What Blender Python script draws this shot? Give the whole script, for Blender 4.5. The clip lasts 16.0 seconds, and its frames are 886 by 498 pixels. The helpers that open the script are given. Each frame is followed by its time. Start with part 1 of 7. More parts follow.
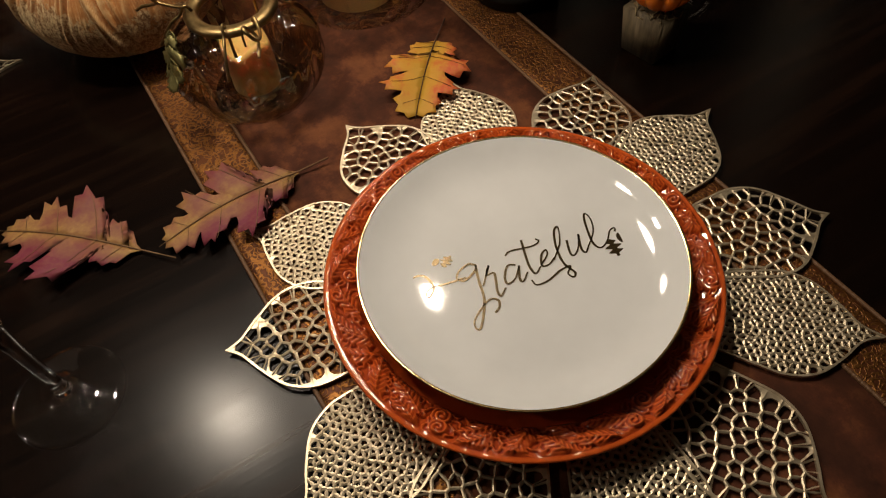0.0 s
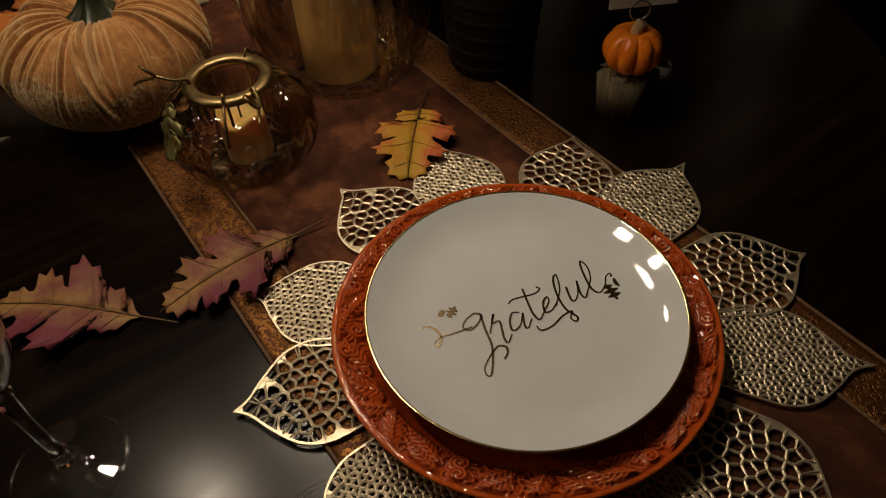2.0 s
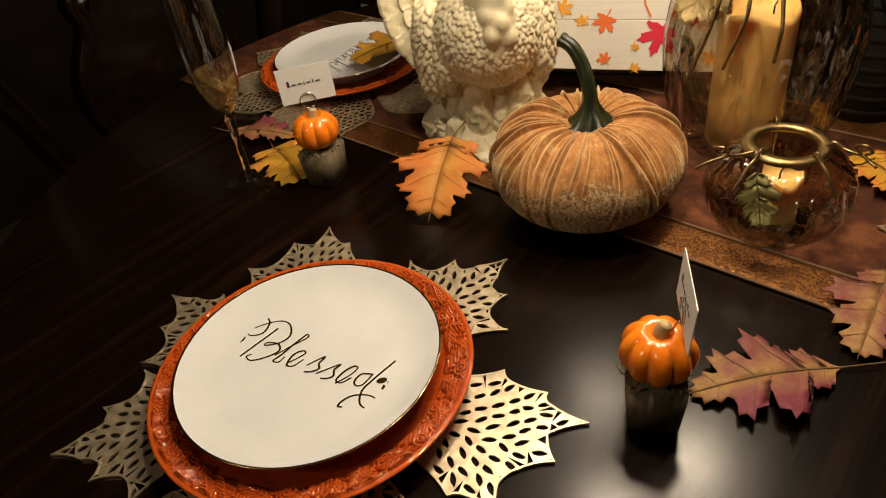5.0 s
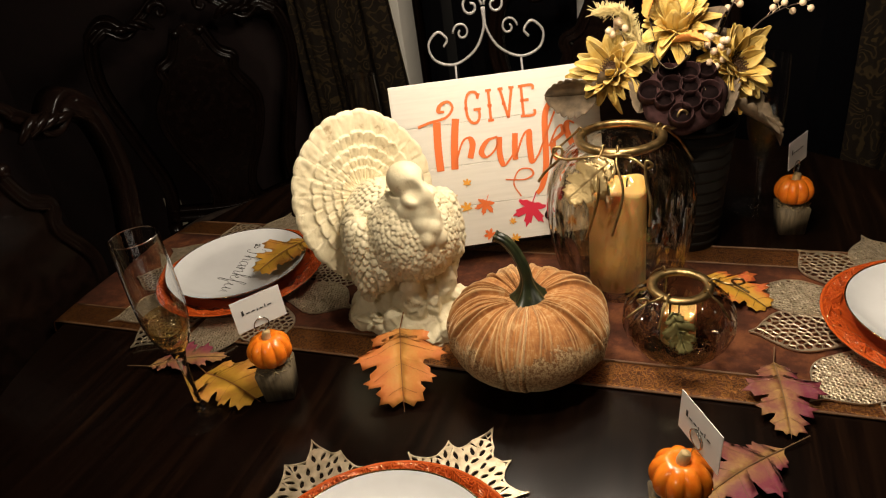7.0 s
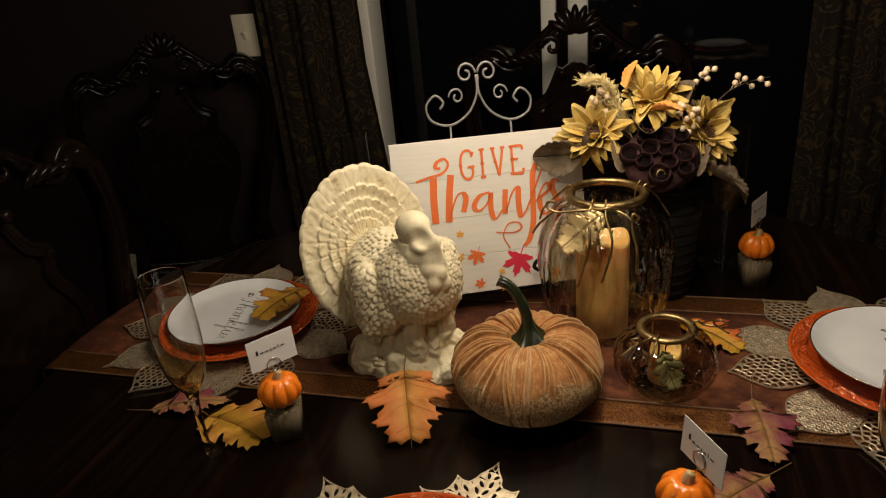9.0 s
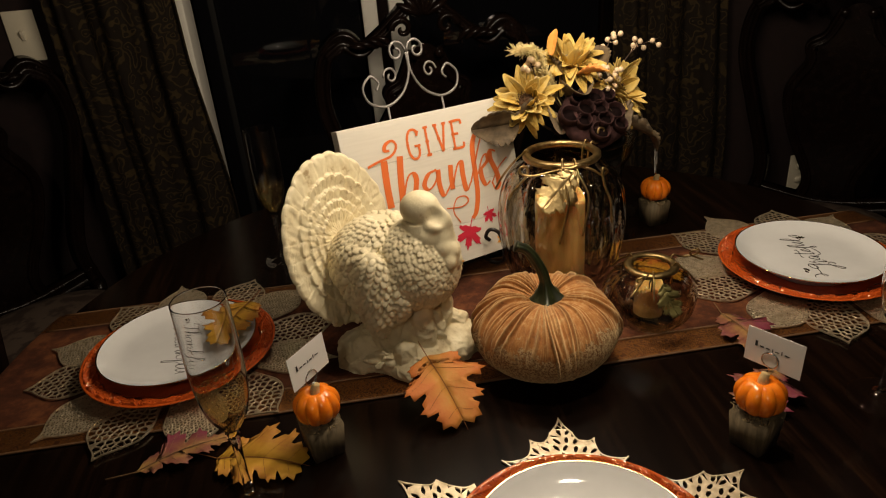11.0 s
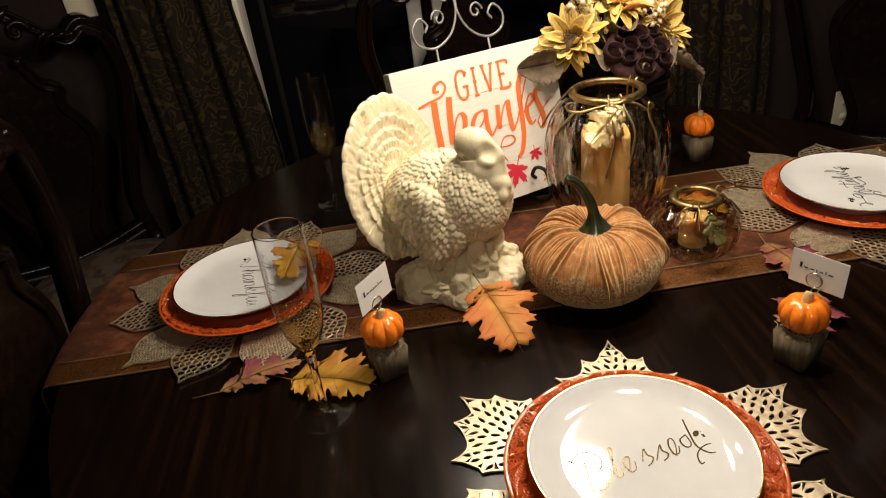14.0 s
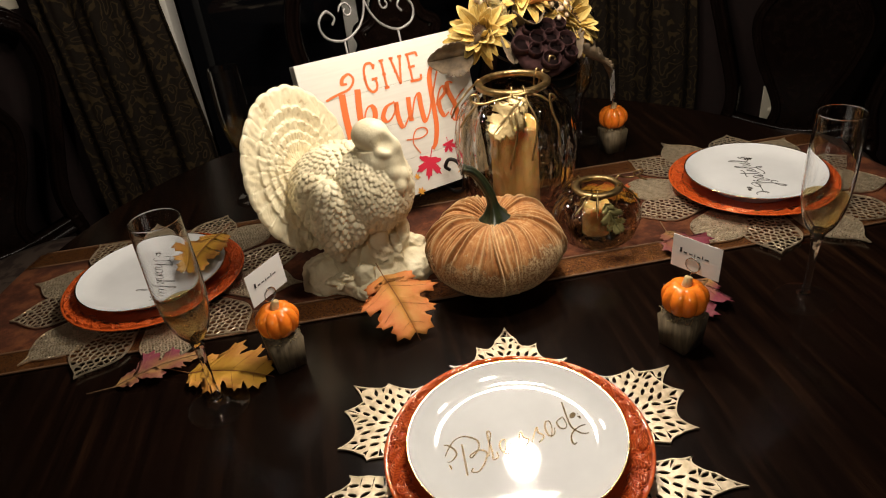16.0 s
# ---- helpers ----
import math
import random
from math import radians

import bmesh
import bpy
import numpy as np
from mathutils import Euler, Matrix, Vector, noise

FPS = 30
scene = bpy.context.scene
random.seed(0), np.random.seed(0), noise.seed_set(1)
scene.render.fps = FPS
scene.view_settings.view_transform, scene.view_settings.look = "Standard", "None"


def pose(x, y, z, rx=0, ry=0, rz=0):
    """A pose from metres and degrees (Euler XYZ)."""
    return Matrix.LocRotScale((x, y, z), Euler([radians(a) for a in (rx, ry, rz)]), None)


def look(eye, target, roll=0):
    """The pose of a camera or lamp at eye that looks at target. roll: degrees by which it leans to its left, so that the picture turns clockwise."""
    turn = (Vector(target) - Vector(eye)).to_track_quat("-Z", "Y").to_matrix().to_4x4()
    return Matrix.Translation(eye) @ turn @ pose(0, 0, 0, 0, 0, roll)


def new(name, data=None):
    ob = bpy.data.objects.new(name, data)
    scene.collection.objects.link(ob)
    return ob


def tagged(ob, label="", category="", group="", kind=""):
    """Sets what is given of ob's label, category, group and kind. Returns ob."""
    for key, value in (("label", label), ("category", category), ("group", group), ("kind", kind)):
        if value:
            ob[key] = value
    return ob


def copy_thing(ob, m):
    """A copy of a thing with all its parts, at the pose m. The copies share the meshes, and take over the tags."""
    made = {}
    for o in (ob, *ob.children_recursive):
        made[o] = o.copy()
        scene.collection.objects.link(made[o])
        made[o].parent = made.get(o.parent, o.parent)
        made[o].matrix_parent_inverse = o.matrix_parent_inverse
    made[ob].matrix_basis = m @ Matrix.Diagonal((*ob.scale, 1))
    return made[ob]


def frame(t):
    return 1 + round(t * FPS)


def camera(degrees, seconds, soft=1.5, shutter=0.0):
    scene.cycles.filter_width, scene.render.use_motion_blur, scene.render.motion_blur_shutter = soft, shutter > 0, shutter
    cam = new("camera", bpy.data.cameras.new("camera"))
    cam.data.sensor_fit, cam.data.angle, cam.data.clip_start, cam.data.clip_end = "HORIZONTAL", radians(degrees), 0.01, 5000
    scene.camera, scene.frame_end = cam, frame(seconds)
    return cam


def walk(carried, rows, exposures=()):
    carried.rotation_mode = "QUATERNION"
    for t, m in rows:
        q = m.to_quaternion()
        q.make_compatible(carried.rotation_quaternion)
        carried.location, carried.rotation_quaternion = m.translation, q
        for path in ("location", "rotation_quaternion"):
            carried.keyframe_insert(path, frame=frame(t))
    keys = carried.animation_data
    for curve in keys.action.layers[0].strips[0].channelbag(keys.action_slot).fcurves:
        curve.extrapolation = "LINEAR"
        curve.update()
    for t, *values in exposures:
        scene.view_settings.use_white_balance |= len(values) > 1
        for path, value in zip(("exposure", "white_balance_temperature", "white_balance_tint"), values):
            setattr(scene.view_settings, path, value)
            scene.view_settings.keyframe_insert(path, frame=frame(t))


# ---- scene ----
cam = camera(65.82, 16.0, soft=1.15)
PATH = [
    (0, (0.6371, -0.1525, 1.1440), (0.1211, 0.1193, 0.3317), -5.31),
    (0.5, (0.6336, -0.1480, 1.1395), (0.1368, 0.1481, 0.3237), -4.27),
    (1, (0.6376, -0.1489, 1.1466), (0.1436, 0.1918, 0.3467), -3.41),
    (1.5, (0.6422, -0.1510, 1.1412), (0.1221, 0.2180, 0.3708), -2.84),
    (2, (0.6383, -0.1881, 1.1445), (0.0837, 0.1839, 0.4002), -2.85),
    (2.5, (0.6112, -0.2557, 1.1533), (0.0116, 0.0995, 0.4362), -3.77),
    (3, (0.5718, -0.3440, 1.1575), (-0.0404, 0.0271, 0.4593), -3.42),
    (3.5, (0.5091, -0.4449, 1.1700), (-0.1356, -0.0451, 0.5185), -5.42),
    (4, (0.4501, -0.5085, 1.1593), (-0.1939, -0.0535, 0.5443), -7.11),
    (4.2, (0.4197, -0.5258, 1.1484), (-0.2209, -0.0645, 0.5346), -6.72),
    (6.3, (0.1837, -0.7327, 1.2428), (-0.1666, -0.0112, 0.6456), -11.37),
    (6.5, (0.1793, -0.7346, 1.2569), (-0.1598, 0.0172, 0.6913), -9.85),
    (7, (0.1706, -0.7374, 1.2765), (-0.1678, 0.0678, 0.7895), -8.30),
    (7.5, (0.1626, -0.7431, 1.2849), (-0.1842, 0.0855, 0.8455), -8.26),
    (8, (0.1582, -0.7567, 1.2912), (-0.1856, 0.0911, 0.8874), -7.66),
    (8.5, (0.1677, -0.7929, 1.2892), (-0.1397, 0.0716, 0.8916), -6.76),
    (8.7, (0.1564, -0.8134, 1.2886), (-0.1400, 0.0520, 0.8846), -6.21),
    (10.8, (-0.1756, -0.8092, 1.2823), (-0.1093, 0.0896, 0.8490), -3.94),
    (11, (-0.1959, -0.8277, 1.2838), (-0.0995, 0.0632, 0.8399), -4.71),
    (11.5, (-0.2055, -0.8566, 1.2885), (-0.0699, 0.0284, 0.8432), -5.95),
    (12, (-0.2197, -0.8651, 1.2795), (-0.1110, 0.0172, 0.8217), -7.24),
    (12.5, (-0.2242, -0.8681, 1.2713), (-0.1543, -0.0049, 0.7714), -7.21),
    (13, (-0.2209, -0.8714, 1.2778), (-0.1766, -0.0139, 0.7652), -7.28),
    (13.5, (-0.2230, -0.8710, 1.2775), (-0.1757, -0.0112, 0.7692), -7.16),
    (14, (-0.2288, -0.8742, 1.2853), (-0.1889, -0.0087, 0.7860), -7.41),
    (14.5, (-0.2211, -0.8809, 1.2757), (-0.1803, -0.0118, 0.7827), -7.83),
    (15, (-0.2062, -0.8918, 1.2690), (-0.1366, -0.0285, 0.7691), -7.11),
    (15.5, (-0.1733, -0.9026, 1.2673), (-0.0832, -0.0496, 0.7533), -6.70),
    (16, (-0.1464, -0.8952, 1.2726), (-0.0601, -0.0383, 0.7644), -6.55),
]
walk(cam, [(t, look(eye, aim, roll)) for t, eye, aim, roll in PATH],
     [(0, -0.2, 6450, 10), (0.5, -0.15, 6450, 10), (1, -0.75, 6600, 10), (1.5, -0.95, 6750, 10), (2, -1.05, 6900, 10), (2.5, -0.75, 7150, 10), (3, -0.4, 7250, 10), (3.5, -0.15, 7700, 10), (4.2, 0.2, 7500, 10),
      (6.5, 0.25, 6550, 10), (7, 0.25, 6500, 10), (7.5, 0.15, 6450, 10), (8, -0.05, 6400, 10), (8.5, -0.4, 6450, 10), (11, -0.34, 6900, 10), (11.5, -0.14, 6700, 10), (12.5, 0.28, 6450, 10), (14.5, 0.4, 6300, 10), (16, 0.3, 6050, 10)])
TABLE = 0.75          # height of the table top
BACK = 0.99           # the wall with the glass doors
DOOR_Y = 1.17         # the doors stand back in the deep opening

# ---------------------------------------------------------------- light
world = bpy.data.worlds.new("world")
world.use_nodes = True
world.node_tree.nodes["Background"].inputs[0].default_value = (0.95, 0.8, 0.6, 1)
world.node_tree.nodes["Background"].inputs[1].default_value = 0.001
scene.world = world


def lamp(name, kind, at, watts, colour, size):
    data = bpy.data.lights.new(name, kind)
    data.energy, data.color = watts, colour
    if kind == "POINT":
        data.shadow_soft_size = size
    ob = new(name, data)
    ob.location = at
    return ob


# the bulbs of the chandelier over the table, above the top of every view; places and watts tuned to their glints and to
# brighten the fronts
for x, y, watts, size in ((0.072, 0.112, 6.6, 0.035), (0.055, -0.265, 6.6, 0.022), (0.020, -0.060, 5.6, 0.024), (-0.125, 0.150, 2.4, 0.03), (0.190, -0.070, 2.8, 0.03)):
    lamp("chandelier_bulb", "POINT", (x, y, 1.42), watts, (1.0, 0.85, 0.67), size)
# unseen fill lamp, added behind the camera to brighten the fronts of things
lamp("front_fill", "POINT", (-0.45, -1.9, 2.2), 17.0, (1.0, 0.85, 0.66), 0.07)

# ---------------------------------------------------------------- materials


def material(name, colour, rough=0.5, metal=0.0, **more):
    m = bpy.data.materials.new(name)
    m.use_nodes = True
    b = m.node_tree.nodes["Principled BSDF"]
    b.inputs["Base Color"].default_value = (*colour, 1)
    b.inputs["Roughness"].default_value = rough
    b.inputs["Metallic"].default_value = metal
    for key, value in more.items():
        b.inputs[key.replace("_", " ")].default_value = value
    return m


def node(m, kind, **inputs):
    n = m.node_tree.nodes.new(kind)
    for key, value in inputs.items():
        n.inputs[key.replace("_", " ")].default_value = value
    return n


def link(m, a, b):
    m.node_tree.links.new(a, b)


def shader(m):
    return m.node_tree.nodes["Principled BSDF"]


def coords(m, scale=(1, 1, 1), turn=(0, 0, 0), kind="Object"):
    tc = node(m, "ShaderNodeTexCoord")
    mp = node(m, "ShaderNodeMapping", Scale=scale, Rotation=turn)
    link(m, tc.outputs[kind], mp.inputs["Vector"])
    return mp.outputs["Vector"]


def noise_tex(m, vec, scale, detail=4, rough=0.55):
    n = node(m, "ShaderNodeTexNoise", Scale=scale, Detail=detail, Roughness=rough)
    link(m, vec, n.inputs["Vector"])
    return n.outputs["Fac"]


def ramp(m, fac, *stops):
    r = node(m, "ShaderNodeValToRGB")
    while len(r.color_ramp.elements) < len(stops):
        r.color_ramp.elements.new(0.5)
    for e, (at, c) in zip(r.color_ramp.elements, stops):
        e.position, e.color = at, (*c, 1)
    link(m, fac, r.inputs["Fac"])
    return r.outputs["Color"]


def mix(m, fac, a, b, mode="MIX"):
    n = m.node_tree.nodes.new("ShaderNodeMix")
    n.data_type, n.blend_type = "RGBA", mode
    for value, i in ((fac, 0), (a, 6), (b, 7)):
        if hasattr(value, "links"):
            link(m, value, n.inputs[i])
        elif i:
            n.inputs[i].default_value = (*value, 1)
        else:
            n.inputs[i].default_value = value
    return n.outputs[2]


def base(m, colour):
    link(m, colour, shader(m).inputs["Base Color"])


def rough_from(m, fac, lo, hi):
    r = node(m, "ShaderNodeMapRange")
    r.inputs["To Min"].default_value, r.inputs["To Max"].default_value = lo, hi
    link(m, fac, r.inputs["Value"])
    link(m, r.outputs["Result"], shader(m).inputs["Roughness"])


def bump(m, height, strength=0.3, distance=0.001):
    b = node(m, "ShaderNodeBump", Strength=strength, Distance=distance)
    link(m, height, b.inputs["Height"])
    link(m, b.outputs["Normal"], shader(m).inputs["Normal"])


# table: near-black walnut stain under satin varnish
TABLE_WOOD = material("table_wood", (0.03, 0.015, 0.009), 0.2, Specular_IOR_Level=0.27)
g = noise_tex(TABLE_WOOD, coords(TABLE_WOOD, (34, 1.5, 8), (0, 0, 0.18)), 2.2, 8, 0.7)
g2 = noise_tex(TABLE_WOOD, coords(TABLE_WOOD, (120, 4, 20), (0, 0, 0.18)), 4.0, 5)
g3 = noise_tex(TABLE_WOOD, coords(TABLE_WOOD, (5, 1.2, 5), (0, 0, 0.3)), 3.0, 3)
streak = ramp(TABLE_WOOD, g, (0.36, (0.0014, 0.0007, 0.0005)), (0.50, (0.0055, 0.0023, 0.0012)), (0.60, (0.013, 0.0055, 0.0026)), (0.72, (0.024, 0.0105, 0.0046)))
cover = ramp(TABLE_WOOD, g3, (0.35, (0.15, 0.15, 0.15)), (0.65, (0.85, 0.85, 0.85)))
base(TABLE_WOOD, mix(TABLE_WOOD, cover, streak, mix(TABLE_WOOD, g2, (0.0025, 0.0011, 0.0007), (0.0065, 0.0028, 0.0015))))
rough_from(TABLE_WOOD, mix(TABLE_WOOD, 0.5, g, g2), 0.16, 0.28)
bump(TABLE_WOOD, g2, 0.08, 0.0004)

CHAIR_WOOD = material("chair_wood", (0.014, 0.008, 0.006), 0.22, Specular_IOR_Level=0.15)
v = coords(CHAIR_WOOD, (9, 9, 2))
g = noise_tex(CHAIR_WOOD, v, 6, 5)
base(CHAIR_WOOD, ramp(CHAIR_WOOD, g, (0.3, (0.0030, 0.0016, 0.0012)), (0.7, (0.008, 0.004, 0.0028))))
rough_from(CHAIR_WOOD, g, 0.15, 0.30)

SEAT_FABRIC = material("seat_fabric", (0.22, 0.15, 0.11), 0.6)
v = coords(SEAT_FABRIC, (1, 1, 1))
g = noise_tex(SEAT_FABRIC, v, 26, 3)
g2 = noise_tex(SEAT_FABRIC, v, 60, 3)
base(SEAT_FABRIC, mix(SEAT_FABRIC, ramp(SEAT_FABRIC, g, (0.45, (0, 0, 0)), (0.52, (1, 1, 1))), (0.050, 0.032, 0.025), (0.105, 0.074, 0.056)))
bump(SEAT_FABRIC, g2, 0.3, 0.001)

# runner: rust suede panel, gold brocade border
SUEDE = material("runner_suede", (0.2, 0.08, 0.035), 0.85, Specular_IOR_Level=0.2)
v = coords(SUEDE)
g = noise_tex(SUEDE, v, 16, 7, 0.7)
g2 = noise_tex(SUEDE, v, 75, 5, 0.7)
base(SUEDE, mix(SUEDE, g2, ramp(SUEDE, g, (0.40, (0.016, 0.005, 0.003)), (0.5, (0.075, 0.021, 0.010)), (0.60, (0.21, 0.073, 0.026))), (0.070, 0.023, 0.010)))
bump(SUEDE, g2, 0.35, 0.0012)

BROCADE = material("runner_brocade", (0.3, 0.14, 0.05), 0.5, Specular_IOR_Level=0.3)
v = coords(BROCADE)
w1 = node(BROCADE, "ShaderNodeTexVoronoi", Scale=95.0)
w1.feature = "DISTANCE_TO_EDGE"
nz = node(BROCADE, "ShaderNodeTexNoise", Scale=40.0, Detail=3.0)
link(BROCADE, v, nz.inputs["Vector"])
link(BROCADE, mix(BROCADE, 0.12, v, nz.outputs["Color"]), w1.inputs["Vector"])
g = noise_tex(BROCADE, v, 55, 4, 0.7)
pat = ramp(BROCADE, w1.outputs["Distance"], (0.05, (1, 1, 1)), (0.16, (0, 0, 0)))
base(BROCADE, mix(BROCADE, pat, ramp(BROCADE, g, (0.4, (0.06, 0.019, 0.008)), (0.6, (0.12, 0.040, 0.013))), (0.26, 0.115, 0.033)))
link(BROCADE, mix(BROCADE, pat, (0.55, 0.55, 0.55), (1.0, 1.0, 1.0)), shader(BROCADE).inputs["Metallic"])
bump(BROCADE, pat, 0.5, 0.0008)
CORD = material("runner_cord", (0.13, 0.062, 0.025), 0.6)
bump(CORD, noise_tex(CORD, coords(CORD, (400, 60, 60)), 2, 2), 0.8, 0.001)

GOLD_VINYL = material("gold_vinyl", (0.72, 0.56, 0.33), 0.34, 0.85)
v = coords(GOLD_VINYL)
g = noise_tex(GOLD_VINYL, v, 120, 3)
base(GOLD_VINYL, ramp(GOLD_VINYL, g, (0.3, (0.52, 0.42, 0.27)), (0.7, (0.78, 0.66, 0.48))))
rough_from(GOLD_VINYL, g, 0.33, 0.50)

ORANGE_GLAZE = material("orange_glaze", (0.5, 0.085, 0.015), 0.12, Coat_Weight=0.7, Coat_Roughness=0.03)
v = coords(ORANGE_GLAZE)
g = noise_tex(ORANGE_GLAZE, v, 60, 4)
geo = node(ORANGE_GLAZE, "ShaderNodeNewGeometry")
# shade of the leaf relief put into the colour: dark creases, pale ridges
relief_shade = ramp(ORANGE_GLAZE, geo.outputs["Pointiness"], (0.46, (0, 0, 0)), (0.54, (1, 1, 1)))
base(ORANGE_GLAZE, mix(ORANGE_GLAZE, relief_shade, ramp(ORANGE_GLAZE, g, (0.3, (0.22, 0.022, 0.004)), (0.7, (0.33, 0.042, 0.007))), (0.52, 0.088, 0.014)))
rough_from(ORANGE_GLAZE, g, 0.03, 0.07)
bump(ORANGE_GLAZE, noise_tex(ORANGE_GLAZE, v, 95, 1, 0.4), 0.5, 0.0045)
DARK_EDGE = material("worn_rim_glaze", (0.10, 0.028, 0.01), 0.3)

CHINA = material("white_china", (0.80, 0.77, 0.72), 0.05, Coat_Weight=0.4, Coat_Roughness=0.02)
g = noise_tex(CHINA, coords(CHINA), 30, 3)
base(CHINA, ramp(CHINA, g, (0.3, (0.665, 0.668, 0.665)), (0.7, (0.715, 0.718, 0.715))))
GILT = material("gilt", (0.75, 0.52, 0.22), 0.16, 1.0)
INK_GILT = material("dark_gilt_lettering", (0.075, 0.05, 0.02), 0.25, 0.7)



def thin_glass(name, tint, rough=0.0, low=0.03, high=0.75):
    """A thin wall of glass: clear see-through with a gloss that grows towards the rim."""
    m = bpy.data.materials.new(name)
    m.use_nodes = True
    nodes = m.node_tree.nodes
    nodes.remove(nodes["Principled BSDF"])
    clear, shine, both, lw, pw, sc = (nodes.new(k) for k in ("ShaderNodeBsdfTransparent", "ShaderNodeBsdfGlossy", "ShaderNodeMixShader", "ShaderNodeLayerWeight", "ShaderNodeMath", "ShaderNodeMath"))
    clear.inputs["Color"].default_value = (*tint, 1)
    shine.inputs["Roughness"].default_value = rough
    pw.operation, pw.inputs[1].default_value = "POWER", 4.0
    sc.operation, sc.inputs[1].default_value, sc.inputs[2].default_value = "MULTIPLY_ADD", high, low
    link(m, lw.outputs["Facing"], pw.inputs[0])
    link(m, pw.outputs[0], sc.inputs[0])
    link(m, sc.outputs[0], both.inputs[0])
    link(m, clear.outputs[0], both.inputs[1])
    link(m, shine.outputs[0], both.inputs[2])
    link(m, both.outputs[0], nodes["Material Output"].inputs["Surface"])
    return m, clear, shine, lw, sc


def ripple(m, shine, lw, height, strength, distance):
    b = node(m, "ShaderNodeBump", Strength=strength, Distance=distance)
    link(m, height, b.inputs["Height"])
    link(m, b.outputs["Normal"], shine.inputs["Normal"])
    link(m, b.outputs["Normal"], lw.inputs["Normal"])


CLEAR_GLASS = thin_glass("clear_thin_glass", (0.985, 0.985, 0.98), 0.03, 0.08, 1.0)[0]
SOLID_GLASS = material("blown_glass", (1, 1, 1), 0.0, Transmission_Weight=1.0, IOR=1.46)
WINE, clear, shine, lw, sc = thin_glass("pale_wine", (0.985, 0.88, 0.62), 0.06, 0.15, 0.6)
ripple(WINE, shine, lw, noise_tex(WINE, coords(WINE), 260, 2, 0.5), 1.0, 0.012)
shine.inputs["Color"].default_value = (1.0, 0.80, 0.48, 1)
AMBER_GLASS, clear, shine, lw, sc = thin_glass("smoked_glass", (0.7, 0.6, 0.5), 0.0, 0.06, 0.95)
g = noise_tex(AMBER_GLASS, coords(AMBER_GLASS, (1, 1, 0.12)), 34, 1, 0.5)
g2 = noise_tex(AMBER_GLASS, coords(AMBER_GLASS, (1, 1, 0.25)), 42, 5, 0.7)
ripple(AMBER_GLASS, shine, lw, noise_tex(AMBER_GLASS, coords(AMBER_GLASS, (1, 1, 0.4)), 60, 1, 0.4), 1.0, 0.014)
# smoke tint; its vertical streaks stand in for refracted light
link(AMBER_GLASS, ramp(AMBER_GLASS, g, (0.34, (0.40, 0.33, 0.25)), (0.46, (0.60, 0.53, 0.42)), (0.60, (0.80, 0.73, 0.61))), clear.inputs["Color"])
# silvered flecks in the glass
low = ramp(AMBER_GLASS, g2, (0.46, (0.10, 0.10, 0.10)), (0.56, (0.16, 0.16, 0.16)), (0.64, (0.36, 0.36, 0.36)))
link(AMBER_GLASS, low, sc.inputs[2])

BRASS = material("antique_brass", (0.36, 0.24, 0.10), 0.32, 1.0)
g = noise_tex(BRASS, coords(BRASS), 90, 4)
base(BRASS, ramp(BRASS, g, (0.3, (0.19, 0.125, 0.052)), (0.7, (0.40, 0.28, 0.125))))
rough_from(BRASS, g, 0.25, 0.5)
LEAF_METAL = material("champagne_metal_leaf", (0.56, 0.42, 0.20), 0.40, 0.75)
bump(LEAF_METAL, noise_tex(LEAF_METAL, coords(LEAF_METAL), 260, 3), 0.6, 0.001)
OLIVE_METAL = material("green_bronze_leaf", (0.25, 0.22, 0.085), 0.42, 0.7)
WAX = material("ivory_wax", (0.82, 0.60, 0.30), 0.42, Subsurface_Weight=0.35, Subsurface_Scale=0.02)
g = noise_tex(WAX, coords(WAX), 25, 3)
base(WAX, ramp(WAX, g, (0.3, (0.92, 0.54, 0.18)), (0.7, (0.95, 0.65, 0.28))))
bump(WAX, g, 0.15, 0.002)
WICK = material("wick", (0.02, 0.015, 0.01), 0.9)

VELVET = material("peach_velvet", (0.40, 0.19, 0.075), 0.85, Sheen_Weight=0.85, Sheen_Roughness=0.4)
shader(VELVET).inputs["Sheen Tint"].default_value = (0.95, 0.74, 0.42, 1)
v = coords(VELVET)
g = noise_tex(VELVET, v, 22, 7, 0.72)
g2 = noise_tex(VELVET, v, 480, 3, 0.7)
g3 = noise_tex(VELVET, coords(VELVET, (1, 1, 0.6)), 150, 4, 0.7)
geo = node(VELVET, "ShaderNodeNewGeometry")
# light caught on the pleat ridges, put into the colour as a paler tone
ridge_light = ramp(VELVET, geo.outputs["Pointiness"], (0.505, (0, 0, 0)), (0.55, (0.5, 0.5, 0.5)))
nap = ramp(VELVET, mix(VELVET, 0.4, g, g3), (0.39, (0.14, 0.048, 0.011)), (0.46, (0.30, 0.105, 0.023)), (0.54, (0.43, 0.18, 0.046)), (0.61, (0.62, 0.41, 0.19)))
plush = mix(VELVET, ridge_light, mix(VELVET, mix(VELVET, 0.6, (0, 0, 0), g2), nap, (0.33, 0.14, 0.036)), (0.68, 0.46, 0.21))
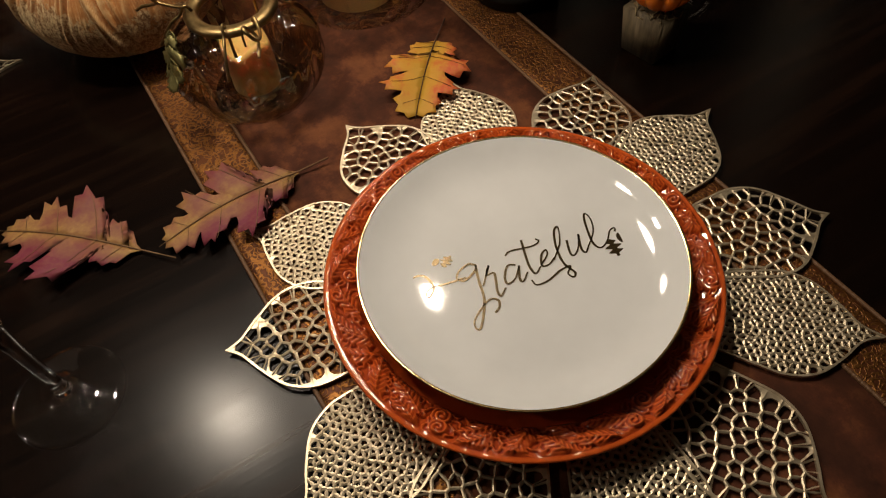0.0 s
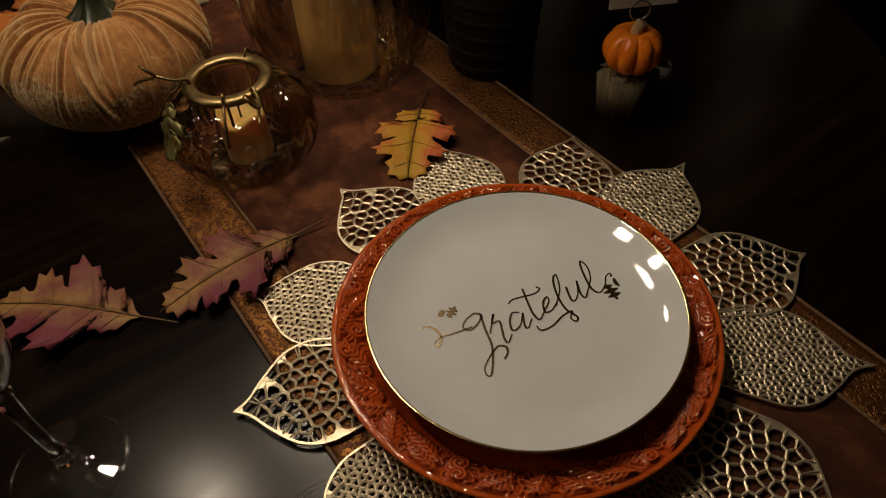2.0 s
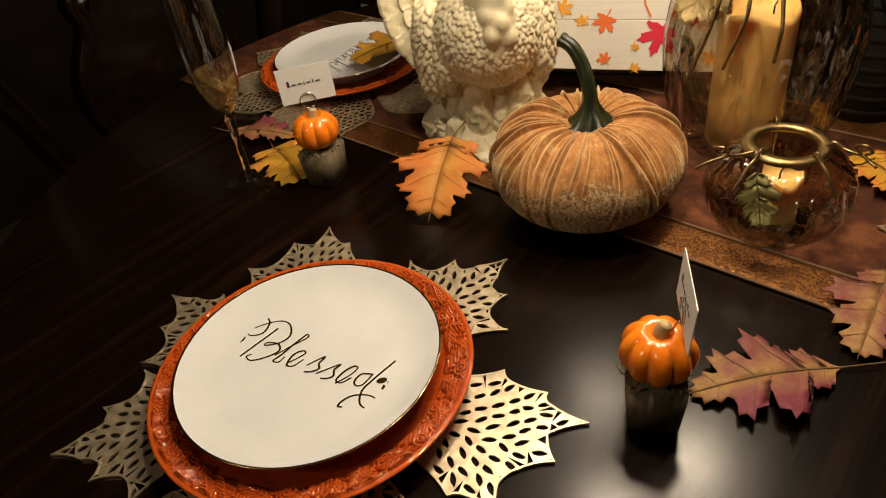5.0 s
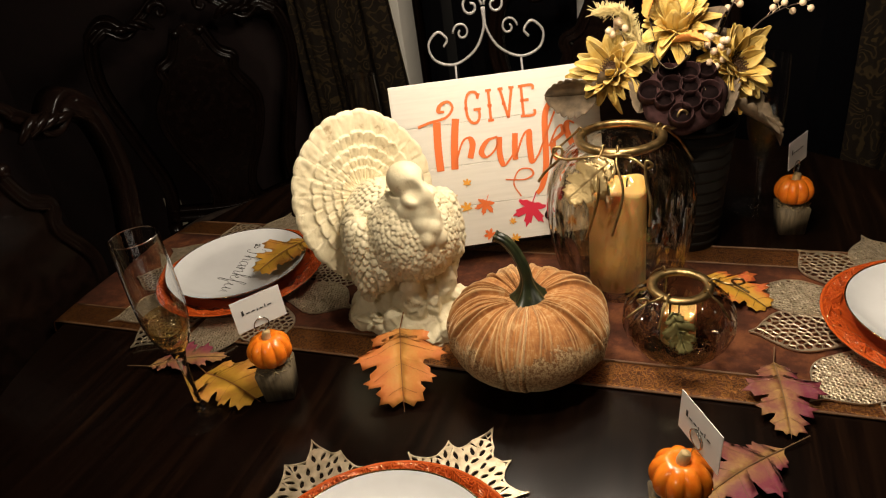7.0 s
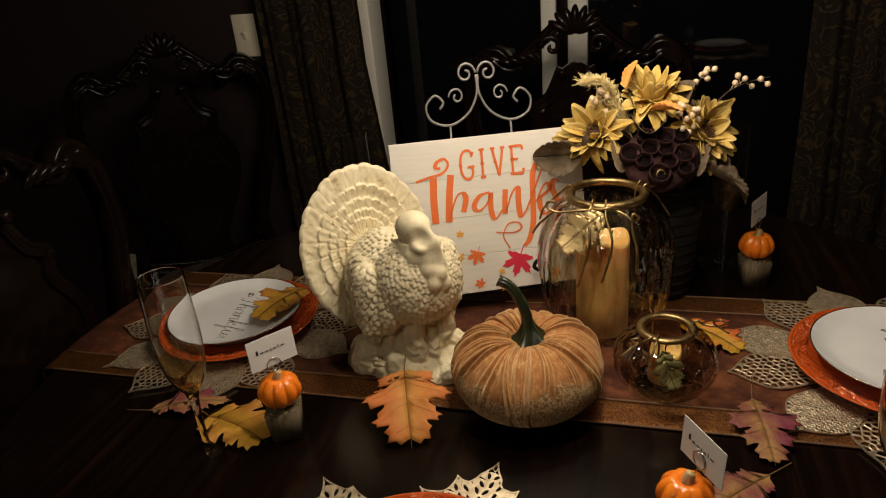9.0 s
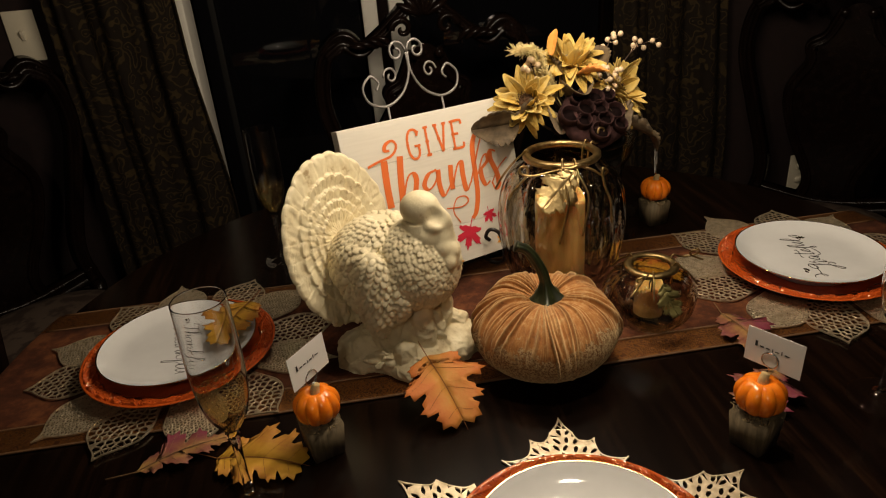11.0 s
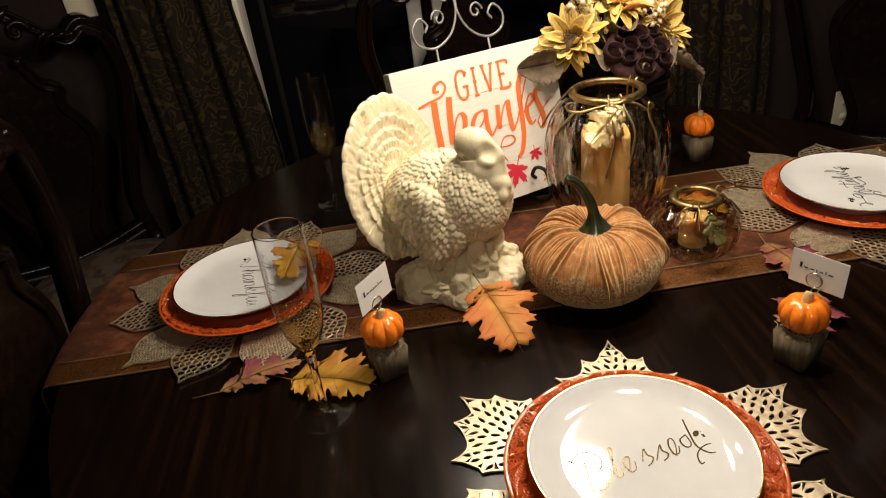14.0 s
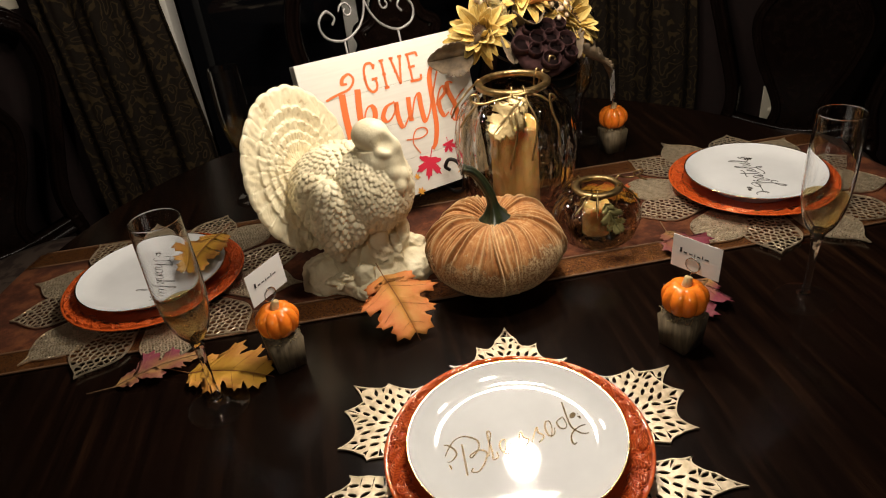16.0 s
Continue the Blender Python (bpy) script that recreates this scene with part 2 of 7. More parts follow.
# brushed-up pile with its sheen painted in, pale round the lower belly, ragged upper edge
sep = node(VELVET, "ShaderNodeSeparateXYZ")
link(VELVET, v, sep.inputs["Vector"])
edge = node(VELVET, "ShaderNodeMath")
edge.operation = "MULTIPLY_ADD"
link(VELVET, noise_tex(VELVET, v, 30, 5, 0.7), edge.inputs[0])
edge.inputs[1].default_value = -0.125
link(VELVET, sep.outputs["Z"], edge.inputs[2])
low = ramp(VELVET, edge.outputs[0], (0.0, (1, 1, 1)), (0.004, (0, 0, 0)))
speck = ramp(VELVET, noise_tex(VELVET, v, 330, 4, 0.8), (0.44, (0.17, 0.075, 0.024)), (0.56, (0.58, 0.42, 0.22)))
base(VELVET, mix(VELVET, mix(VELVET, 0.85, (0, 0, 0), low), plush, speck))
bump(VELVET, mix(VELVET, 0.5, g2, g3), 0.8, 0.0014)
STEM_GREEN = material("dried_green_stem", (0.055, 0.065, 0.022), 0.35)
g = noise_tex(STEM_GREEN, coords(STEM_GREEN, (1, 1, 0.3)), 130, 4)
base(STEM_GREEN, ramp(STEM_GREEN, g, (0.3, (0.006, 0.010, 0.004)), (0.55, (0.018, 0.023, 0.008)), (0.78, (0.085, 0.082, 0.040))))

PLASTER = material("ivory_plaster", (0.70, 0.62, 0.45), 0.55)
v = coords(PLASTER)
g = noise_tex(PLASTER, v, 40, 6, 0.65)
g2 = noise_tex(PLASTER, v, 260, 3)
base(PLASTER, ramp(PLASTER, g, (0.30, (0.38, 0.28, 0.15)), (0.40, (0.66, 0.57, 0.37)), (0.7, (0.76, 0.69, 0.48))))
bump(PLASTER, mix(PLASTER, 0.5, g2, noise_tex(PLASTER, v, 90, 4)), 0.5, 0.0016)

SIGN_WHITE = material("painted_board", (0.74, 0.71, 0.65), 0.6)
v = coords(SIGN_WHITE, (3, 1, 40))
g = noise_tex(SIGN_WHITE, v, 5, 5)
base(SIGN_WHITE, ramp(SIGN_WHITE, g, (0.3, (0.62, 0.59, 0.52)), (0.6, (0.67, 0.64, 0.57))))
PAINT_ORANGE = material("orange_print", (0.70, 0.15, 0.03), 0.6)
PAINT_RED = material("crimson_print", (0.58, 0.02, 0.05), 0.6)
PAINT_YELLOW = material("amber_print", (0.72, 0.33, 0.04), 0.6)
PAINT_LINE = material("board_gap", (0.36, 0.34, 0.31), 0.8)
IRON = material("painted_iron", (0.21, 0.20, 0.19), 0.45, 0.4)
BLACK_IRON = material("black_iron", (0.015, 0.013, 0.012), 0.35, 0.5)

ORANGE_SKIN = material("orange_pumpkin_skin", (0.78, 0.17, 0.012), 0.22, Coat_Weight=0.4, Coat_Roughness=0.1)
g = noise_tex(ORANGE_SKIN, coords(ORANGE_SKIN), 110, 3)
base(ORANGE_SKIN, ramp(ORANGE_SKIN, g, (0.3, (0.86, 0.17, 0.010)), (0.7, (0.95, 0.27, 0.020))))
STALK = material("dry_stalk", (0.52, 0.37, 0.17), 0.7)
bump(STALK, noise_tex(STALK, coords(STALK, (1, 1, 0.2)), 300, 3), 0.5, 0.001)
BLOCK_WOOD = material("grey_wood_block", (0.20, 0.15, 0.09), 0.75)
g = noise_tex(BLOCK_WOOD, coords(BLOCK_WOOD, (1, 1, 0.12)), 220, 5)
base(BLOCK_WOOD, ramp(BLOCK_WOOD, g, (0.3, (0.055, 0.038, 0.020)), (0.5, (0.115, 0.085, 0.045)), (0.75, (0.19, 0.145, 0.085))))
bump(BLOCK_WOOD, g, 0.4, 0.001)
MOSS = material("dry_moss", (0.24, 0.18, 0.09), 0.9)
WIRE = material("steel_wire", (0.55, 0.52, 0.48), 0.25, 1.0)
CARD = material("white_card", (0.78, 0.76, 0.72), 0.75)
CARD_INK = material("black_card_ink", (0.02, 0.018, 0.016), 0.6)

PETAL = material("yellow_silk_petal", (0.62, 0.36, 0.045), 0.95, Specular_IOR_Level=0.15)
g = noise_tex(PETAL, coords(PETAL), 45, 4)
base(PETAL, ramp(PETAL, g, (0.3, (0.38, 0.20, 0.032)), (0.5, (0.53, 0.36, 0.09)), (0.75, (0.60, 0.46, 0.18))))
SEEDS = material("brown_seed_disc", (0.10, 0.05, 0.022), 0.9)
POD = material("purple_brown_pod", (0.085, 0.032, 0.036), 0.9, Specular_IOR_Level=0.15)
g = noise_tex(POD, coords(POD), 90, 4)
base(POD, ramp(POD, g, (0.3, (0.014, 0.006, 0.006)), (0.7, (0.050, 0.021, 0.020))))
POD_SHADE = material("pod_hollow_shade", (0.006, 0.003, 0.003), 0.95, Specular_IOR_Level=0.05)
BERRY = material("cream_berry", (0.66, 0.50, 0.33), 0.3)
PLUME = material("straw_plume", (0.60, 0.48, 0.22), 0.85)
DRY_LEAF = material("dry_taupe_leaf", (0.12, 0.085, 0.052), 0.8)
g = noise_tex(DRY_LEAF, coords(DRY_LEAF), 60, 4)
base(DRY_LEAF, ramp(DRY_LEAF, g, (0.3, (0.050, 0.034, 0.019)), (0.7, (0.17, 0.12, 0.068))))
TWIG = material("twig", (0.04, 0.022, 0.014), 0.8)
BUCKET = material("dark_zinc", (0.010, 0.0085, 0.0065), 0.65, 0.0, Specular_IOR_Level=0.15)

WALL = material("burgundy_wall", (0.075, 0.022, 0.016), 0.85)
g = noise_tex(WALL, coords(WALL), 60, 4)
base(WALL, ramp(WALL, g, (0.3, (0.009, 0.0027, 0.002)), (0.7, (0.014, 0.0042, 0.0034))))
bump(WALL, g, 0.3, 0.002)
# dark colour stands in for the dim light on the ceiling
CEILING = material("dim_light_ceiling", (0.05, 0.042, 0.034), 0.9)
FLOOR = material("brown_carpet", (0.06, 0.042, 0.03), 0.95)
g = noise_tex(FLOOR, coords(FLOOR), 200, 4)
base(FLOOR, ramp(FLOOR, g, (0.3, (0.035, 0.024, 0.017)), (0.7, (0.08, 0.058, 0.042))))
WHITE_TRIM = material("white_trim", (0.72, 0.69, 0.62), 0.45)
NIGHT = material("night_outside", (0.003, 0.003, 0.004), 0.9)
PANE = material("dark_pane", (0.004, 0.004, 0.005), 0.03)
IVORY_PLASTIC = material("ivory_plastic", (0.72, 0.66, 0.52), 0.4)

CURTAIN = material("paisley_curtain", (0.12, 0.08, 0.04), 0.85, Specular_IOR_Level=0.2)
v = coords(CURTAIN)
nz = node(CURTAIN, "ShaderNodeTexNoise", Scale=9.0, Detail=3.0)
link(CURTAIN, v, nz.inputs["Vector"])
wv = node(CURTAIN, "ShaderNodeTexVoronoi", Scale=36.0)
wv.feature = "SMOOTH_F1"
link(CURTAIN, mix(CURTAIN, 0.12, v, nz.outputs["Color"]), wv.inputs["Vector"])
rings = node(CURTAIN, "ShaderNodeMath")
rings.operation = "SINE"
mul = node(CURTAIN, "ShaderNodeMath")
mul.operation, mul.inputs[1].default_value = "MULTIPLY", 26.0
link(CURTAIN, wv.outputs["Distance"], mul.inputs[0])
link(CURTAIN, mul.outputs[0], rings.inputs[0])
g = noise_tex(CURTAIN, v, 40, 4)
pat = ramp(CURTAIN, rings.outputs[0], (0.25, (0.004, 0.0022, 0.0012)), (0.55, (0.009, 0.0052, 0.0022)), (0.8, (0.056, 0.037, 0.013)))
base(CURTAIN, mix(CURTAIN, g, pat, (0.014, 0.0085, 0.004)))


def leaf_paint(name, inner, outer, edge, side=0.0):
    """Silk leaf: one colour along the midrib, another at the lobes' tips, more of it on one side."""
    m = material(name, inner, 0.7)
    vv = coords(m)
    sep = node(m, "ShaderNodeSeparateXYZ")
    link(m, vv, sep.inputs[0])
    ab = node(m, "ShaderNodeMath")
    ab.operation = "ABSOLUTE"
    link(m, sep.outputs["Y"], ab.inputs[0])
    n1 = noise_tex(m, vv, 42, 4, 0.65)
    ad, sd = node(m, "ShaderNodeMath"), node(m, "ShaderNodeMath")
    ad.operation, ad.inputs[1].default_value = "MULTIPLY_ADD", 15.0
    sd.operation, sd.inputs[1].default_value = "MULTIPLY_ADD", side
    link(m, sep.outputs["Y"], sd.inputs[0])
    link(m, n1, sd.inputs[2])
    link(m, ab.outputs[0], ad.inputs[0])
    link(m, sd.outputs[0], ad.inputs[2])
    c = ramp(m, ad.outputs[0], (0.50, inner), (0.72, outer), (0.92, edge))
    spots = ramp(m, noise_tex(m, vv, 300, 3), (0.4, (0, 0, 0)), (0.8, (0.6, 0.6, 0.6)))
    base(m, mix(m, spots, c, outer))
    bump(m, noise_tex(m, vv, 150, 3), 0.4, 0.001)
    return m


LEAF_YELLOW = leaf_paint("yellow_red_leaf", (0.46, 0.26, 0.020), (0.52, 0.25, 0.018), (0.50, 0.085, 0.022), 6)
LEAF_PURPLE = leaf_paint("purple_leaf", (0.34, 0.19, 0.05), (0.21, 0.070, 0.040), (0.155, 0.013, 0.036), 7)
LEAF_ORANGE = leaf_paint("orange_leaf", (0.56, 0.27, 0.055), (0.58, 0.215, 0.04), (0.55, 0.155, 0.03), -3)
LEAF_GOLD = leaf_paint("gold_leaf", (0.50, 0.27, 0.020), (0.54, 0.28, 0.025), (0.48, 0.20, 0.03), 3)
VEIN = material("leaf_vein", (0.06, 0.025, 0.012), 0.8)
RUST_VEIN = material("rust_leaf_vein", (0.27, 0.10, 0.028), 0.8)
PALE_VEIN = material("pale_leaf_vein", (0.20, 0.11, 0.05), 0.8)
# ---------------------------------------------------------------- mesh helpers


def mesh_of(name, bm, mats, smooth=True):
    me = bpy.data.meshes.new(name)
    bmesh.ops.recalc_face_normals(bm, faces=bm.faces)
    if smooth:
        for f in bm.faces:
            f.smooth = True
    bm.to_mesh(me)
    bm.free()
    for m in mats if isinstance(mats, (list, tuple)) else [mats]:
        me.materials.append(m)
    return me


def part(name, bm, mats, parent=None, label="", smooth=True, at=None):
    ob = new(name, mesh_of(name, bm, mats, smooth))
    if parent is not None:
        ob.parent = parent
    if at is not None:
        ob.matrix_basis = at
    if label:
        tagged(ob, label)
    return ob


def thing(name, label, category, at=None, group="", kind=""):
    ob = new(name)
    ob.empty_display_size = 0.02
    if at is not None:
        ob.matrix_basis = at
    return tagged(ob, label, category, group, kind)


def box(bm, size, at=(0, 0, 0), turn=None, bevel=0.0, segments=2):
    m = Matrix.Translation(at) @ (turn if turn else Matrix()) @ Matrix.Diagonal((*size, 1))
    made = bmesh.ops.create_cube(bm, size=1, matrix=m)["verts"]
    if bevel:
        edges = list({e for vv in made for e in vv.link_edges})
        bmesh.ops.bevel(bm, geom=edges, offset=bevel, segments=segments, affect="EDGES", profile=0.6)
    return bm


def lathe(bm, profile, steps=64, warp=None, mat=0, closed=False):
    """Turn a list of (radius, height) round z. warp(x, y, z, angle, r, i) gives the moved place."""
    rings = []
    for i, (r, z) in enumerate(profile):
        if r < 1e-6:
            p = (0, 0, z)
            if warp:
                p = warp(0, 0, z, 0, 0, i)
            rings.append([bm.verts.new(p)])
            continue
        ring = []
        for k in range(steps):
            a = 2 * math.pi * k / steps
            p = (r * math.cos(a), r * math.sin(a), z)
            ring.append(bm.verts.new(warp(*p, a, r, i) if warp else p))
        rings.append(ring)
    for a, b in zip(rings, rings[1:] + ([rings[0]] if closed else [])):
        for k in range(max(len(a), len(b))):
            k2 = (k + 1) % max(len(a), len(b))
            if len(a) == 1 and len(b) == 1:
                continue
            if len(a) == 1:
                f = bm.faces.new((a[0], b[k], b[k2]))
            elif len(b) == 1:
                f = bm.faces.new((a[k], b[0], a[k2]))
            else:
                f = bm.faces.new((a[k], b[k], b[k2], a[k2]))
            f.material_index = mat
    return bm


def smooth_line(points, per=8, closed=False):
    """A Catmull-Rom line through the points."""
    pts = [Vector(p) for p in points]
    out = []
    n = len(pts)
    for i in range(n if closed else n - 1):
        p0 = pts[(i - 1) % n] if closed or i else pts[0] * 2 - pts[1]
        p1, p2 = pts[i], pts[(i + 1) % n]
        p3 = pts[(i + 2) % n] if closed or i + 2 < n else p2 * 2 - p1
        for k in range(per):
            t = k / per
            out.append(0.5 * (2 * p1 + (p2 - p0) * t + (2 * p0 - 5 * p1 + 4 * p2 - p3) * t * t + (3 * p1 - p0 - 3 * p2 + p3) * t ** 3))
    if not closed:
        out.append(pts[-1])
    return out


def tube(bm, line, radius, sides=8, closed=False, mat=0):
    """A round bar along a line; radius is a number or a function of 0..1."""
    n = len(line)
    rings = []
    up = Vector((0, 0, 1))
    for i, p in enumerate(line):
        a = line[(i - 1) % n] if closed or i else line[0]
        b = line[(i + 1) % n] if closed or i + 1 < n else line[-1]
        d = (b - a).normalized()
        if abs(d.dot(up)) > 0.95:
            up = Vector((1, 0, 0)) if abs(d.x) < 0.9 else Vector((0, 1, 0))
        s = d.cross(up).normalized()
        up = s.cross(d).normalized()
        r = radius(i / max(1, n - 1)) if callable(radius) else radius
        rings.append([bm.verts.new(p + (s * math.cos(2 * math.pi * k / sides) + up * math.sin(2 * math.pi * k / sides)) * r) for k in range(sides)])
    for a, b in zip(rings, rings[1:] + ([rings[0]] if closed else [])):
        for k in range(sides):
            f = bm.faces.new((a[k], a[(k + 1) % sides], b[(k + 1) % sides], b[k]))
            f.material_index = mat
    if not closed:
        for ring in (rings[0], rings[-1]):
            bm.faces.new(ring).material_index = mat
    return bm


def plate_of(bm, outline, z0, z1, mat=0, lift=None):
    """A flat piece with a straight-sided outline (x, y) between two heights."""
    lo = [bm.verts.new((x, y, z0 + (lift(x, y) if lift else 0))) for x, y in outline]
    hi = [bm.verts.new((x, y, z1 + (lift(x, y) if lift else 0))) for x, y in outline]
    fs = [bm.faces.new(hi), bm.faces.new(lo[::-1])]
    n = len(lo)
    for k in range(n):
        fs.append(bm.faces.new((lo[k], lo[(k + 1) % n], hi[(k + 1) % n], hi[k])))
    for f in fs:
        f.material_index = mat
    return bm


def blob(bm, at, size, turn=None, seg=12, rings=8, mat=0):
    """A stretched ball."""
    m = Matrix.Translation(at) @ (turn.to_4x4() if turn else Matrix()) @ Matrix.Diagonal((*size, 1))
    rows = []
    for i in range(rings + 1):
        t = math.pi * i / rings
        if i in (0, rings):
            rows.append([bm.verts.new(m @ Vector((0, 0, math.cos(t))))])
        else:
            rows.append([bm.verts.new(m @ Vector((math.sin(t) * math.cos(2 * math.pi * k / seg), math.sin(t) * math.sin(2 * math.pi * k / seg), math.cos(t)))) for k in range(seg)])
    for a, b in zip(rows, rows[1:]):
        for k in range(seg):
            k2 = (k + 1) % seg
            if len(a) == 1:
                f = bm.faces.new((a[0], b[k], b[k2]))
            elif len(b) == 1:
                f = bm.faces.new((a[k], b[0], a[k2]))
            else:
                f = bm.faces.new((a[k], b[k], b[k2], a[k2]))
            f.material_index = mat
    return bm


# ---------------------------------------------------------------- room shell
def wall(name, x0, x1, y0, y1, z0, z1, m=None):
    bm = bmesh.new()
    box(bm, (x1 - x0, y1 - y0, z1 - z0), ((x0 + x1) / 2, (y0 + y1) / 2, (z0 + z1) / 2))
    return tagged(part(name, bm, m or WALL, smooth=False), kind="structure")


ROOM_X, ROOM_Y, ROOM_H = 2.1, -2.4, 2.6
DOOR_L, DOOR_R, DOOR_H = -0.620, 0.555, 2.06
tagged(wall("floor", -ROOM_X - 0.12, ROOM_X + 0.12, ROOM_Y - 0.12, BACK + 0.30, -0.1, 0.0, FLOOR), "dark brown carpet floor", "floor")
tagged(wall("ceiling", -ROOM_X - 0.12, ROOM_X + 0.12, ROOM_Y - 0.12, BACK + 0.30, ROOM_H, ROOM_H + 0.1, CEILING), "plain ceiling coloured dark to stand for dim light", "ceiling")
north = thing("wall_north", "dark burgundy painted wall around the glass doors", "wall", kind="structure")
for x0, x1, z0 in ((-ROOM_X - 0.12, DOOR_L, 0), (DOOR_R, ROOM_X + 0.12, 0), (DOOR_L, DOOR_R, DOOR_H)):
    bm = bmesh.new()
    box(bm, (x1 - x0, 0.30, ROOM_H - z0), ((x0 + x1) / 2, BACK + 0.15, (z0 + ROOM_H) / 2))
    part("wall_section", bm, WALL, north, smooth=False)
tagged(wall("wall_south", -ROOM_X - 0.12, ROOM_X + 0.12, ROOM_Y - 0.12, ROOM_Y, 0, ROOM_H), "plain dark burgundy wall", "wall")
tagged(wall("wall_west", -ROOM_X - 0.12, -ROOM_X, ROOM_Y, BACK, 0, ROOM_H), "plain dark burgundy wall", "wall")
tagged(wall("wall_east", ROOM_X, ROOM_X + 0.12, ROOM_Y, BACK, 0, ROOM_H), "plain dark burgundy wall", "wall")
base_n = thing("baseboard", "white painted baseboard", "baseboard", kind="structure")
for x0, x1 in ((-1.72, DOOR_L - 0.06), (DOOR_R + 0.06, ROOM_X)):
    bm = bmesh.new()
    box(bm, (x1 - x0, 0.014, 0.11), ((x0 + x1) / 2, BACK - 0.007, 0.055), bevel=0.004)
    part("board", bm, WHITE_TRIM, base_n)

# double glass doors, black night behind them
doors = thing("door_1", "closed double glass doors with white frame, dark night behind", "glass door", kind="structure")
# right jamb coloured near-black so that it doesn't show; the left one is white
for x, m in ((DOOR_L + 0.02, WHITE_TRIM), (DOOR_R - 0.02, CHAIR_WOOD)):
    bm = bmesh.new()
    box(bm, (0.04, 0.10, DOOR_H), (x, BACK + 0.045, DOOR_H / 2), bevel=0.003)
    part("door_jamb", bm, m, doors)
bm = bmesh.new()
box(bm, (DOOR_R - DOOR_L - 0.08, 0.10, 0.05), ((DOOR_L + DOOR_R) / 2, BACK + 0.045, DOOR_H - 0.025), bevel=0.003)
part("door_head", bm, WHITE_TRIM, doors)
for x0, x1, left in ((DOOR_L + 0.002, -0.107, True), (-0.075, DOOR_R - 0.002, False)):
    leaf = new("door_leaf")
    leaf.parent = doors
    # white inner stile where the leaves meet, rails round the rest coloured dark to stay unseen
    bm = bmesh.new()
    a, b = (x1 - 0.042, x1) if left else (x0, x0 + 0.054)
    box(bm, (b - a, 0.04, DOOR_H - 0.06), ((a + b) / 2, DOOR_Y + 0.03, (DOOR_H - 0.06) / 2 + 0.005), bevel=0.004)
    part("stile", bm, WHITE_TRIM, leaf)
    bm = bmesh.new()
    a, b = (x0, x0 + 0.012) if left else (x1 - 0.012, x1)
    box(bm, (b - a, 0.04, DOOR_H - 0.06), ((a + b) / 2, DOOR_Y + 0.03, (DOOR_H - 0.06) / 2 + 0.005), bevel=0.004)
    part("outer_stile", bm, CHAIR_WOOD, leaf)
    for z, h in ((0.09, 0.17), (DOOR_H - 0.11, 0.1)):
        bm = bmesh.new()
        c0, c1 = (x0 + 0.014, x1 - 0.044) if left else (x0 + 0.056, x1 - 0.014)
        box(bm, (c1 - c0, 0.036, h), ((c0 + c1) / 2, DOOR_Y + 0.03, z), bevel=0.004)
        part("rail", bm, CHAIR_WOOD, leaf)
    bm = bmesh.new()
    box(bm, (x1 - x0 - 0.07, 0.006, DOOR_H - 0.3), ((x0 + x1) / 2 + (-0.014 if left else 0.020), DOOR_Y + 0.03, DOOR_H / 2 + 0.01))
    part("pane", bm, PANE, leaf, smooth=False)
bm = bmesh.new()
box(bm, (0.030, 0.03, DOOR_H - 0.06), (-0.091, DOOR_Y + 0.034, (DOOR_H - 0.06) / 2 + 0.005), bevel=0.002)
part("meeting_strip", bm, CHAIR_WOOD, doors)
bm = bmesh.new()
box(bm, (3.0, 0.02, 3.0), (0, BACK + 0.5, 1.2))
tagged(part("backdrop", bm, NIGHT, smooth=False), "black night beyond the glass", "backdrop", kind="structure")

bm = bmesh.new()
box(bm, (0.072, 0.006, 0.116), (0, 0, 0), bevel=0.003)
sw = thing("light_switch", "ivory plastic light switch plate on the wall", "switch", pose(-0.958, BACK - 0.0035, 1.086))
part("plate", bm, IVORY_PLASTIC, sw)
bm = bmesh.new()
box(bm, (0.009, 0.012, 0.022), (0, -0.004, 0.002), pose(0, 0, 0, 20), bevel=0.0015)
part("toggle", bm, IVORY_PLASTIC, sw)



def outlet(x, z):
    o = thing("wall_outlet", "ivory plastic double wall outlet low on the wall", "outlet", pose(x, BACK - 0.0035, z), "wall outlets")
    bm = bmesh.new()
    box(bm, (0.072, 0.006, 0.116), (0, 0, 0), bevel=0.003)
    part("plate", bm, IVORY_PLASTIC, o)
    for dz in (-0.022, 0.022):
        bm = bmesh.new()
        plate_of(bm, [(0.015 * math.cos(q * math.pi / 10), 0.012 * math.sin(q * math.pi / 10)) for q in range(20)], 0.003, 0.0048)
        part("socket", bm, IVORY_PLASTIC, o, at=pose(0, 0, dz, 90))


outlet(-1.552, 0.32)
outlet(1.114, 0.482)


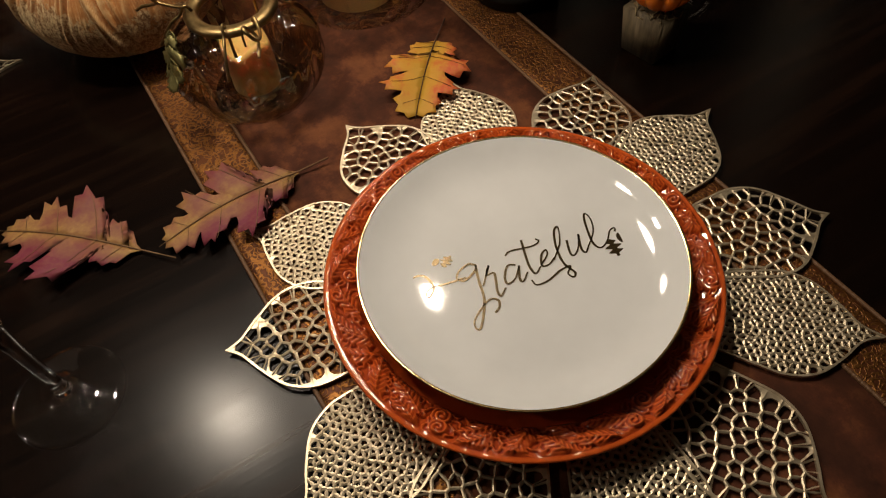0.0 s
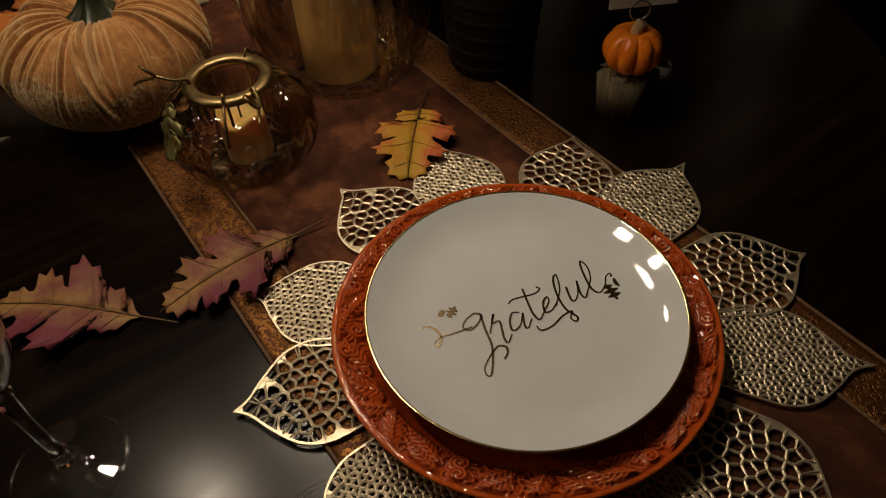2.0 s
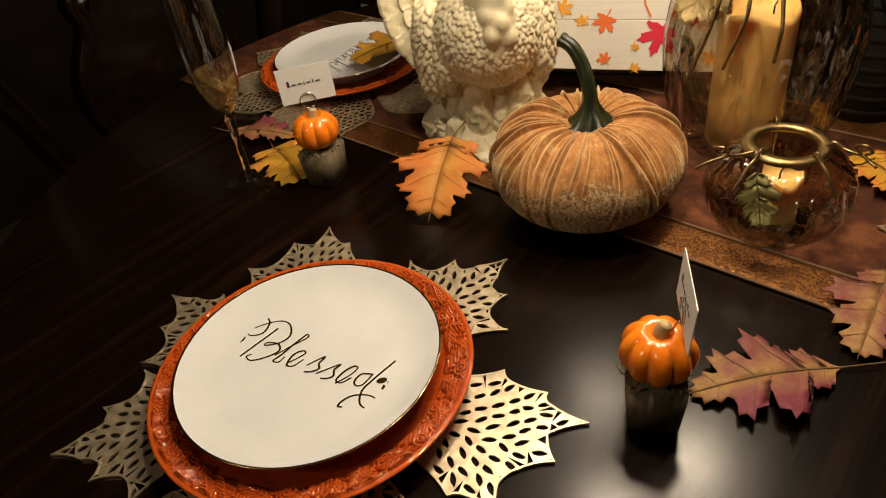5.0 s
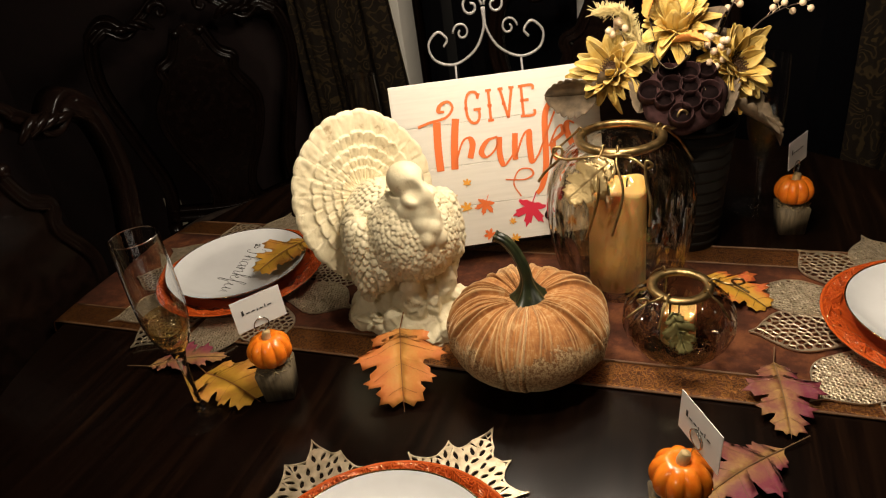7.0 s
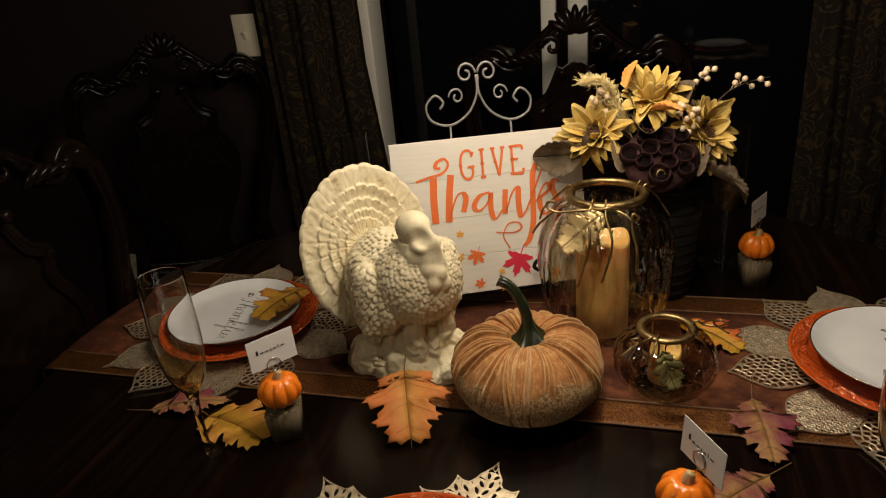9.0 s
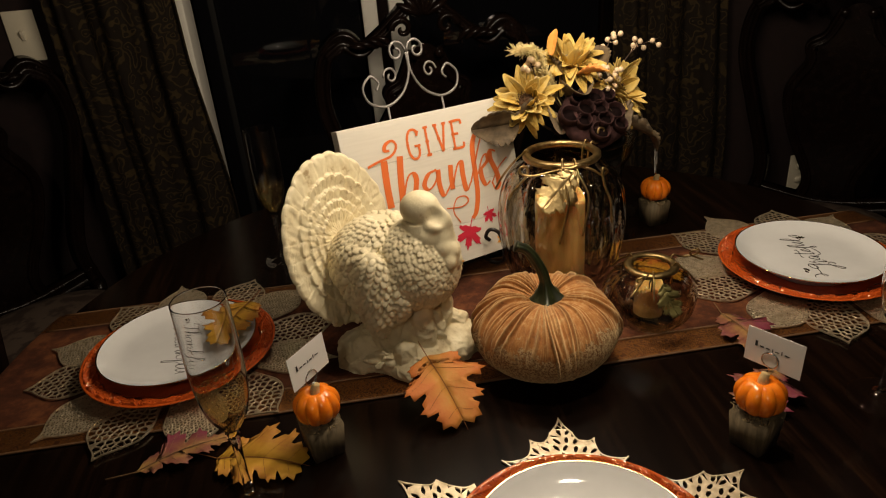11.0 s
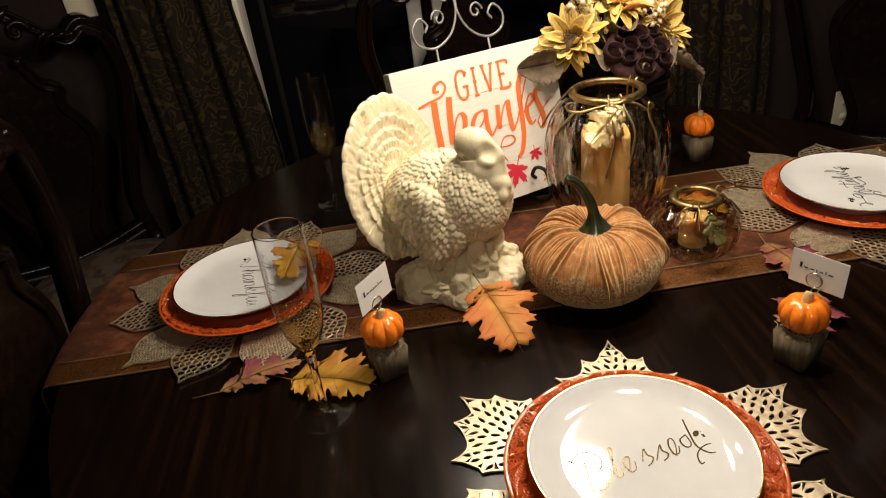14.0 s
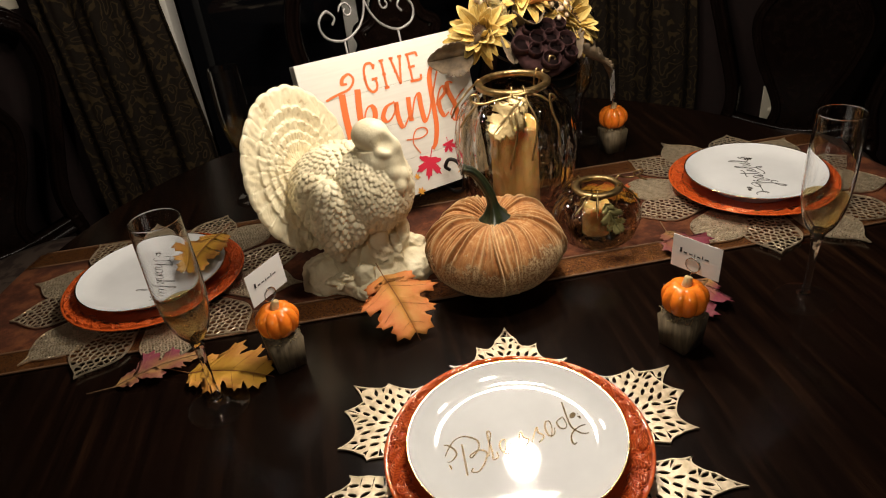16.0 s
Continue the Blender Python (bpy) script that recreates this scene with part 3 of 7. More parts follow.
def curtain(x0, x1, folds, seed):
    """A floor-length curtain with soft folds."""
    rnd = random.Random(seed)
    bm = bmesh.new()
    nx, nz = 120, 44
    ph = [rnd.uniform(0, 6.28) for _ in range(4)]
    rows = []
    for j in range(nz + 1):
        z = 0.02 + (2.3 - 0.02) * j / nz
        row = []
        for i in range(nx + 1):
            u = i / nx
            a = 2 * math.pi * folds * (u + 0.02 * math.sin(3 * u + ph[0]))
            d = 0.032 * math.sin(a + 0.35 * math.sin(1.7 * z + ph[1])) + 0.012 * math.sin(2.3 * a + ph[2] + 0.6 * z)
            d *= 0.75 + 0.35 * math.sin(9 * u + ph[3]) ** 2
            x = x0 + (x1 - x0) * u + 0.01 * math.sin(2 * z + 7 * u) + 0.030 * u * max(0.0, min(1.0, (1.0 - z) / 0.35))
            row.append(bm.verts.new((x, BACK - 0.060 + 0.42 * d, z)))
        rows.append(row)
    for a, b in zip(rows, rows[1:]):
        for i in range(nx):
            bm.faces.new((a[i], a[i + 1], b[i + 1], b[i]))
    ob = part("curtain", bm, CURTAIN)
    so = ob.modifiers.new("thick", "SOLIDIFY")
    so.thickness = 0.004
    return tagged(ob, "heavy brown and gold paisley curtain beside the glass doors", "curtain", "curtains")


curtain(-0.885, -0.585, 3.6, 3)
curtain(0.478, 0.790, 3.4, 8)
bm = bmesh.new()
tube(bm, [Vector((-1.3, BACK - 0.060, 2.32)), Vector((1.4, BACK - 0.060, 2.32))], 0.014, 12)
rod = thing("curtain_rod", "dark curtain rod above the glass doors", "curtain rod")
part("rod", bm, BRASS, rod)
for x in (-1.25, 1.35):
    bm = bmesh.new()
    box(bm, (0.02, 0.1, 0.02), (x, BACK - 0.05, 2.32), bevel=0.003)
    part("bracket", bm, BRASS, rod)

# ---------------------------------------------------------------- table
R_TABLE = 0.690
TCX, TCY = -0.028, -0.028     # middle of the table
table = thing("round_table", "round dark-stained wooden dining table with a satin top", "table", pose(TCX, TCY, 0))
planks = 9
w = 2 * R_TABLE / planks
for i in range(planks):
    y0, y1 = -R_TABLE + i * w + 0.00005, -R_TABLE + (i + 1) * w - 0.00005
    out = []
    for k in range(25):
        y = y0 + (y1 - y0) * k / 24
        out.append((math.sqrt(max(0, (R_TABLE - 0.001) ** 2 - y * y)), y))
    out += [(-x, y) for x, y in out[::-1]]
    bm = bmesh.new()
    plate_of(bm, out, TABLE - 0.018, TABLE)
    part("plank", bm, TABLE_WOOD, table, smooth=False)
bm = bmesh.new()
lathe(bm, [(0.675, -0.0185), (R_TABLE, -0.0185), (0.697, -0.024), (0.697, -0.034), (0.687, -0.042), (0.675, -0.046), (0.62, -0.046), (0.62, -0.0185)], 128, closed=True)
part("edge_moulding", bm, TABLE_WOOD, table, at=pose(0, 0, TABLE))
bm = bmesh.new()
lathe(bm, [(0.52, -0.0465), (0.52, -0.12), (0.50, -0.12), (0.50, -0.0465)], 96, closed=True)
part("apron", bm, TABLE_WOOD, table, at=pose(0, 0, TABLE))
bm = bmesh.new()
lathe(bm, [(0, 0.70), (0.2, 0.70), (0.2, 0.66), (0.09, 0.62), (0.07, 0.5), (0.11, 0.4), (0.13, 0.32), (0.09, 0.22), (0.12, 0.16), (0.14, 0.1), (0, 0.1)], 40)
part("pedestal", bm, TABLE_WOOD, table)
for k in range(4):
    bm = bmesh.new()
    tube(bm, smooth_line([(0.08, 0, 0.2), (0.25, 0, 0.19), (0.38, 0, 0.08), (0.47, 0, 0.03)], 8), lambda s: 0.045 - 0.015 * s, 10)
    part("foot", bm, TABLE_WOOD, table, at=pose(0, 0, 0, 0, 0, 45 + 90 * k))


# ---------------------------------------------------------------- chairs
def ribbon(bm, line, width, depth, mat=0):
    """A moulded bar in the xz plane: flat section with a rounded front."""
    n = len(line)
    rings = []
    for i, p in enumerate(line):
        a, b = line[max(0, i - 1)], line[min(n - 1, i + 1)]
        d = (b - a).normalized()
        s = Vector((d.z, 0, -d.x)).normalized()
        wd = width(i / (n - 1)) if callable(width) else width
        prof = ((-1, 0.5), (-0.8, -0.3), (-0.45, -0.42), (-0.25, -0.2), (0.25, -0.2), (0.45, -0.42), (0.8, -0.3), (1, 0.5))
        rings.append([bm.verts.new(p + s * (wd / 2 * u) + Vector((0, depth * t, 0))) for u, t in prof])
    m = len(rings[0])
    for a, b in zip(rings, rings[1:]):
        for k in range(m):
            bm.faces.new((a[k], a[(k + 1) % m], b[(k + 1) % m], b[k])).material_index = mat
    bm.faces.new(rings[0])
    bm.faces.new(rings[-1])
    return bm


def make_chair(at):
    """A carved high-back dining chair; origin on the floor under the back, facing -y."""
    c = thing("dining_chair", "dark carved high-back wooden dining chair with patterned seat", "chair", at, "carved dining chairs")
    for s in (-1, 1):
        bm = bmesh.new()
        ribbon(bm, smooth_line([(s * 0.19, 0, 0.46), (s * 0.175, 0, 0.58), (s * 0.215, 0, 0.74), (s * 0.25, 0, 0.88), (s * 0.238, 0, 0.985), (s * 0.20, 0, 1.02)], 10), 0.04, 0.035)
        part("back_post", bm, CHAIR_WOOD, c)
        bm = bmesh.new()
        ribbon(bm, smooth_line([(s * 0.236, 0, 1.0), (s * 0.19, 0, 1.03), (s * 0.15, 0, 1.005), (s * 0.11, 0, 1.03), (s * 0.04, 0, 1.085)], 10), lambda u: 0.04 + 0.012 * math.sin(6 * u), 0.04)
        part("crest_rail", bm, CHAIR_WOOD, c)
        bm = bmesh.new()
        tube(bm, smooth_line([(s * 0.19, -0.02, 0.0), (s * 0.188, -0.005, 0.25), (s * 0.19, 0, 0.47)], 6), 0.02, 8)
        part("rear_leg", bm, CHAIR_WOOD, c)
        bm = bmesh.new()
        tube(bm, smooth_line([(s * 0.25, -0.50, 0.0), (s * 0.235, -0.47, 0.04), (s * 0.225, -0.455, 0.2), (s * 0.245, -0.475, 0.38), (s * 0.23, -0.455, 0.44)], 6), lambda u: 0.02 + 0.018 * u * u, 10)
        part("front_leg", bm, CHAIR_WOOD, c)
        # double outline of the vase-shaped splat
        bm = bmesh.new()
        ribbon(bm, smooth_line([(s * 0.07, 0.004, 0.47), (s * 0.055, 0.004, 0.55), (s * 0.11, 0.004, 0.68), (s * 0.13, 0.004, 0.78), (s * 0.09, 0.004, 0.86), (s * 0.095, 0.004, 0.90), (s * 0.06, 0.004, 0.925), (s * 0.03, 0.004, 0.99)], 10), 0.03, 0.03)
        part("splat_border", bm, CHAIR_WOOD, c)
        # scrolls of the crest
        bm = bmesh.new()
        spiral = [Vector((s * (0.052 + 0.026 * (1 - t) * math.cos(7.5 * t)), -0.02, 1.045 + 0.026 * (1 - t) * math.sin(7.5 * t))) for t in [k / 30 for k in range(29)]]
        tube(bm, spiral, lambda u: 0.009 * (1 - 0.5 * u), 8)
        part("crest_scroll", bm, CHAIR_WOOD, c)
        for k in range(4):
            bm = bmesh.new()
            tube(bm, smooth_line([(s * (0.075 + 0.018 * k), -0.02, 1.005 + 0.003 * k), (s * (0.10 + 0.020 * k), -0.028, 1.03 - 0.004 * k), (s * (0.135 + 0.016 * k), -0.02, 1.035 - 0.005 * k)], 6), lambda u: 0.007 * math.sin(math.pi * min(1, u + 0.12)) + 0.001, 6)
            part("carved_leaf", bm, CHAIR_WOOD, c)
        bm = bmesh.new()
        blob(bm, (s * 0.03, -0.024, 0.985), (0.011, 0.008, 0.011))
        part("rosette", bm, CHAIR_WOOD, c)
    for k in range(7):
        a = (k - 3) * 0.36
        bm = bmesh.new()
        blob(bm, (0.036 * math.sin(a), -0.012, 1.07 + 0.032 * math.cos(a)), (0.010, 0.014, 0.032), Matrix.Rotation(a, 3, "Y"), 8, 8)
        part("shell_lobe", bm, CHAIR_WOOD, c)
    bm = bmesh.new()
    plate_of(bm, [(p.x, p.y) for p in smooth_line([(-0.07, 0.46), (-0.05, 0.55), (-0.105, 0.68), (-0.125, 0.78), (-0.085, 0.87), (-0.03, 0.99), (0.03, 0.99), (0.085, 0.87), (0.125, 0.78), (0.105, 0.68), (0.05, 0.55), (0.07, 0.46)], 6, True)], -0.008, 0.008)
    part("splat", bm, CHAIR_WOOD, c, smooth=False, at=pose(0, 0.008, 0, 90))
    bm = bmesh.new()
    plate_of(bm, [(p.x, p.y) for p in smooth_line([(-0.19, -0.01), (-0.25, -0.46), (0, -0.50), (0.25, -0.46), (0.19, -0.01), (0, 0.0)], 8, True)], 0.40, 0.455)
    part("seat_frame", bm, CHAIR_WOOD, c, smooth=False)
    bm = bmesh.new()
    prof = [(0, 0.07), (0.3, 0.068), (0.6, 0.06), (0.85, 0.042), (0.97, 0.02), (1.0, 0.0)]
    lathe(bm, prof, 48, lambda x, y, z, a, r, i: ((0.205 + 0.042 * (0.5 - 0.5 * math.sin(a))) * math.copysign(abs(math.cos(a)) ** 0.7, math.cos(a)) * r, -0.250 + 0.245 * math.copysign(abs(math.sin(a)) ** 0.7, math.sin(a)) * r, 0.455 + z))
    part("seat_cushion", bm, SEAT_FABRIC, c, "patterned beige upholstered seat")
    bm = bmesh.new()
    ribbon(bm, smooth_line([(-0.20, 0, 0.50), (0, 0, 0.47), (0.20, 0, 0.50)], 6), 0.05, 0.03)
    part("lower_rail", bm, CHAIR_WOOD, c)
    return c


far_chair = make_chair(pose(-0.022, 0.815, 0, 0, 0, 3))
copy_thing(far_chair, pose(-1.085, 0.765, 0, 0, 0, 38))
copy_thing(far_chair, pose(1.045, 0.765, 0, 0, 0, -40))
copy_thing(far_chair, pose(-0.752, -0.145, 0, 0, 0, 92))

# slatted register in the floor by the wall
vent = thing("floor_vent", "white slatted metal floor vent by the wall", "vent", pose(-1.378, 0.690, 0.001, 0, 0, -43))
bm = bmesh.new()
for x, y, sx, sy in ((0, 0.029, 0.165, 0.008), (0, -0.029, 0.165, 0.008), (0.0785, 0, 0.008, 0.050), (-0.0785, 0, 0.008, 0.050)):
    box(bm, (sx, sy, 0.006), (x, y, 0.003), bevel=0.001)
part("vent_frame", bm, IVORY_PLASTIC, vent)
for k in range(9):
    bm = bmesh.new()
    box(bm, (0.010, 0.050, 0.003), (-0.066 + 0.0165 * k, 0, 0.003), bevel=0.0006)
    part("slat", bm, IVORY_PLASTIC, vent)

# ---------------------------------------------------------------- runner
RUN_Y0, RUN_Y1 = -0.1445, 0.179
runner = thing("table_runner", "rust suede table runner with gold brocade border", "table runner")


def cloth_strip(y0, y1, z, m, name):
    """A strip along x that lies on the table and falls over both ends."""
    bm = bmesh.new()
    rows = []
    n = 220
    for i in range(n + 1):
        s = -0.86 + 1.72 * i / n
        row = []
        for j in range(9):
            y = y0 + (y1 - y0) * j / 8
            edge = math.sqrt(0.699 ** 2 - (y - TCY) ** 2)
            over = abs(s) - edge
            wob = 0.0004 * noise.noise(Vector((s * 14, y * 14, 3)))
            if over <= 0:
                p = (TCX + s, y, TABLE + z + wob)
            else:
                t = min(1, over / 0.03)
                p = (TCX + math.copysign(edge + 0.012 * math.sin(t * math.pi / 2) + 0.006, s), y, TABLE + z - over * t + 0.0)
            row.append(bm.verts.new(p))
        rows.append(row)
    for a, b in zip(rows, rows[1:]):
        for j in range(8):
            bm.faces.new((a[j], b[j], b[j + 1], a[j + 1]))
    ob = part(name, bm, m, runner)
    so = ob.modifiers.new("thick", "SOLIDIFY")
    so.thickness, so.offset = 0.0014, 1
    return ob


cloth_strip(RUN_Y0 + 0.045, RUN_Y1 - 0.045, 0.0003, SUEDE, "suede_panel")
cloth_strip(RUN_Y0, RUN_Y0 + 0.0455, 0.0006, BROCADE, "border")
cloth_strip(RUN_Y1 - 0.0455, RUN_Y1, 0.0006, BROCADE, "border")
for y in (RUN_Y0, RUN_Y1, RUN_Y0 + 0.0455, RUN_Y1 - 0.0455):
    bm = bmesh.new()
    e = math.sqrt(0.699 ** 2 - (y - TCY) ** 2)
    tube(bm, [Vector((TCX + s * e, y, TABLE + 0.0022)) for s in [-1 + 2 * k / 60 for k in range(61)]], 0.0016, 6)
    part("cord", bm, CORD, runner)

# ---------------------------------------------------------------- pressed placemats


def clip(poly, p, d):
    """The part of a convex or simple polygon on the side of p that d points away from."""
    out = []
    n = len(poly)
    for i in range(n):
        a, b = poly[i], poly[(i + 1) % n]
        sa = (a[0] - p[0]) * d[0] + (a[1] - p[1]) * d[1]
        sb = (b[0] - p[0]) * d[0] + (b[1] - p[1]) * d[1]
        if sa <= 0:
            out.append(a)
        if (sa < 0 < sb) or (sb < 0 < sa):
            t = sa / (sa - sb)
            out.append((a[0] + (b[0] - a[0]) * t, a[1] + (b[1] - a[1]) * t))
    return out


def inside(poly, x, y):
    c = False
    n = len(poly)
    for i in range(n):
        (x0, y0), (x1, y1) = poly[i], poly[(i + 1) % n]
        if (y0 > y) != (y1 > y) and x < (x1 - x0) * (y - y0) / (y1 - y0) + x0:
            c = not c
    return c


def gap_to(poly, x, y):
    best = 9.0
    n = len(poly)
    for i in range(n):
        (x0, y0), (x1, y1) = poly[i], poly[(i + 1) % n]
        dx, dy = x1 - x0, y1 - y0
        t = max(0, min(1, ((x - x0) * dx + (y - y0) * dy) / (dx * dx + dy * dy + 1e-12)))
        best = min(best, math.hypot(x - x0 - t * dx, y - y0 - t * dy))
    return best


def cell_of(s, seeds, reach):
    """The Voronoi cell of one seed among its neighbours."""
    near = sorted(((s[0] - q[0]) ** 2 + (s[1] - q[1]) ** 2, q) for q in seeds if q is not s)[:12]
    cell = [(s[0] + reach * math.cos(k * math.pi / 6), s[1] + reach * math.sin(k * math.pi / 6)) for k in range(12)]
    for _, q in near:
        cell = clip(cell, ((s[0] + q[0]) / 2, (s[1] + q[1]) / 2), (q[0] - s[0], q[1] - s[1]))
        if len(cell) < 3:
            return None
    return cell


def outer_ring(s, outer, spin):
    """Corners of a cell and the middles of its sides; with a spin also where rays at that turn meet it."""
    n = len(outer)
    ring = []
    for k in range(n):
        p, q = outer[k], outer[(k + 1) % n]
        ring += [p, ((p[0] + q[0]) / 2, (p[1] + q[1]) / 2)]
        if spin is not None:
            for turn in (0, 0.35, 0.9, 1.571, 2.24, 2.79, 3.1416, 3.49, 4.04, 4.712, 5.38, 5.93):
                c, v = math.cos(spin + turn), math.sin(spin + turn)
                ex, ey = q[0] - p[0], q[1] - p[1]
                det = c * -ey + ex * v
                if abs(det) < 1e-12:
                    continue
                px, py = p[0] - s[0], p[1] - s[1]
                far, t = (px * -ey + ex * py) / det, (c * py - v * px) / det
                if far > 0 and 0.02 < t < 0.98:
                    ring.append((s[0] + far * c, s[1] + far * v))
    return sorted(ring, key=lambda p: math.atan2(p[1] - s[1], p[0] - s[0]))


def pierced(outline, seeds, reach, hole_of, rim, height, lift=0.0, axis_of=None, dish=0.78):
    """A pressed sheet: one hole in the cell of every seed, and a raised rim round the outline.
    hole_of(seed, cell, angle, room) gives the hole's radius at an angle."""
    bm = bmesh.new()
    for s in seeds:
        cell = cell_of(s, seeds, reach)
        if not cell:
            continue
        outer = []
        for p in cell:
            t = 1.0
            while t > 0.15 and not inside(outline, s[0] + (p[0] - s[0]) * t, s[1] + (p[1] - s[1]) * t):
                t -= 0.06
            outer.append((s[0] + (p[0] - s[0]) * t, s[1] + (p[1] - s[1]) * t))
        spin = axis_of(s) if axis_of else None
        ring = outer_ring(s, outer, spin)
        vo, vh, vb = [], [], []
        for p in ring:
            dx, dy = p[0] - s[0], p[1] - s[1]
            room = math.hypot(dx, dy) + 1e-9
            r = hole_of(s, math.atan2(dy, dx), room)
            x, y = s[0] + dx / room * r, s[1] + dy / room * r
            vo.append(bm.verts.new((p[0], p[1], height + lift)))
            vh.append(bm.verts.new((x, y, height * dish + lift)))
            vb.append(bm.verts.new((x, y, 0.0002 + lift)))
        m = len(ring)
        for k in range(m):
            j = (k + 1) % m
            bm.faces.new((vo[k], vh[k], vh[j], vo[j]))
            bm.faces.new((vh[k], vb[k], vb[j], vh[j]))
    n = len(outline)
    rings = []
    for off, z in ((0, 0.0002), (0, height * 1.15), (rim, height * 1.15), (rim * 1.1, 0.0002)):
        row = []
        for k in range(n):
            p0, p, p1 = outline[k - 1], outline[k], outline[(k + 1) % n]
            d = Vector((p1[0] - p0[0], p1[1] - p0[1], 0)).normalized()
            row.append(bm.verts.new((p[0] - d.y * off, p[1] + d.x * off, z + lift)))
        rings.append(row)
    for p, q in zip(rings, rings[1:]):
        for k in range(n):
            bm.faces.new((p[k], p[(k + 1) % n], q[(k + 1) % n], q[k]))
    return bm


def lattice(outline, size, web, seed, rim, height, lift=0.0):
    """A sheet of round cells of about the given size."""
    rnd = random.Random(seed)
    xs, ys = [p[0] for p in outline], [p[1] for p in outline]
    seeds = []
    row = 0
    y = min(ys)
    while y < max(ys) + size:
        x = min(xs) + (0.5 * size if row % 2 else 0)
        while x < max(xs) + size:
            px, py = x + rnd.uniform(-0.3, 0.3) * size, y + rnd.uniform(-0.3, 0.3) * size
            if inside(outline, px, py) and gap_to(outline, px, py) > 0.3 * size:
                seeds.append((px, py))
            x += size
        y += size * 0.866
        row += 1
    return pierced(outline, seeds, 1.15 * size, lambda s, a, room: max(0.12 * room, min(0.60 * size, room - 0.58 * web)), rim, height, lift)


def petal_outline(far, k):
    """Pointed petal along +x, counter-clockwise; k widens it."""
    side = [(0.085, 0.0222), (0.115, 0.0300), (0.138, 0.0362), (0.156, 0.0395), (0.174, 0.0345), (0.190, 0.0195), (0.201, 0.0065), (far, 0.0)]
    up = [(p.x, p.y * k) for p in smooth_line([(x, y, 0) for x, y in side], 5)]
    low = [(x, -y) for x, y in up[:-1]]
    return low + up[::-1]


def petal_mat(at, first, label):
    """Round mat of twelve pressed petals; coarse and fine cells by turns."""
    mat = thing("placemat", label, "placemat", at, "gold placemats")
    coarse = mesh_of("petal", lattice(petal_outline(0.211, 1.0), 0.0090, 0.0019, 5, 0.0016, 0.0018, 0.0008), GOLD_VINYL, False)
    fine = mesh_of("petal", lattice(petal_outline(0.216, 0.98), 0.0047, 0.0023, 9, 0.0014, 0.0018), GOLD_VINYL, False)
    for k in range(12):
        p = new("petal", coarse if k % 2 == 0 else fine)
        p.parent = mat
        p.matrix_basis = pose(0, 0, 0.0006 * (k % 2), 0, 0, first + 30 * k + 3.5 * (k % 2))
    bm = bmesh.new()
    lathe(bm, [(0.06, 0), (0.092, 0), (0.092, 0.002), (0.06, 0.002)], 64, closed=True)
    part("centre_ring", bm, GOLD_VINYL, mat)
    return mat


MAT_Z = TABLE + 0.0028
petal_mat(pose(0.448, 0.018, MAT_Z, 0, 0, 0), -109, "round pressed gold placemat of lattice petals under the plates")
petal_mat(pose(-0.473, 0.014, MAT_Z, 0, 0, 0), -110, "round pressed gold placemat of lattice petals on the runner")


EVEN_LEAF = ((-20, .118), (-22, .130), (-25, .161), (-19, .154), (-14, .158), (-11.5, .180), (-7, .172), (-4, .186), (0, .211), (4, .186), (7, .172), (11.5, .180), (14, .158), (19, .154), (25, .161), (22, .130), (20, .118))
SIDE_LEAF = ((-24, .118), (-25.5, .150), (-21, .155), (-17.5, .183), (-14.5, .184), (-10.5, .215), (-6, .188), (0, .199), (5, .178), (10, .172), (15.5, .184), (17, .160), (20, .150), (18, .118))
NEAR_LEAF = ((-7, .118), (-8.5, .145), (-9.5, .165), (-6, .164), (-3, .182), (0.5, .209), (4, .184), (8, .175), (11, .183), (15, .163), (20, .160), (24.5, .170), (25.5, .145), (24, .118))


def maple_outline(points, side=1):
    """A many-pointed leaf along +x from (angle, distance) pairs round the mat's middle, its edges bowed in between the points."""
    pts = [(r * math.cos(radians(side * a)), r * math.sin(radians(side * a))) for a, r in ((points[0][0], 0.098),) + points + ((points[-1][0], 0.098),)]
    if side < 0:
        pts.reverse()
    out = []
    for (x0, y0), (x1, y1) in zip(pts, pts[1:] + pts[:1]):
        n = math.hypot(x1 - x0, y1 - y0)
        for t in (0, 0.25, 0.5, 0.75):
            bow = 0.0016 * math.sin(math.pi * t) if n < 0.06 else 0
            out.append((x0 + (x1 - x0) * t - (y1 - y0) / n * bow, y0 + (y1 - y0) * t + (x1 - x0) / n * bow))
    return out


maple_mat = thing("placemat", "round pressed gold placemat of maple leaf shapes under the plates", "placemat", pose(-0.0515, -0.4375, TABLE + 0.0004), "gold placemats")


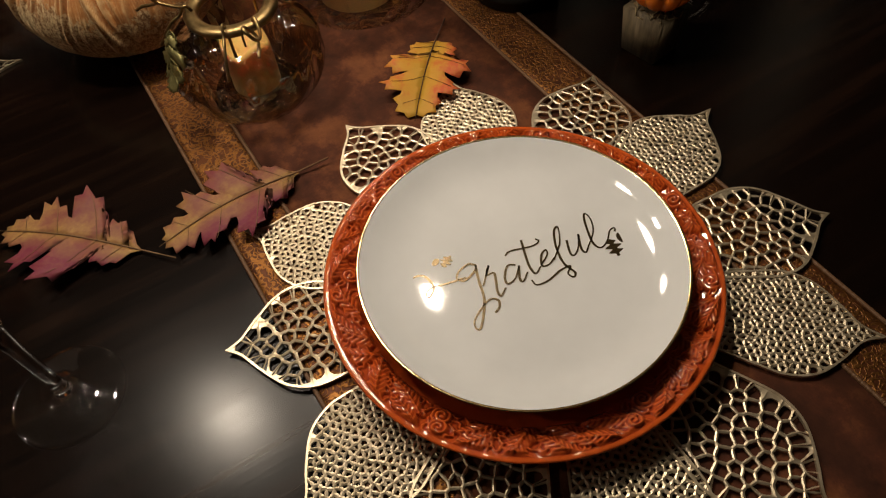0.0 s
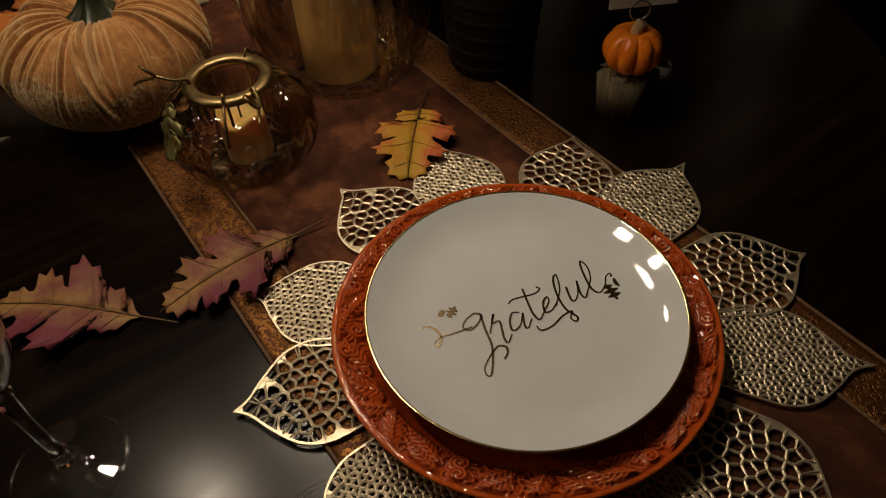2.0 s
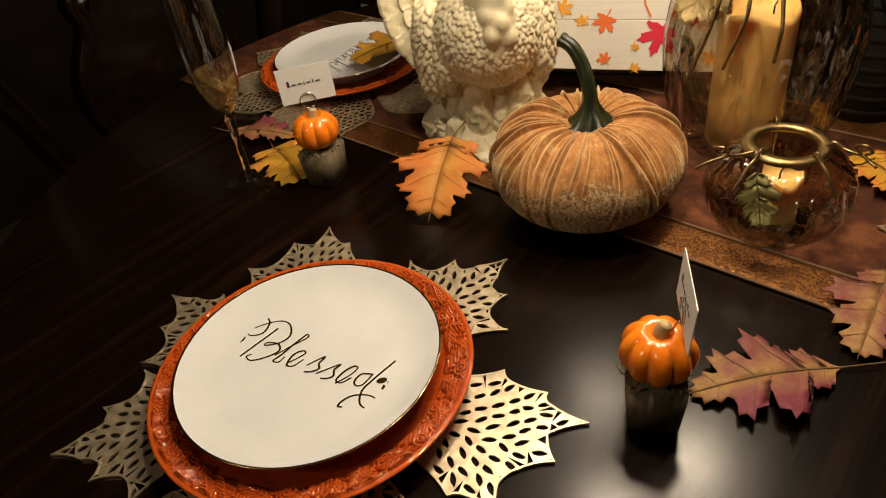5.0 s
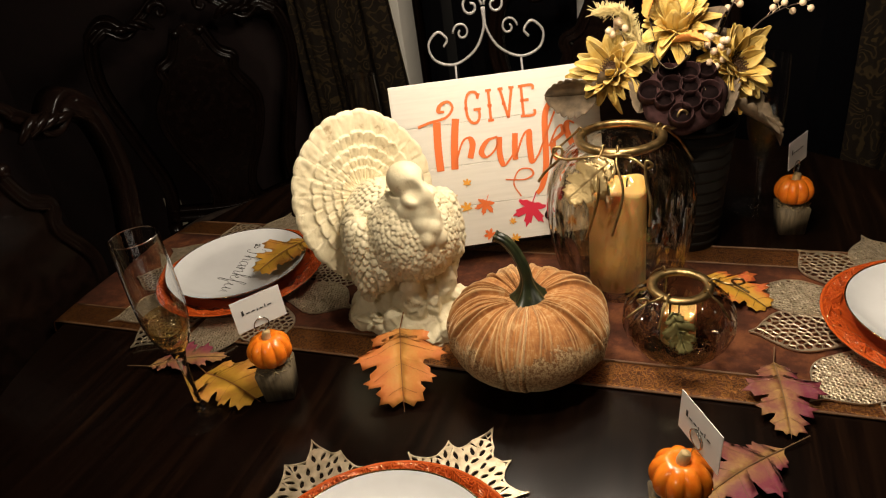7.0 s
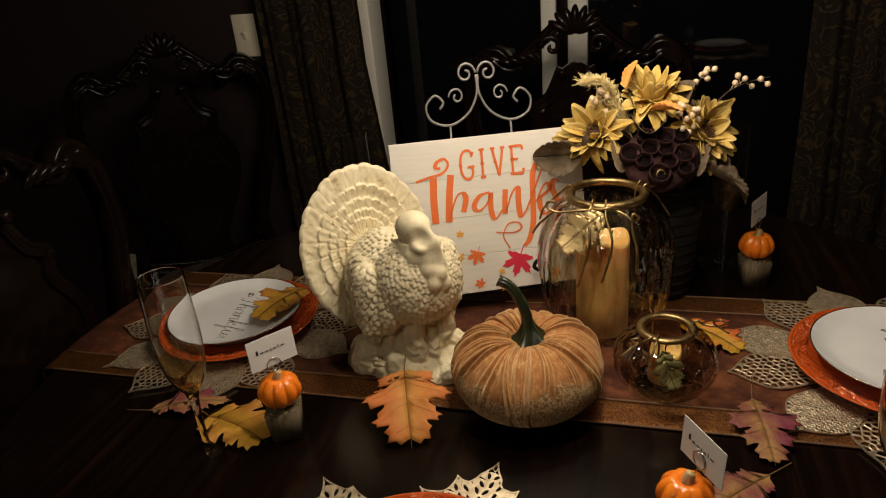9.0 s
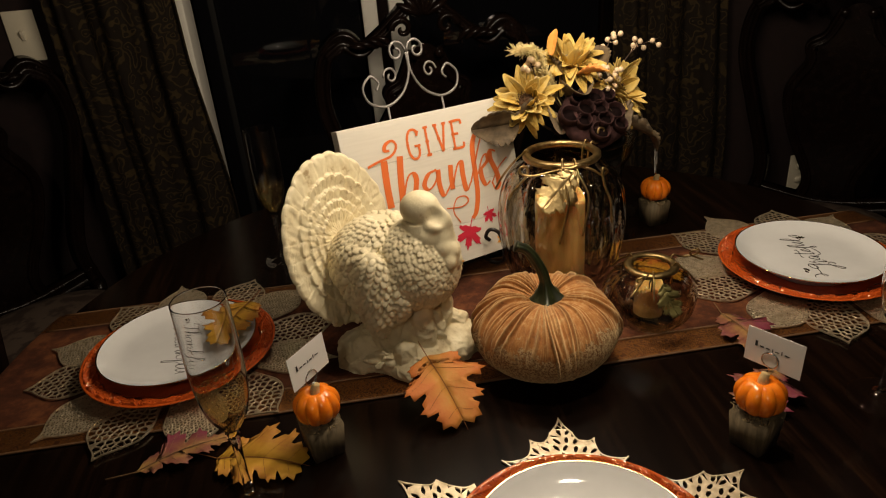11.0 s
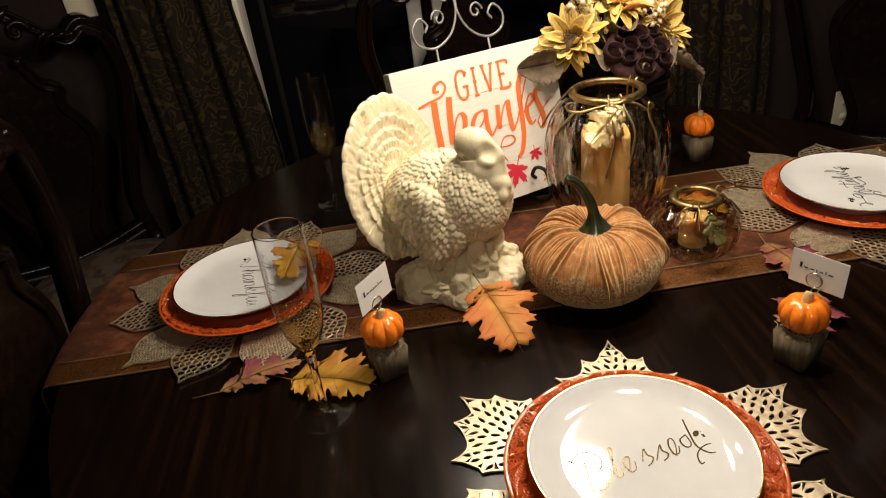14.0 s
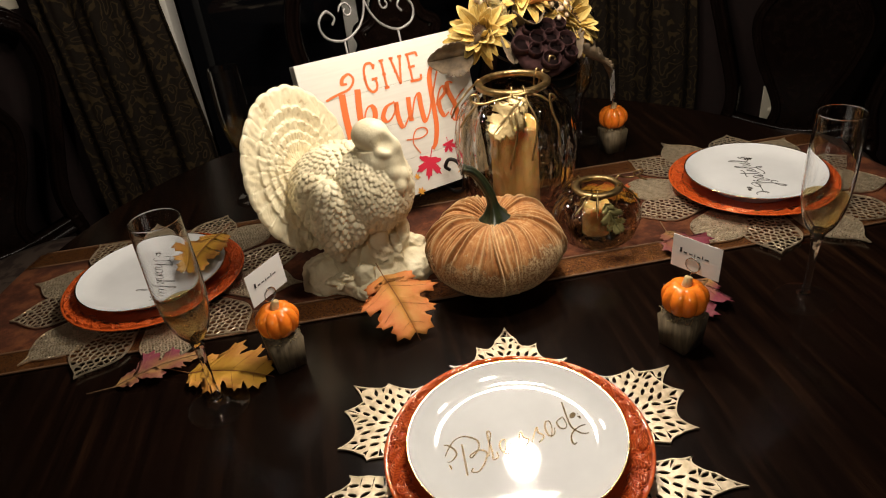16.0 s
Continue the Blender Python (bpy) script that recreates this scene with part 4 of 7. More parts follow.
def maple_sheet(out):
    """Pointed oval holes in feathered rows that fan out from the leaf's foot."""
    rnd = random.Random(3)
    foot = (0.070, 0.0)
    seeds = []
    row = 0
    r = 0.018
    while r < 0.155:
        step = 0.0104 / r
        a = -1.5 + (step / 2 if row % 2 else 0)
        while a < 1.5:
            p = (foot[0] + r * math.cos(a) + rnd.uniform(-0.0022, 0.0022), foot[1] + r * math.sin(a) + rnd.uniform(-0.0012, 0.0012))
            if inside(out, *p) and gap_to(out, *p) > 0.0034:
                seeds.append(p)
            a += step
        r += 0.0122
        row += 1

    def lean(s):
        a = math.atan2(s[1] - foot[1], s[0] - foot[0])
        return a * 0.75 + (0.30 if s[1] > 0 else -0.30) + 0.35 * math.sin(900 * s[0] + 700 * s[1])

    def hole(s, a, room):
        c, n = abs(math.cos(a - lean(s))), abs(math.sin(a - lean(s))) + 1e-6
        far, wide = 0.0066, 0.0022
        lens = far * far / (2 * wide * c * c + 1e-9) * (math.sqrt(n * n + 4 * wide * wide * c * c / far / far) - n) if c > 1e-3 else wide
        return max(0.08 * room, min(lens, room - 0.0015))
    return pierced(out, seeds, 0.0145, hole, 0.0017, 0.0020, 0.0, lean, 0.96)


leaf_meshes = [mesh_of("maple_leaf", maple_sheet(maple_outline(*shape)), GOLD_VINYL, False) for shape in ((EVEN_LEAF,), (SIDE_LEAF, 1), (SIDE_LEAF, -1), (NEAR_LEAF, 1), (NEAR_LEAF, -1))]
for turn, which in ((0, 0), (66, 1), (-66, 2), (102, 3), (-102, 4), (154, 0), (-154, 0)):
    p = new("maple_leaf", leaf_meshes[which])
    p.parent = maple_mat
    p.matrix_basis = pose(0, 0, 0.0005 * (which % 3 > 0), 0, 0, 80 + turn)
bm = bmesh.new()
lathe(bm, [(0.06, 0), (0.104, 0), (0.104, 0.002), (0.06, 0.002)], 64, closed=True)
part("centre_ring", bm, GOLD_VINYL, maple_mat)


# ---------------------------------------------------------------- plates
def emboss(a, r):
    """Relief of the rim: two crowded rows of veined leaves with small roses and berries between."""
    u = (r - 0.1025) / 0.0195
    h = 0.0
    for count, mid, size, shift in ((29, 0.1085, 0.92, 0.0), (33, 0.1165, 0.85, 0.37)):
        s = a / (2 * math.pi) * count + shift
        k = math.floor(s)
        for j in (k - 1, k, k + 1):
            x = (s - j - 0.5) * 2 * math.pi * mid / count
            y = r - mid
            kind = (j * 7 + count) % 5
            if kind == 0:
                d = math.hypot(x, y) / (0.0078 * size)
                if d < 1:
                    w = abs(math.sin(7.5 * d + 0.5 * math.atan2(y, x)))
                    h = max(h, (0.45 + 0.55 * w) * (1 - d ** 6))
            else:
                t = (0.75, -0.6, 0.3, -1.05)[kind - 1]
                c, n = math.cos(t), math.sin(t)
                px, py = (x * c + y * n) / size, (-x * n + y * c) / size
                py -= 9.0 * px * px * (1 if kind % 2 else -1)
                wide = 0.0066 * max(0, 1 - (px / 0.0165) ** 2) * (1 + 0.12 * math.cos(px * 2 * math.pi / 0.0055))
                if wide > 0.0003 and abs(py) < wide:
                    q = abs(py) / wide
                    vein = abs(math.cos((px + 1.1 * abs(py)) * math.pi / 0.0040))
                    h = max(h, 0.40 + 0.50 * (1 - q * q) * (0.45 + 0.55 * vein) + (0.26 if q < 0.13 else 0) + 0.14 * kind / 4)
    # curling tendrils fill the ground between the leaves
    bg = noise.noise(Vector((math.cos(a) * r * 210, math.sin(a) * r * 210, 0)))
    h = max(h, 0.62 * max(0.0, 1 - abs(bg) * 5.5) ** 0.7)
    return h * max(0, min(1, 8 * min(u, 1 - u) if 0 < u < 1 else 0))


def charger_mesh():
    bm = bmesh.new()
    prof = [(0.0, 0.006), (0.05, 0.006), (0.082, 0.0062), (0.092, 0.0075), (0.099, 0.011)]
    prof += [(0.102 + 0.0205 * i / 48, 0.0125 + 0.0085 * i / 48) for i in range(49)]
    prof += [(0.1243, 0.0212), (0.1255, 0.0204), (0.1250, 0.0192), (0.118, 0.0150), (0.100, 0.0075), (0.085, 0.0018), (0.078, 0.0), (0.070, 0.0), (0.068, 0.002), (0.0, 0.002)]
    def warp(x, y, z, a, r, i):
        if 5 <= i <= 53:
            return (x, y, z + 0.0040 * emboss(a, r))
        return (x, y, z + 0.0005 * noise.noise(Vector((x * 60, y * 60, 0))) if i > 53 else z)
    lathe(bm, prof, 1080, warp)
    for f in bm.faces:
        c = f.calc_center_median()
        if math.hypot(c.x, c.y) > 0.1249:
            f.material_index = 1
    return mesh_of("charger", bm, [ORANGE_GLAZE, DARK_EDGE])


CHARGER = charger_mesh()


def china_mesh():
    bm = bmesh.new()
    prof = [(0.0, 0.0240), (0.04, 0.0240), (0.066, 0.0244), (0.078, 0.0257), (0.088, 0.0290), (0.096, 0.0332), (0.1004, 0.0358)]
    fine = smooth_line([(r, 0, z) for r, z in prof], 5)
    prof = [(p.x, p.z) for p in fine]
    prof += [(0.1015, 0.0363), (0.1021, 0.0360), (0.1019, 0.0352), (0.097, 0.0322), (0.085, 0.0250), (0.07, 0.0208), (0.0625, 0.020), (0.061, 0.0062), (0.057, 0.0062), (0.056, 0.019), (0, 0.0195)]
    lathe(bm, prof, 120)
    for f in bm.faces:
        c = f.calc_center_median()
        if math.hypot(c.x, c.y) > 0.1006 and c.z > 0.034:
            f.material_index = 1
    return mesh_of("dinner_plate", bm, [CHINA, GILT])


CHINA_PLATE = china_mesh()

GLYPH = {}


def glyph(letter, advance, *strokes):
    GLYPH[letter] = (advance, strokes)


glyph("a", 1.15, [(.85, .8), (.5, 1), (.1, .65), (.15, .15), (.45, .0), (.8, .4), (.92, 1)], [(.92, 1), (.88, .3), (1.02, 0), (1.3, .35)])
glyph("r", 1.0, [(.1, .3), (.3, 1.1), (.38, .88), (.72, .95), (.62, .3), (.8, 0), (1.1, .35)])
glyph("t", .75, [(0, .3), (.35, 1.1), (.5, 1.9)], [(.5, 1.9), (.32, .35), (.5, 0), (.85, .35)], [(-.05, 1.3), (.35, 1.28), (.9, 1.5)])
glyph("e", .82, [(.05, .35), (.5, .6), (.6, .92), (.36, 1.02), (.12, .6), (.22, .1), (.55, .02), (.95, .4)])
glyph("f", .85, [(.05, .3), (.5, 1.3), (.8, 2.1), (.6, 2.3), (.42, 1.6), (.3, 0), (.16, -1), (.36, -1.15), (.46, -.3), (.55, .1), (.95, .4)])
glyph("u", 1.15, [(.05, .5), (.22, 1), (.16, .3), (.4, 0), (.75, .4), (.88, 1)], [(.88, 1), (.82, .3), (1, 0), (1.3, .35)])
glyph("l", .7, [(.05, .35), (.5, 1.4), (.68, 2.15), (.47, 2.25), (.3, 1.2), (.3, .2), (.5, 0), (.85, .4)])
glyph("s", .85, [(0, .3), (.5, 1.15), (.5, .85), (.75, .35), (.55, .02), (.2, .12)], [(.55, .02), (.95, .4)])
glyph("d", 1.2, [(.85, .8), (.5, 1), (.1, .65), (.15, .15), (.45, 0), (.8, .5), (1.1, 2.2)], [(1.1, 2.2), (.92, .4), (1.05, 0), (1.35, .3)])
glyph("h", 1.15, [(.05, .35), (.48, 1.4), (.64, 2.15), (.42, 2.25), (.3, 1.2), (.2, 0)], [(.2, .05), (.36, .7), (.7, 1.02), (.88, .75), (.82, .2), (1, 0), (1.3, .35)])
glyph("n", 1.15, [(.05, .5), (.25, 1), (.2, 0)], [(.2, .05), (.38, .7), (.72, 1.02), (.9, .75), (.85, .2), (1, 0), (1.3, .35)])
glyph("k", 1.05, [(.05, .35), (.45, 1.4), (.62, 2.15), (.4, 2.25), (.3, 1.2), (.2, 0)], [(.22, .4), (.7, 1.02), (.78, .72), (.36, .55)], [(.36, .55), (.7, .1), (1.2, .2)])
glyph("G", 1.5, [(1.5, 1.7), (1.2, 2.2), (.55, 1.95), (.2, 1.1), (.5, .3), (1, .3), (1.38, 1)], [(1.38, 1), (1.3, 0), (1.05, -1), (.7, -1.15), (.85, -.5), (1.6, .35)])
glyph("B", 1.5, [(.55, 2), (.42, 1), (.2, 0)], [(-.35, 1.2), (-.25, 1.8), (.4, 2.25), (1.15, 2), (1.1, 1.4), (.55, 1.1), (1.2, .95), (1.25, .25), (.7, -.05), (.35, .2)])
glyph("T", 1.1, [(-.35, 1.5), (-.1, 2.1), (.6, 2), (1.4, 2.25)], [(.7, 2.05), (.58, 1), (.42, .1), (.1, -.1), (-.1, .2)])


def pen(bm, points, thin, thick, z=0.0, lift=0.0003, slant=0.35):
    """A pen stroke: wide on the way down, hair-thin on the way up."""
    line = smooth_line([(x, y, 0) for x, y in points], 7)
    n = len(line)
    rows = []
    for i, p in enumerate(line):
        d = (line[min(n - 1, i + 1)] - line[max(0, i - 1)]).normalized()
        down = max(0.0, -d.y)
        wd = thin + (thick - thin) * down ** 1.3
        s = Vector((-d.y, d.x, 0)) * wd / 2
        rows.append((p + s, p - s))
    top = [(bm.verts.new((a.x, a.y, z + lift)), bm.verts.new((b.x, b.y, z + lift))) for a, b in rows]
    low = [(bm.verts.new((a.x, a.y, z)), bm.verts.new((b.x, b.y, z))) for a, b in rows]
    for k in range(n - 1):
        bm.faces.new((top[k][0], top[k][1], top[k + 1][1], top[k + 1][0]))
        bm.faces.new((top[k][0], top[k + 1][0], low[k + 1][0], low[k][0]))
        bm.faces.new((top[k][1], low[k][1], low[k + 1][1], top[k + 1][1]))
    return bm


def word_mesh(word, length, thin, thick, slant=0.28, squeeze=1.0):
    """A script word centred on the origin, along +x, its letters of equal pen."""
    total = sum(GLYPH[c][0] for c in word)
    k = length / total
    bm = bmesh.new()
    x = -total / 2
    for c in word:
        adv, strokes = GLYPH[c]
        for st in strokes:
            pen(bm, [((x + px + slant * py) * k, (py - 0.6) * k * squeeze) for px, py in st], thin, thick)
        x += adv
    return bm


def ink(bm, *mm, thin=0.0010, thick=0.0015):
    """A pen stroke through places given in millimetres from the plate's middle."""
    pen(bm, [(0.001 * x, 0.001 * y) for x, y in mm], thin, thick)


def sprig(bm, x, y, turn, size):
    """A tiny oak leaf with an acorn beside it."""
    c, s = math.cos(radians(turn)), math.sin(radians(turn))
    leaf = [(size * u, size * 0.42 * math.sin(math.pi * u) ** 0.7 * (0.62 + 0.38 * math.cos(2 * math.pi * 3.5 * u + 3.1))) for u in [q / 20 for q in range(21)]]
    leaf = [(px, -py) for px, py in leaf[1:-1]] + leaf[::-1]
    acorn = [(0.1 * size + 0.30 * size * math.cos(q * math.pi / 6), 0.55 * size + 0.2 * size * math.sin(q * math.pi / 6)) for q in range(12)]
    for shape in (leaf, acorn):
        plate_of(bm, [(0.001 * x + px * c - py * s, 0.001 * y + px * s + py * c) for px, py in shape], 0, 0.0003)


def grateful():
    bm = bmesh.new()
    ink(bm, (-67.9, 1.4), (-69.6, 0.8), (-70.5, 3.6), (-67.9, 7.4), (-62.3, 8.1), (-58.4, 4.4), (-56.4, -2.8), (-60.5, -8.9), (-62, -6), (-57.2, -2.2), (-48.9, -1.9), (-35.3, -0.6))
    ink(bm, (-31.3, 9.1), (-27.4, 6.7), (-29.5, 2.2), (-36.6, -2.6), (-41.1, 0.1), (-38.2, 5.3), (-31.3, 9.1))
    ink(bm, (-27.4, 6.7), (-28.3, -5.2), (-28.7, -19.6), (-35.1, -36.7), (-38.4, -36.8), (-37.1, -30.5), (-26.4, -20.2), (-20.6, -21.4), (-21, -26.1), (-24.4, -29.6))
    ink(bm, (-26.6, -9.4), (-19.5, 4.4), (-22.5, -2.2), (-17.6, -2.2), (-19.2, -15), (-17.8, -19), (-13.6, -14))
    ink(bm, (-3.1, 0.6), (-8, 1.2), (-11.9, -6), (-11.7, -11.6), (-6.3, -9.4), (-1.4, -1.3))
    ink(bm, (-1.2, -0.4), (-3.4, -10.1), (-1.8, -12.4), (2.7, -6.6))
    ink(bm, (5.8, 18.1), (5.1, 6.5), (5, -3.1), (7.2, -8.9), (11.8, -4.6))
    ink(bm, (-7.4, 8.9), (-3.1, 11.6), (11.1, 11.7), (16.5, 14.3), (14.9, 16.6))
    ink(bm, (12, -4.1), (18.2, 2.5), (18.6, 6.6), (14.7, 3.4), (12.9, -4.3), (17.3, -4.5), (22.1, -0.5))
    ink(bm, (21.2, -2.2), (29, 9.7), (31.7, 21.8), (28.2, 19), (25.7, 6.6), (26.3, -6.1), (30.8, -14.3), (28.7, -17.4), (26.5, -13.8), (29.7, -9.1), (22.4, -10.7), (13.6, -15.7), (5.4, -17.1), (3.3, -12.9))
    ink(bm, (33.8, 10.4), (32.8, 0), (35.1, -1.8), (39.2, 3.3), (42.5, 12.9))
    ink(bm, (42.5, 12.9), (40.7, 2.1), (42.2, -1.8), (45.1, 0.9))
    ink(bm, (43.6, -0.6), (52.4, 12.2), (54.3, 22.9), (51.9, 27.8), (49.8, 19.6), (49.2, 4.1), (53, -0.9), (58.7, 3.4), (62.9, 10.3), (67, 11.6), (65.6, 8.7))
    sprig(bm, -48, 11, 45, 0.010)
    sprig(bm, 60, 4, -84, 0.014)
    return bm


def blessed():
    bm = bmesh.new()
    ink(bm, (-68.7, 12.8), (-72.5, 17.1), (-68.9, 24.9), (-57.1, 29.2), (-49.3, 25.1), (-47.9, 14.6), (-55.8, 9.7), (-59.4, 13.4), (-52, 21.8), (-42, 28.1), (-33.1, 26.9), (-26.9, 17.4), (-30.5, 9.2), (-39.5, 4.2), (-39.5, 6.9), (-31.1, 7.8), (-26.9, 2.1), (-33.4, -5.9), (-41.8, -10.8), (-46.9, -8.4), (-44.3, -5.6))
    ink(bm, (-39.5, 21), (-45.4, 5.8), (-51.5, -9.7))
    ink(bm, (-27.6, -2.4), (-21.6, 7), (-13.7, 18.1), (-15, 21.4), (-18.2, 14.5), (-23.3, -0.8), (-26, -6.8), (-21.6, -6.9), (-19.7, -1.6))
    ink(bm, (-14.7, -5.7), (-10.2, -0.2), (-7.2, 5.2), (-10.4, 6.6), (-14.9, 1.3), (-14.6, -7.4), (-9.6, -7.2), (-5.5, -0.1))
    ink(bm, (-0.7, -4.2), (7.7, 5.8), (6.8, -0.4), (8.9, -4.7), (4.9, -8.5), (0.3, -9.8))
    ink(bm, (9.2, -9), (21.5, 2.6), (19.7, -2.7), (21.5, -7.6), (18.6, -10.7), (13.9, -11.9))
    ink(bm, (25.8, -13), (31.9, -4.7), (34.5, 2.4), (31.5, 3.5), (27.1, -2.3), (25.2, -10.4), (29.6, -11.5), (34.1, -5.9))
    ink(bm, (46.8, 0.6), (39.4, -1.3), (37.5, -7.7), (40.1, -11), (44.2, -8.7), (46.8, 0.6))
    ink(bm, (56.5, 15), (49.9, -0.7), (45.9, -13.3), (48.9, -23), (54.9, -25.9), (60.2, -24.4), (60.6, -19.6), (54.3, -16.2), (47.4, -16.6), (40.9, -19.7), (37, -25.1), (36.5, -29), (39.4, -28.8))
    sprig(bm, -66, 8, 250, 0.012)
    sprig(bm, 57, -9, 30, 0.012)
    return bm


def thankful():
    bm = word_mesh("Thankful", 0.122, 0.0005, 0.0009)
    ink(bm, (-66, 2), (-72, 6), (-74, 0), (-69, -3), (-64, 2))
    sprig(bm, -76, 4, 190, 0.011)
    sprig(bm, 66, 2, 20, 0.011)
    return bm


def setting(x, y, word, turn, letters, shift=(0, 0), grow=1.0):
    """One charger with a china plate on it."""
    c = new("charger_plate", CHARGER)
    c.matrix_basis = pose(x, y, TABLE + 0.0058, 0, 0, turn) @ Matrix.Diagonal((1.016, 1.016, 1, 1))
    tagged(c, "glossy orange ceramic charger plate with embossed leaf rim", "plate", "orange charger plates")
    d = new("dinner_plate", CHINA_PLATE)
    d.matrix_basis = pose(x, y, TABLE + 0.0060, 0, 0, turn) @ Matrix.Diagonal((1.021, 1.021, 0.95, 1))
    tagged(d, "white china plate with gold rim lettered " + word, "plate", "white lettered plates")
    part("lettering", letters, INK_GILT, d, "dark gilt script lettering", False, pose(shift[0], shift[1], 0.0242) @ Matrix.Diagonal((grow, grow, 1, 1)))


setting(0.4437, 0.0042, "Grateful", 71, grateful())
setting(-0.0515, -0.4375, "Blessed", 19, blessed(), grow=1.14)
setting(-0.4765, -0.0015, "Thankful", -78, thankful(), (0.010, 0.002))


# ---------------------------------------------------------------- champagne flutes
def flute(at):
    f = thing("champagne_flute", "clear glass champagne flute with tall bowl and slim stem", "glass", at, "champagne flutes")
    bm = bmesh.new()
    foot = [(0.0, 0.0), (0.030, 0.0), (0.0338, 0.0001), (0.0350, 0.0005), (0.0353, 0.0010), (0.0349, 0.0016), (0.0338, 0.0020), (0.030, 0.0024), (0.02, 0.0034), (0.012, 0.0048), (0.009, 0.0062), (0.0068, 0.0082), (0.0064, 0.0089), (0.0062, 0.009), (0.0, 0.009)]
    lathe(bm, foot, 56)
    part("foot", bm, CLEAR_GLASS, f).visible_shadow = False
    bm = bmesh.new()
    lathe(bm, [(0.0, 0.0092), (0.0060, 0.0092), (0.0046, 0.014), (0.0040, 0.03), (0.0042, 0.06), (0.0055, 0.082), (0.0080, 0.0925), (0.0, 0.0932)], 28)
    part("stem", bm, SOLID_GLASS, f).visible_shadow = False
    bm = bmesh.new()
    bowl = [(0.0080, 0.0936), (0.0165, 0.107), (0.0222, 0.124), (0.0252, 0.145), (0.0262, 0.17), (0.0258, 0.20), (0.0248, 0.2395)]
    prof = [(p.x, p.z) for p in smooth_line([(r, 0, z) for r, z in bowl], 4)]
    prof[-1:] = [(0.02483, 0.2382), (0.02480, 0.2390), (0.02478, 0.2395)]
    inner = [(max(0.0, r - 0.0011), z + 0.0016 * (1 - (z - 0.0936) / 0.146)) for r, z in prof]
    lathe(bm, [(0.0, 0.0934)] + prof + [(0.0243, 0.2402)] + inner[::-1] + [(0.0, 0.0958)], 64)
    part("bowl", bm, SOLID_GLASS, f).visible_shadow = False
    bm = bmesh.new()
    lathe(bm, [(0.0, 0.0975), (0.0080, 0.0985), (0.0145, 0.1085), (0.0200, 0.1240), (0.0230, 0.1400), (0.02335, 0.1422), (0.0234, 0.1430), (0.0232, 0.1431), (0.0, 0.1432)], 48)
    part("wine", bm, WINE, f, "a little pale sparkling wine").visible_shadow = False
    return f


first = flute(pose(0.350, -0.277, TABLE + 0.0004))
for x, y, a in ((-0.358, -0.275, 40), (-0.359, 0.277, 80), (0.264, 0.307, 120)):
    copy_thing(first, pose(x, y, TABLE + 0.0004, 0, 0, a))


# ---------------------------------------------------------------- pumpkin card holders
def ribbed(bm, radius, height, ribs, depth, steps=120, rings=24, dip=0.25, wob=0.0, mat=0):
    """A ribbed pumpkin body standing on z = 0."""
    prof = []
    for i in range(rings + 1):
        t = math.pi * i / rings
        prof.append((radius * math.sin(t) ** 0.85 if 0 < i < rings else 0.0, 0.5 * height * (1 - math.cos(t))))
    def warp(x, y, z, a, r, i):
        q = r / radius
        s = abs(math.sin(a * ribs / 2 + wob * math.sin(3 * a)))
        k = 1 - depth * (1 - s ** 0.7) * q
        zz = z - dip * height * max(0, 1 - q * 2.2) ** 1.5 if z > height / 2 else z + 0.1 * height * max(0, 1 - q * 2.2)
        return (x * k, y * k, zz)
    return lathe(bm, prof, steps, warp, mat)


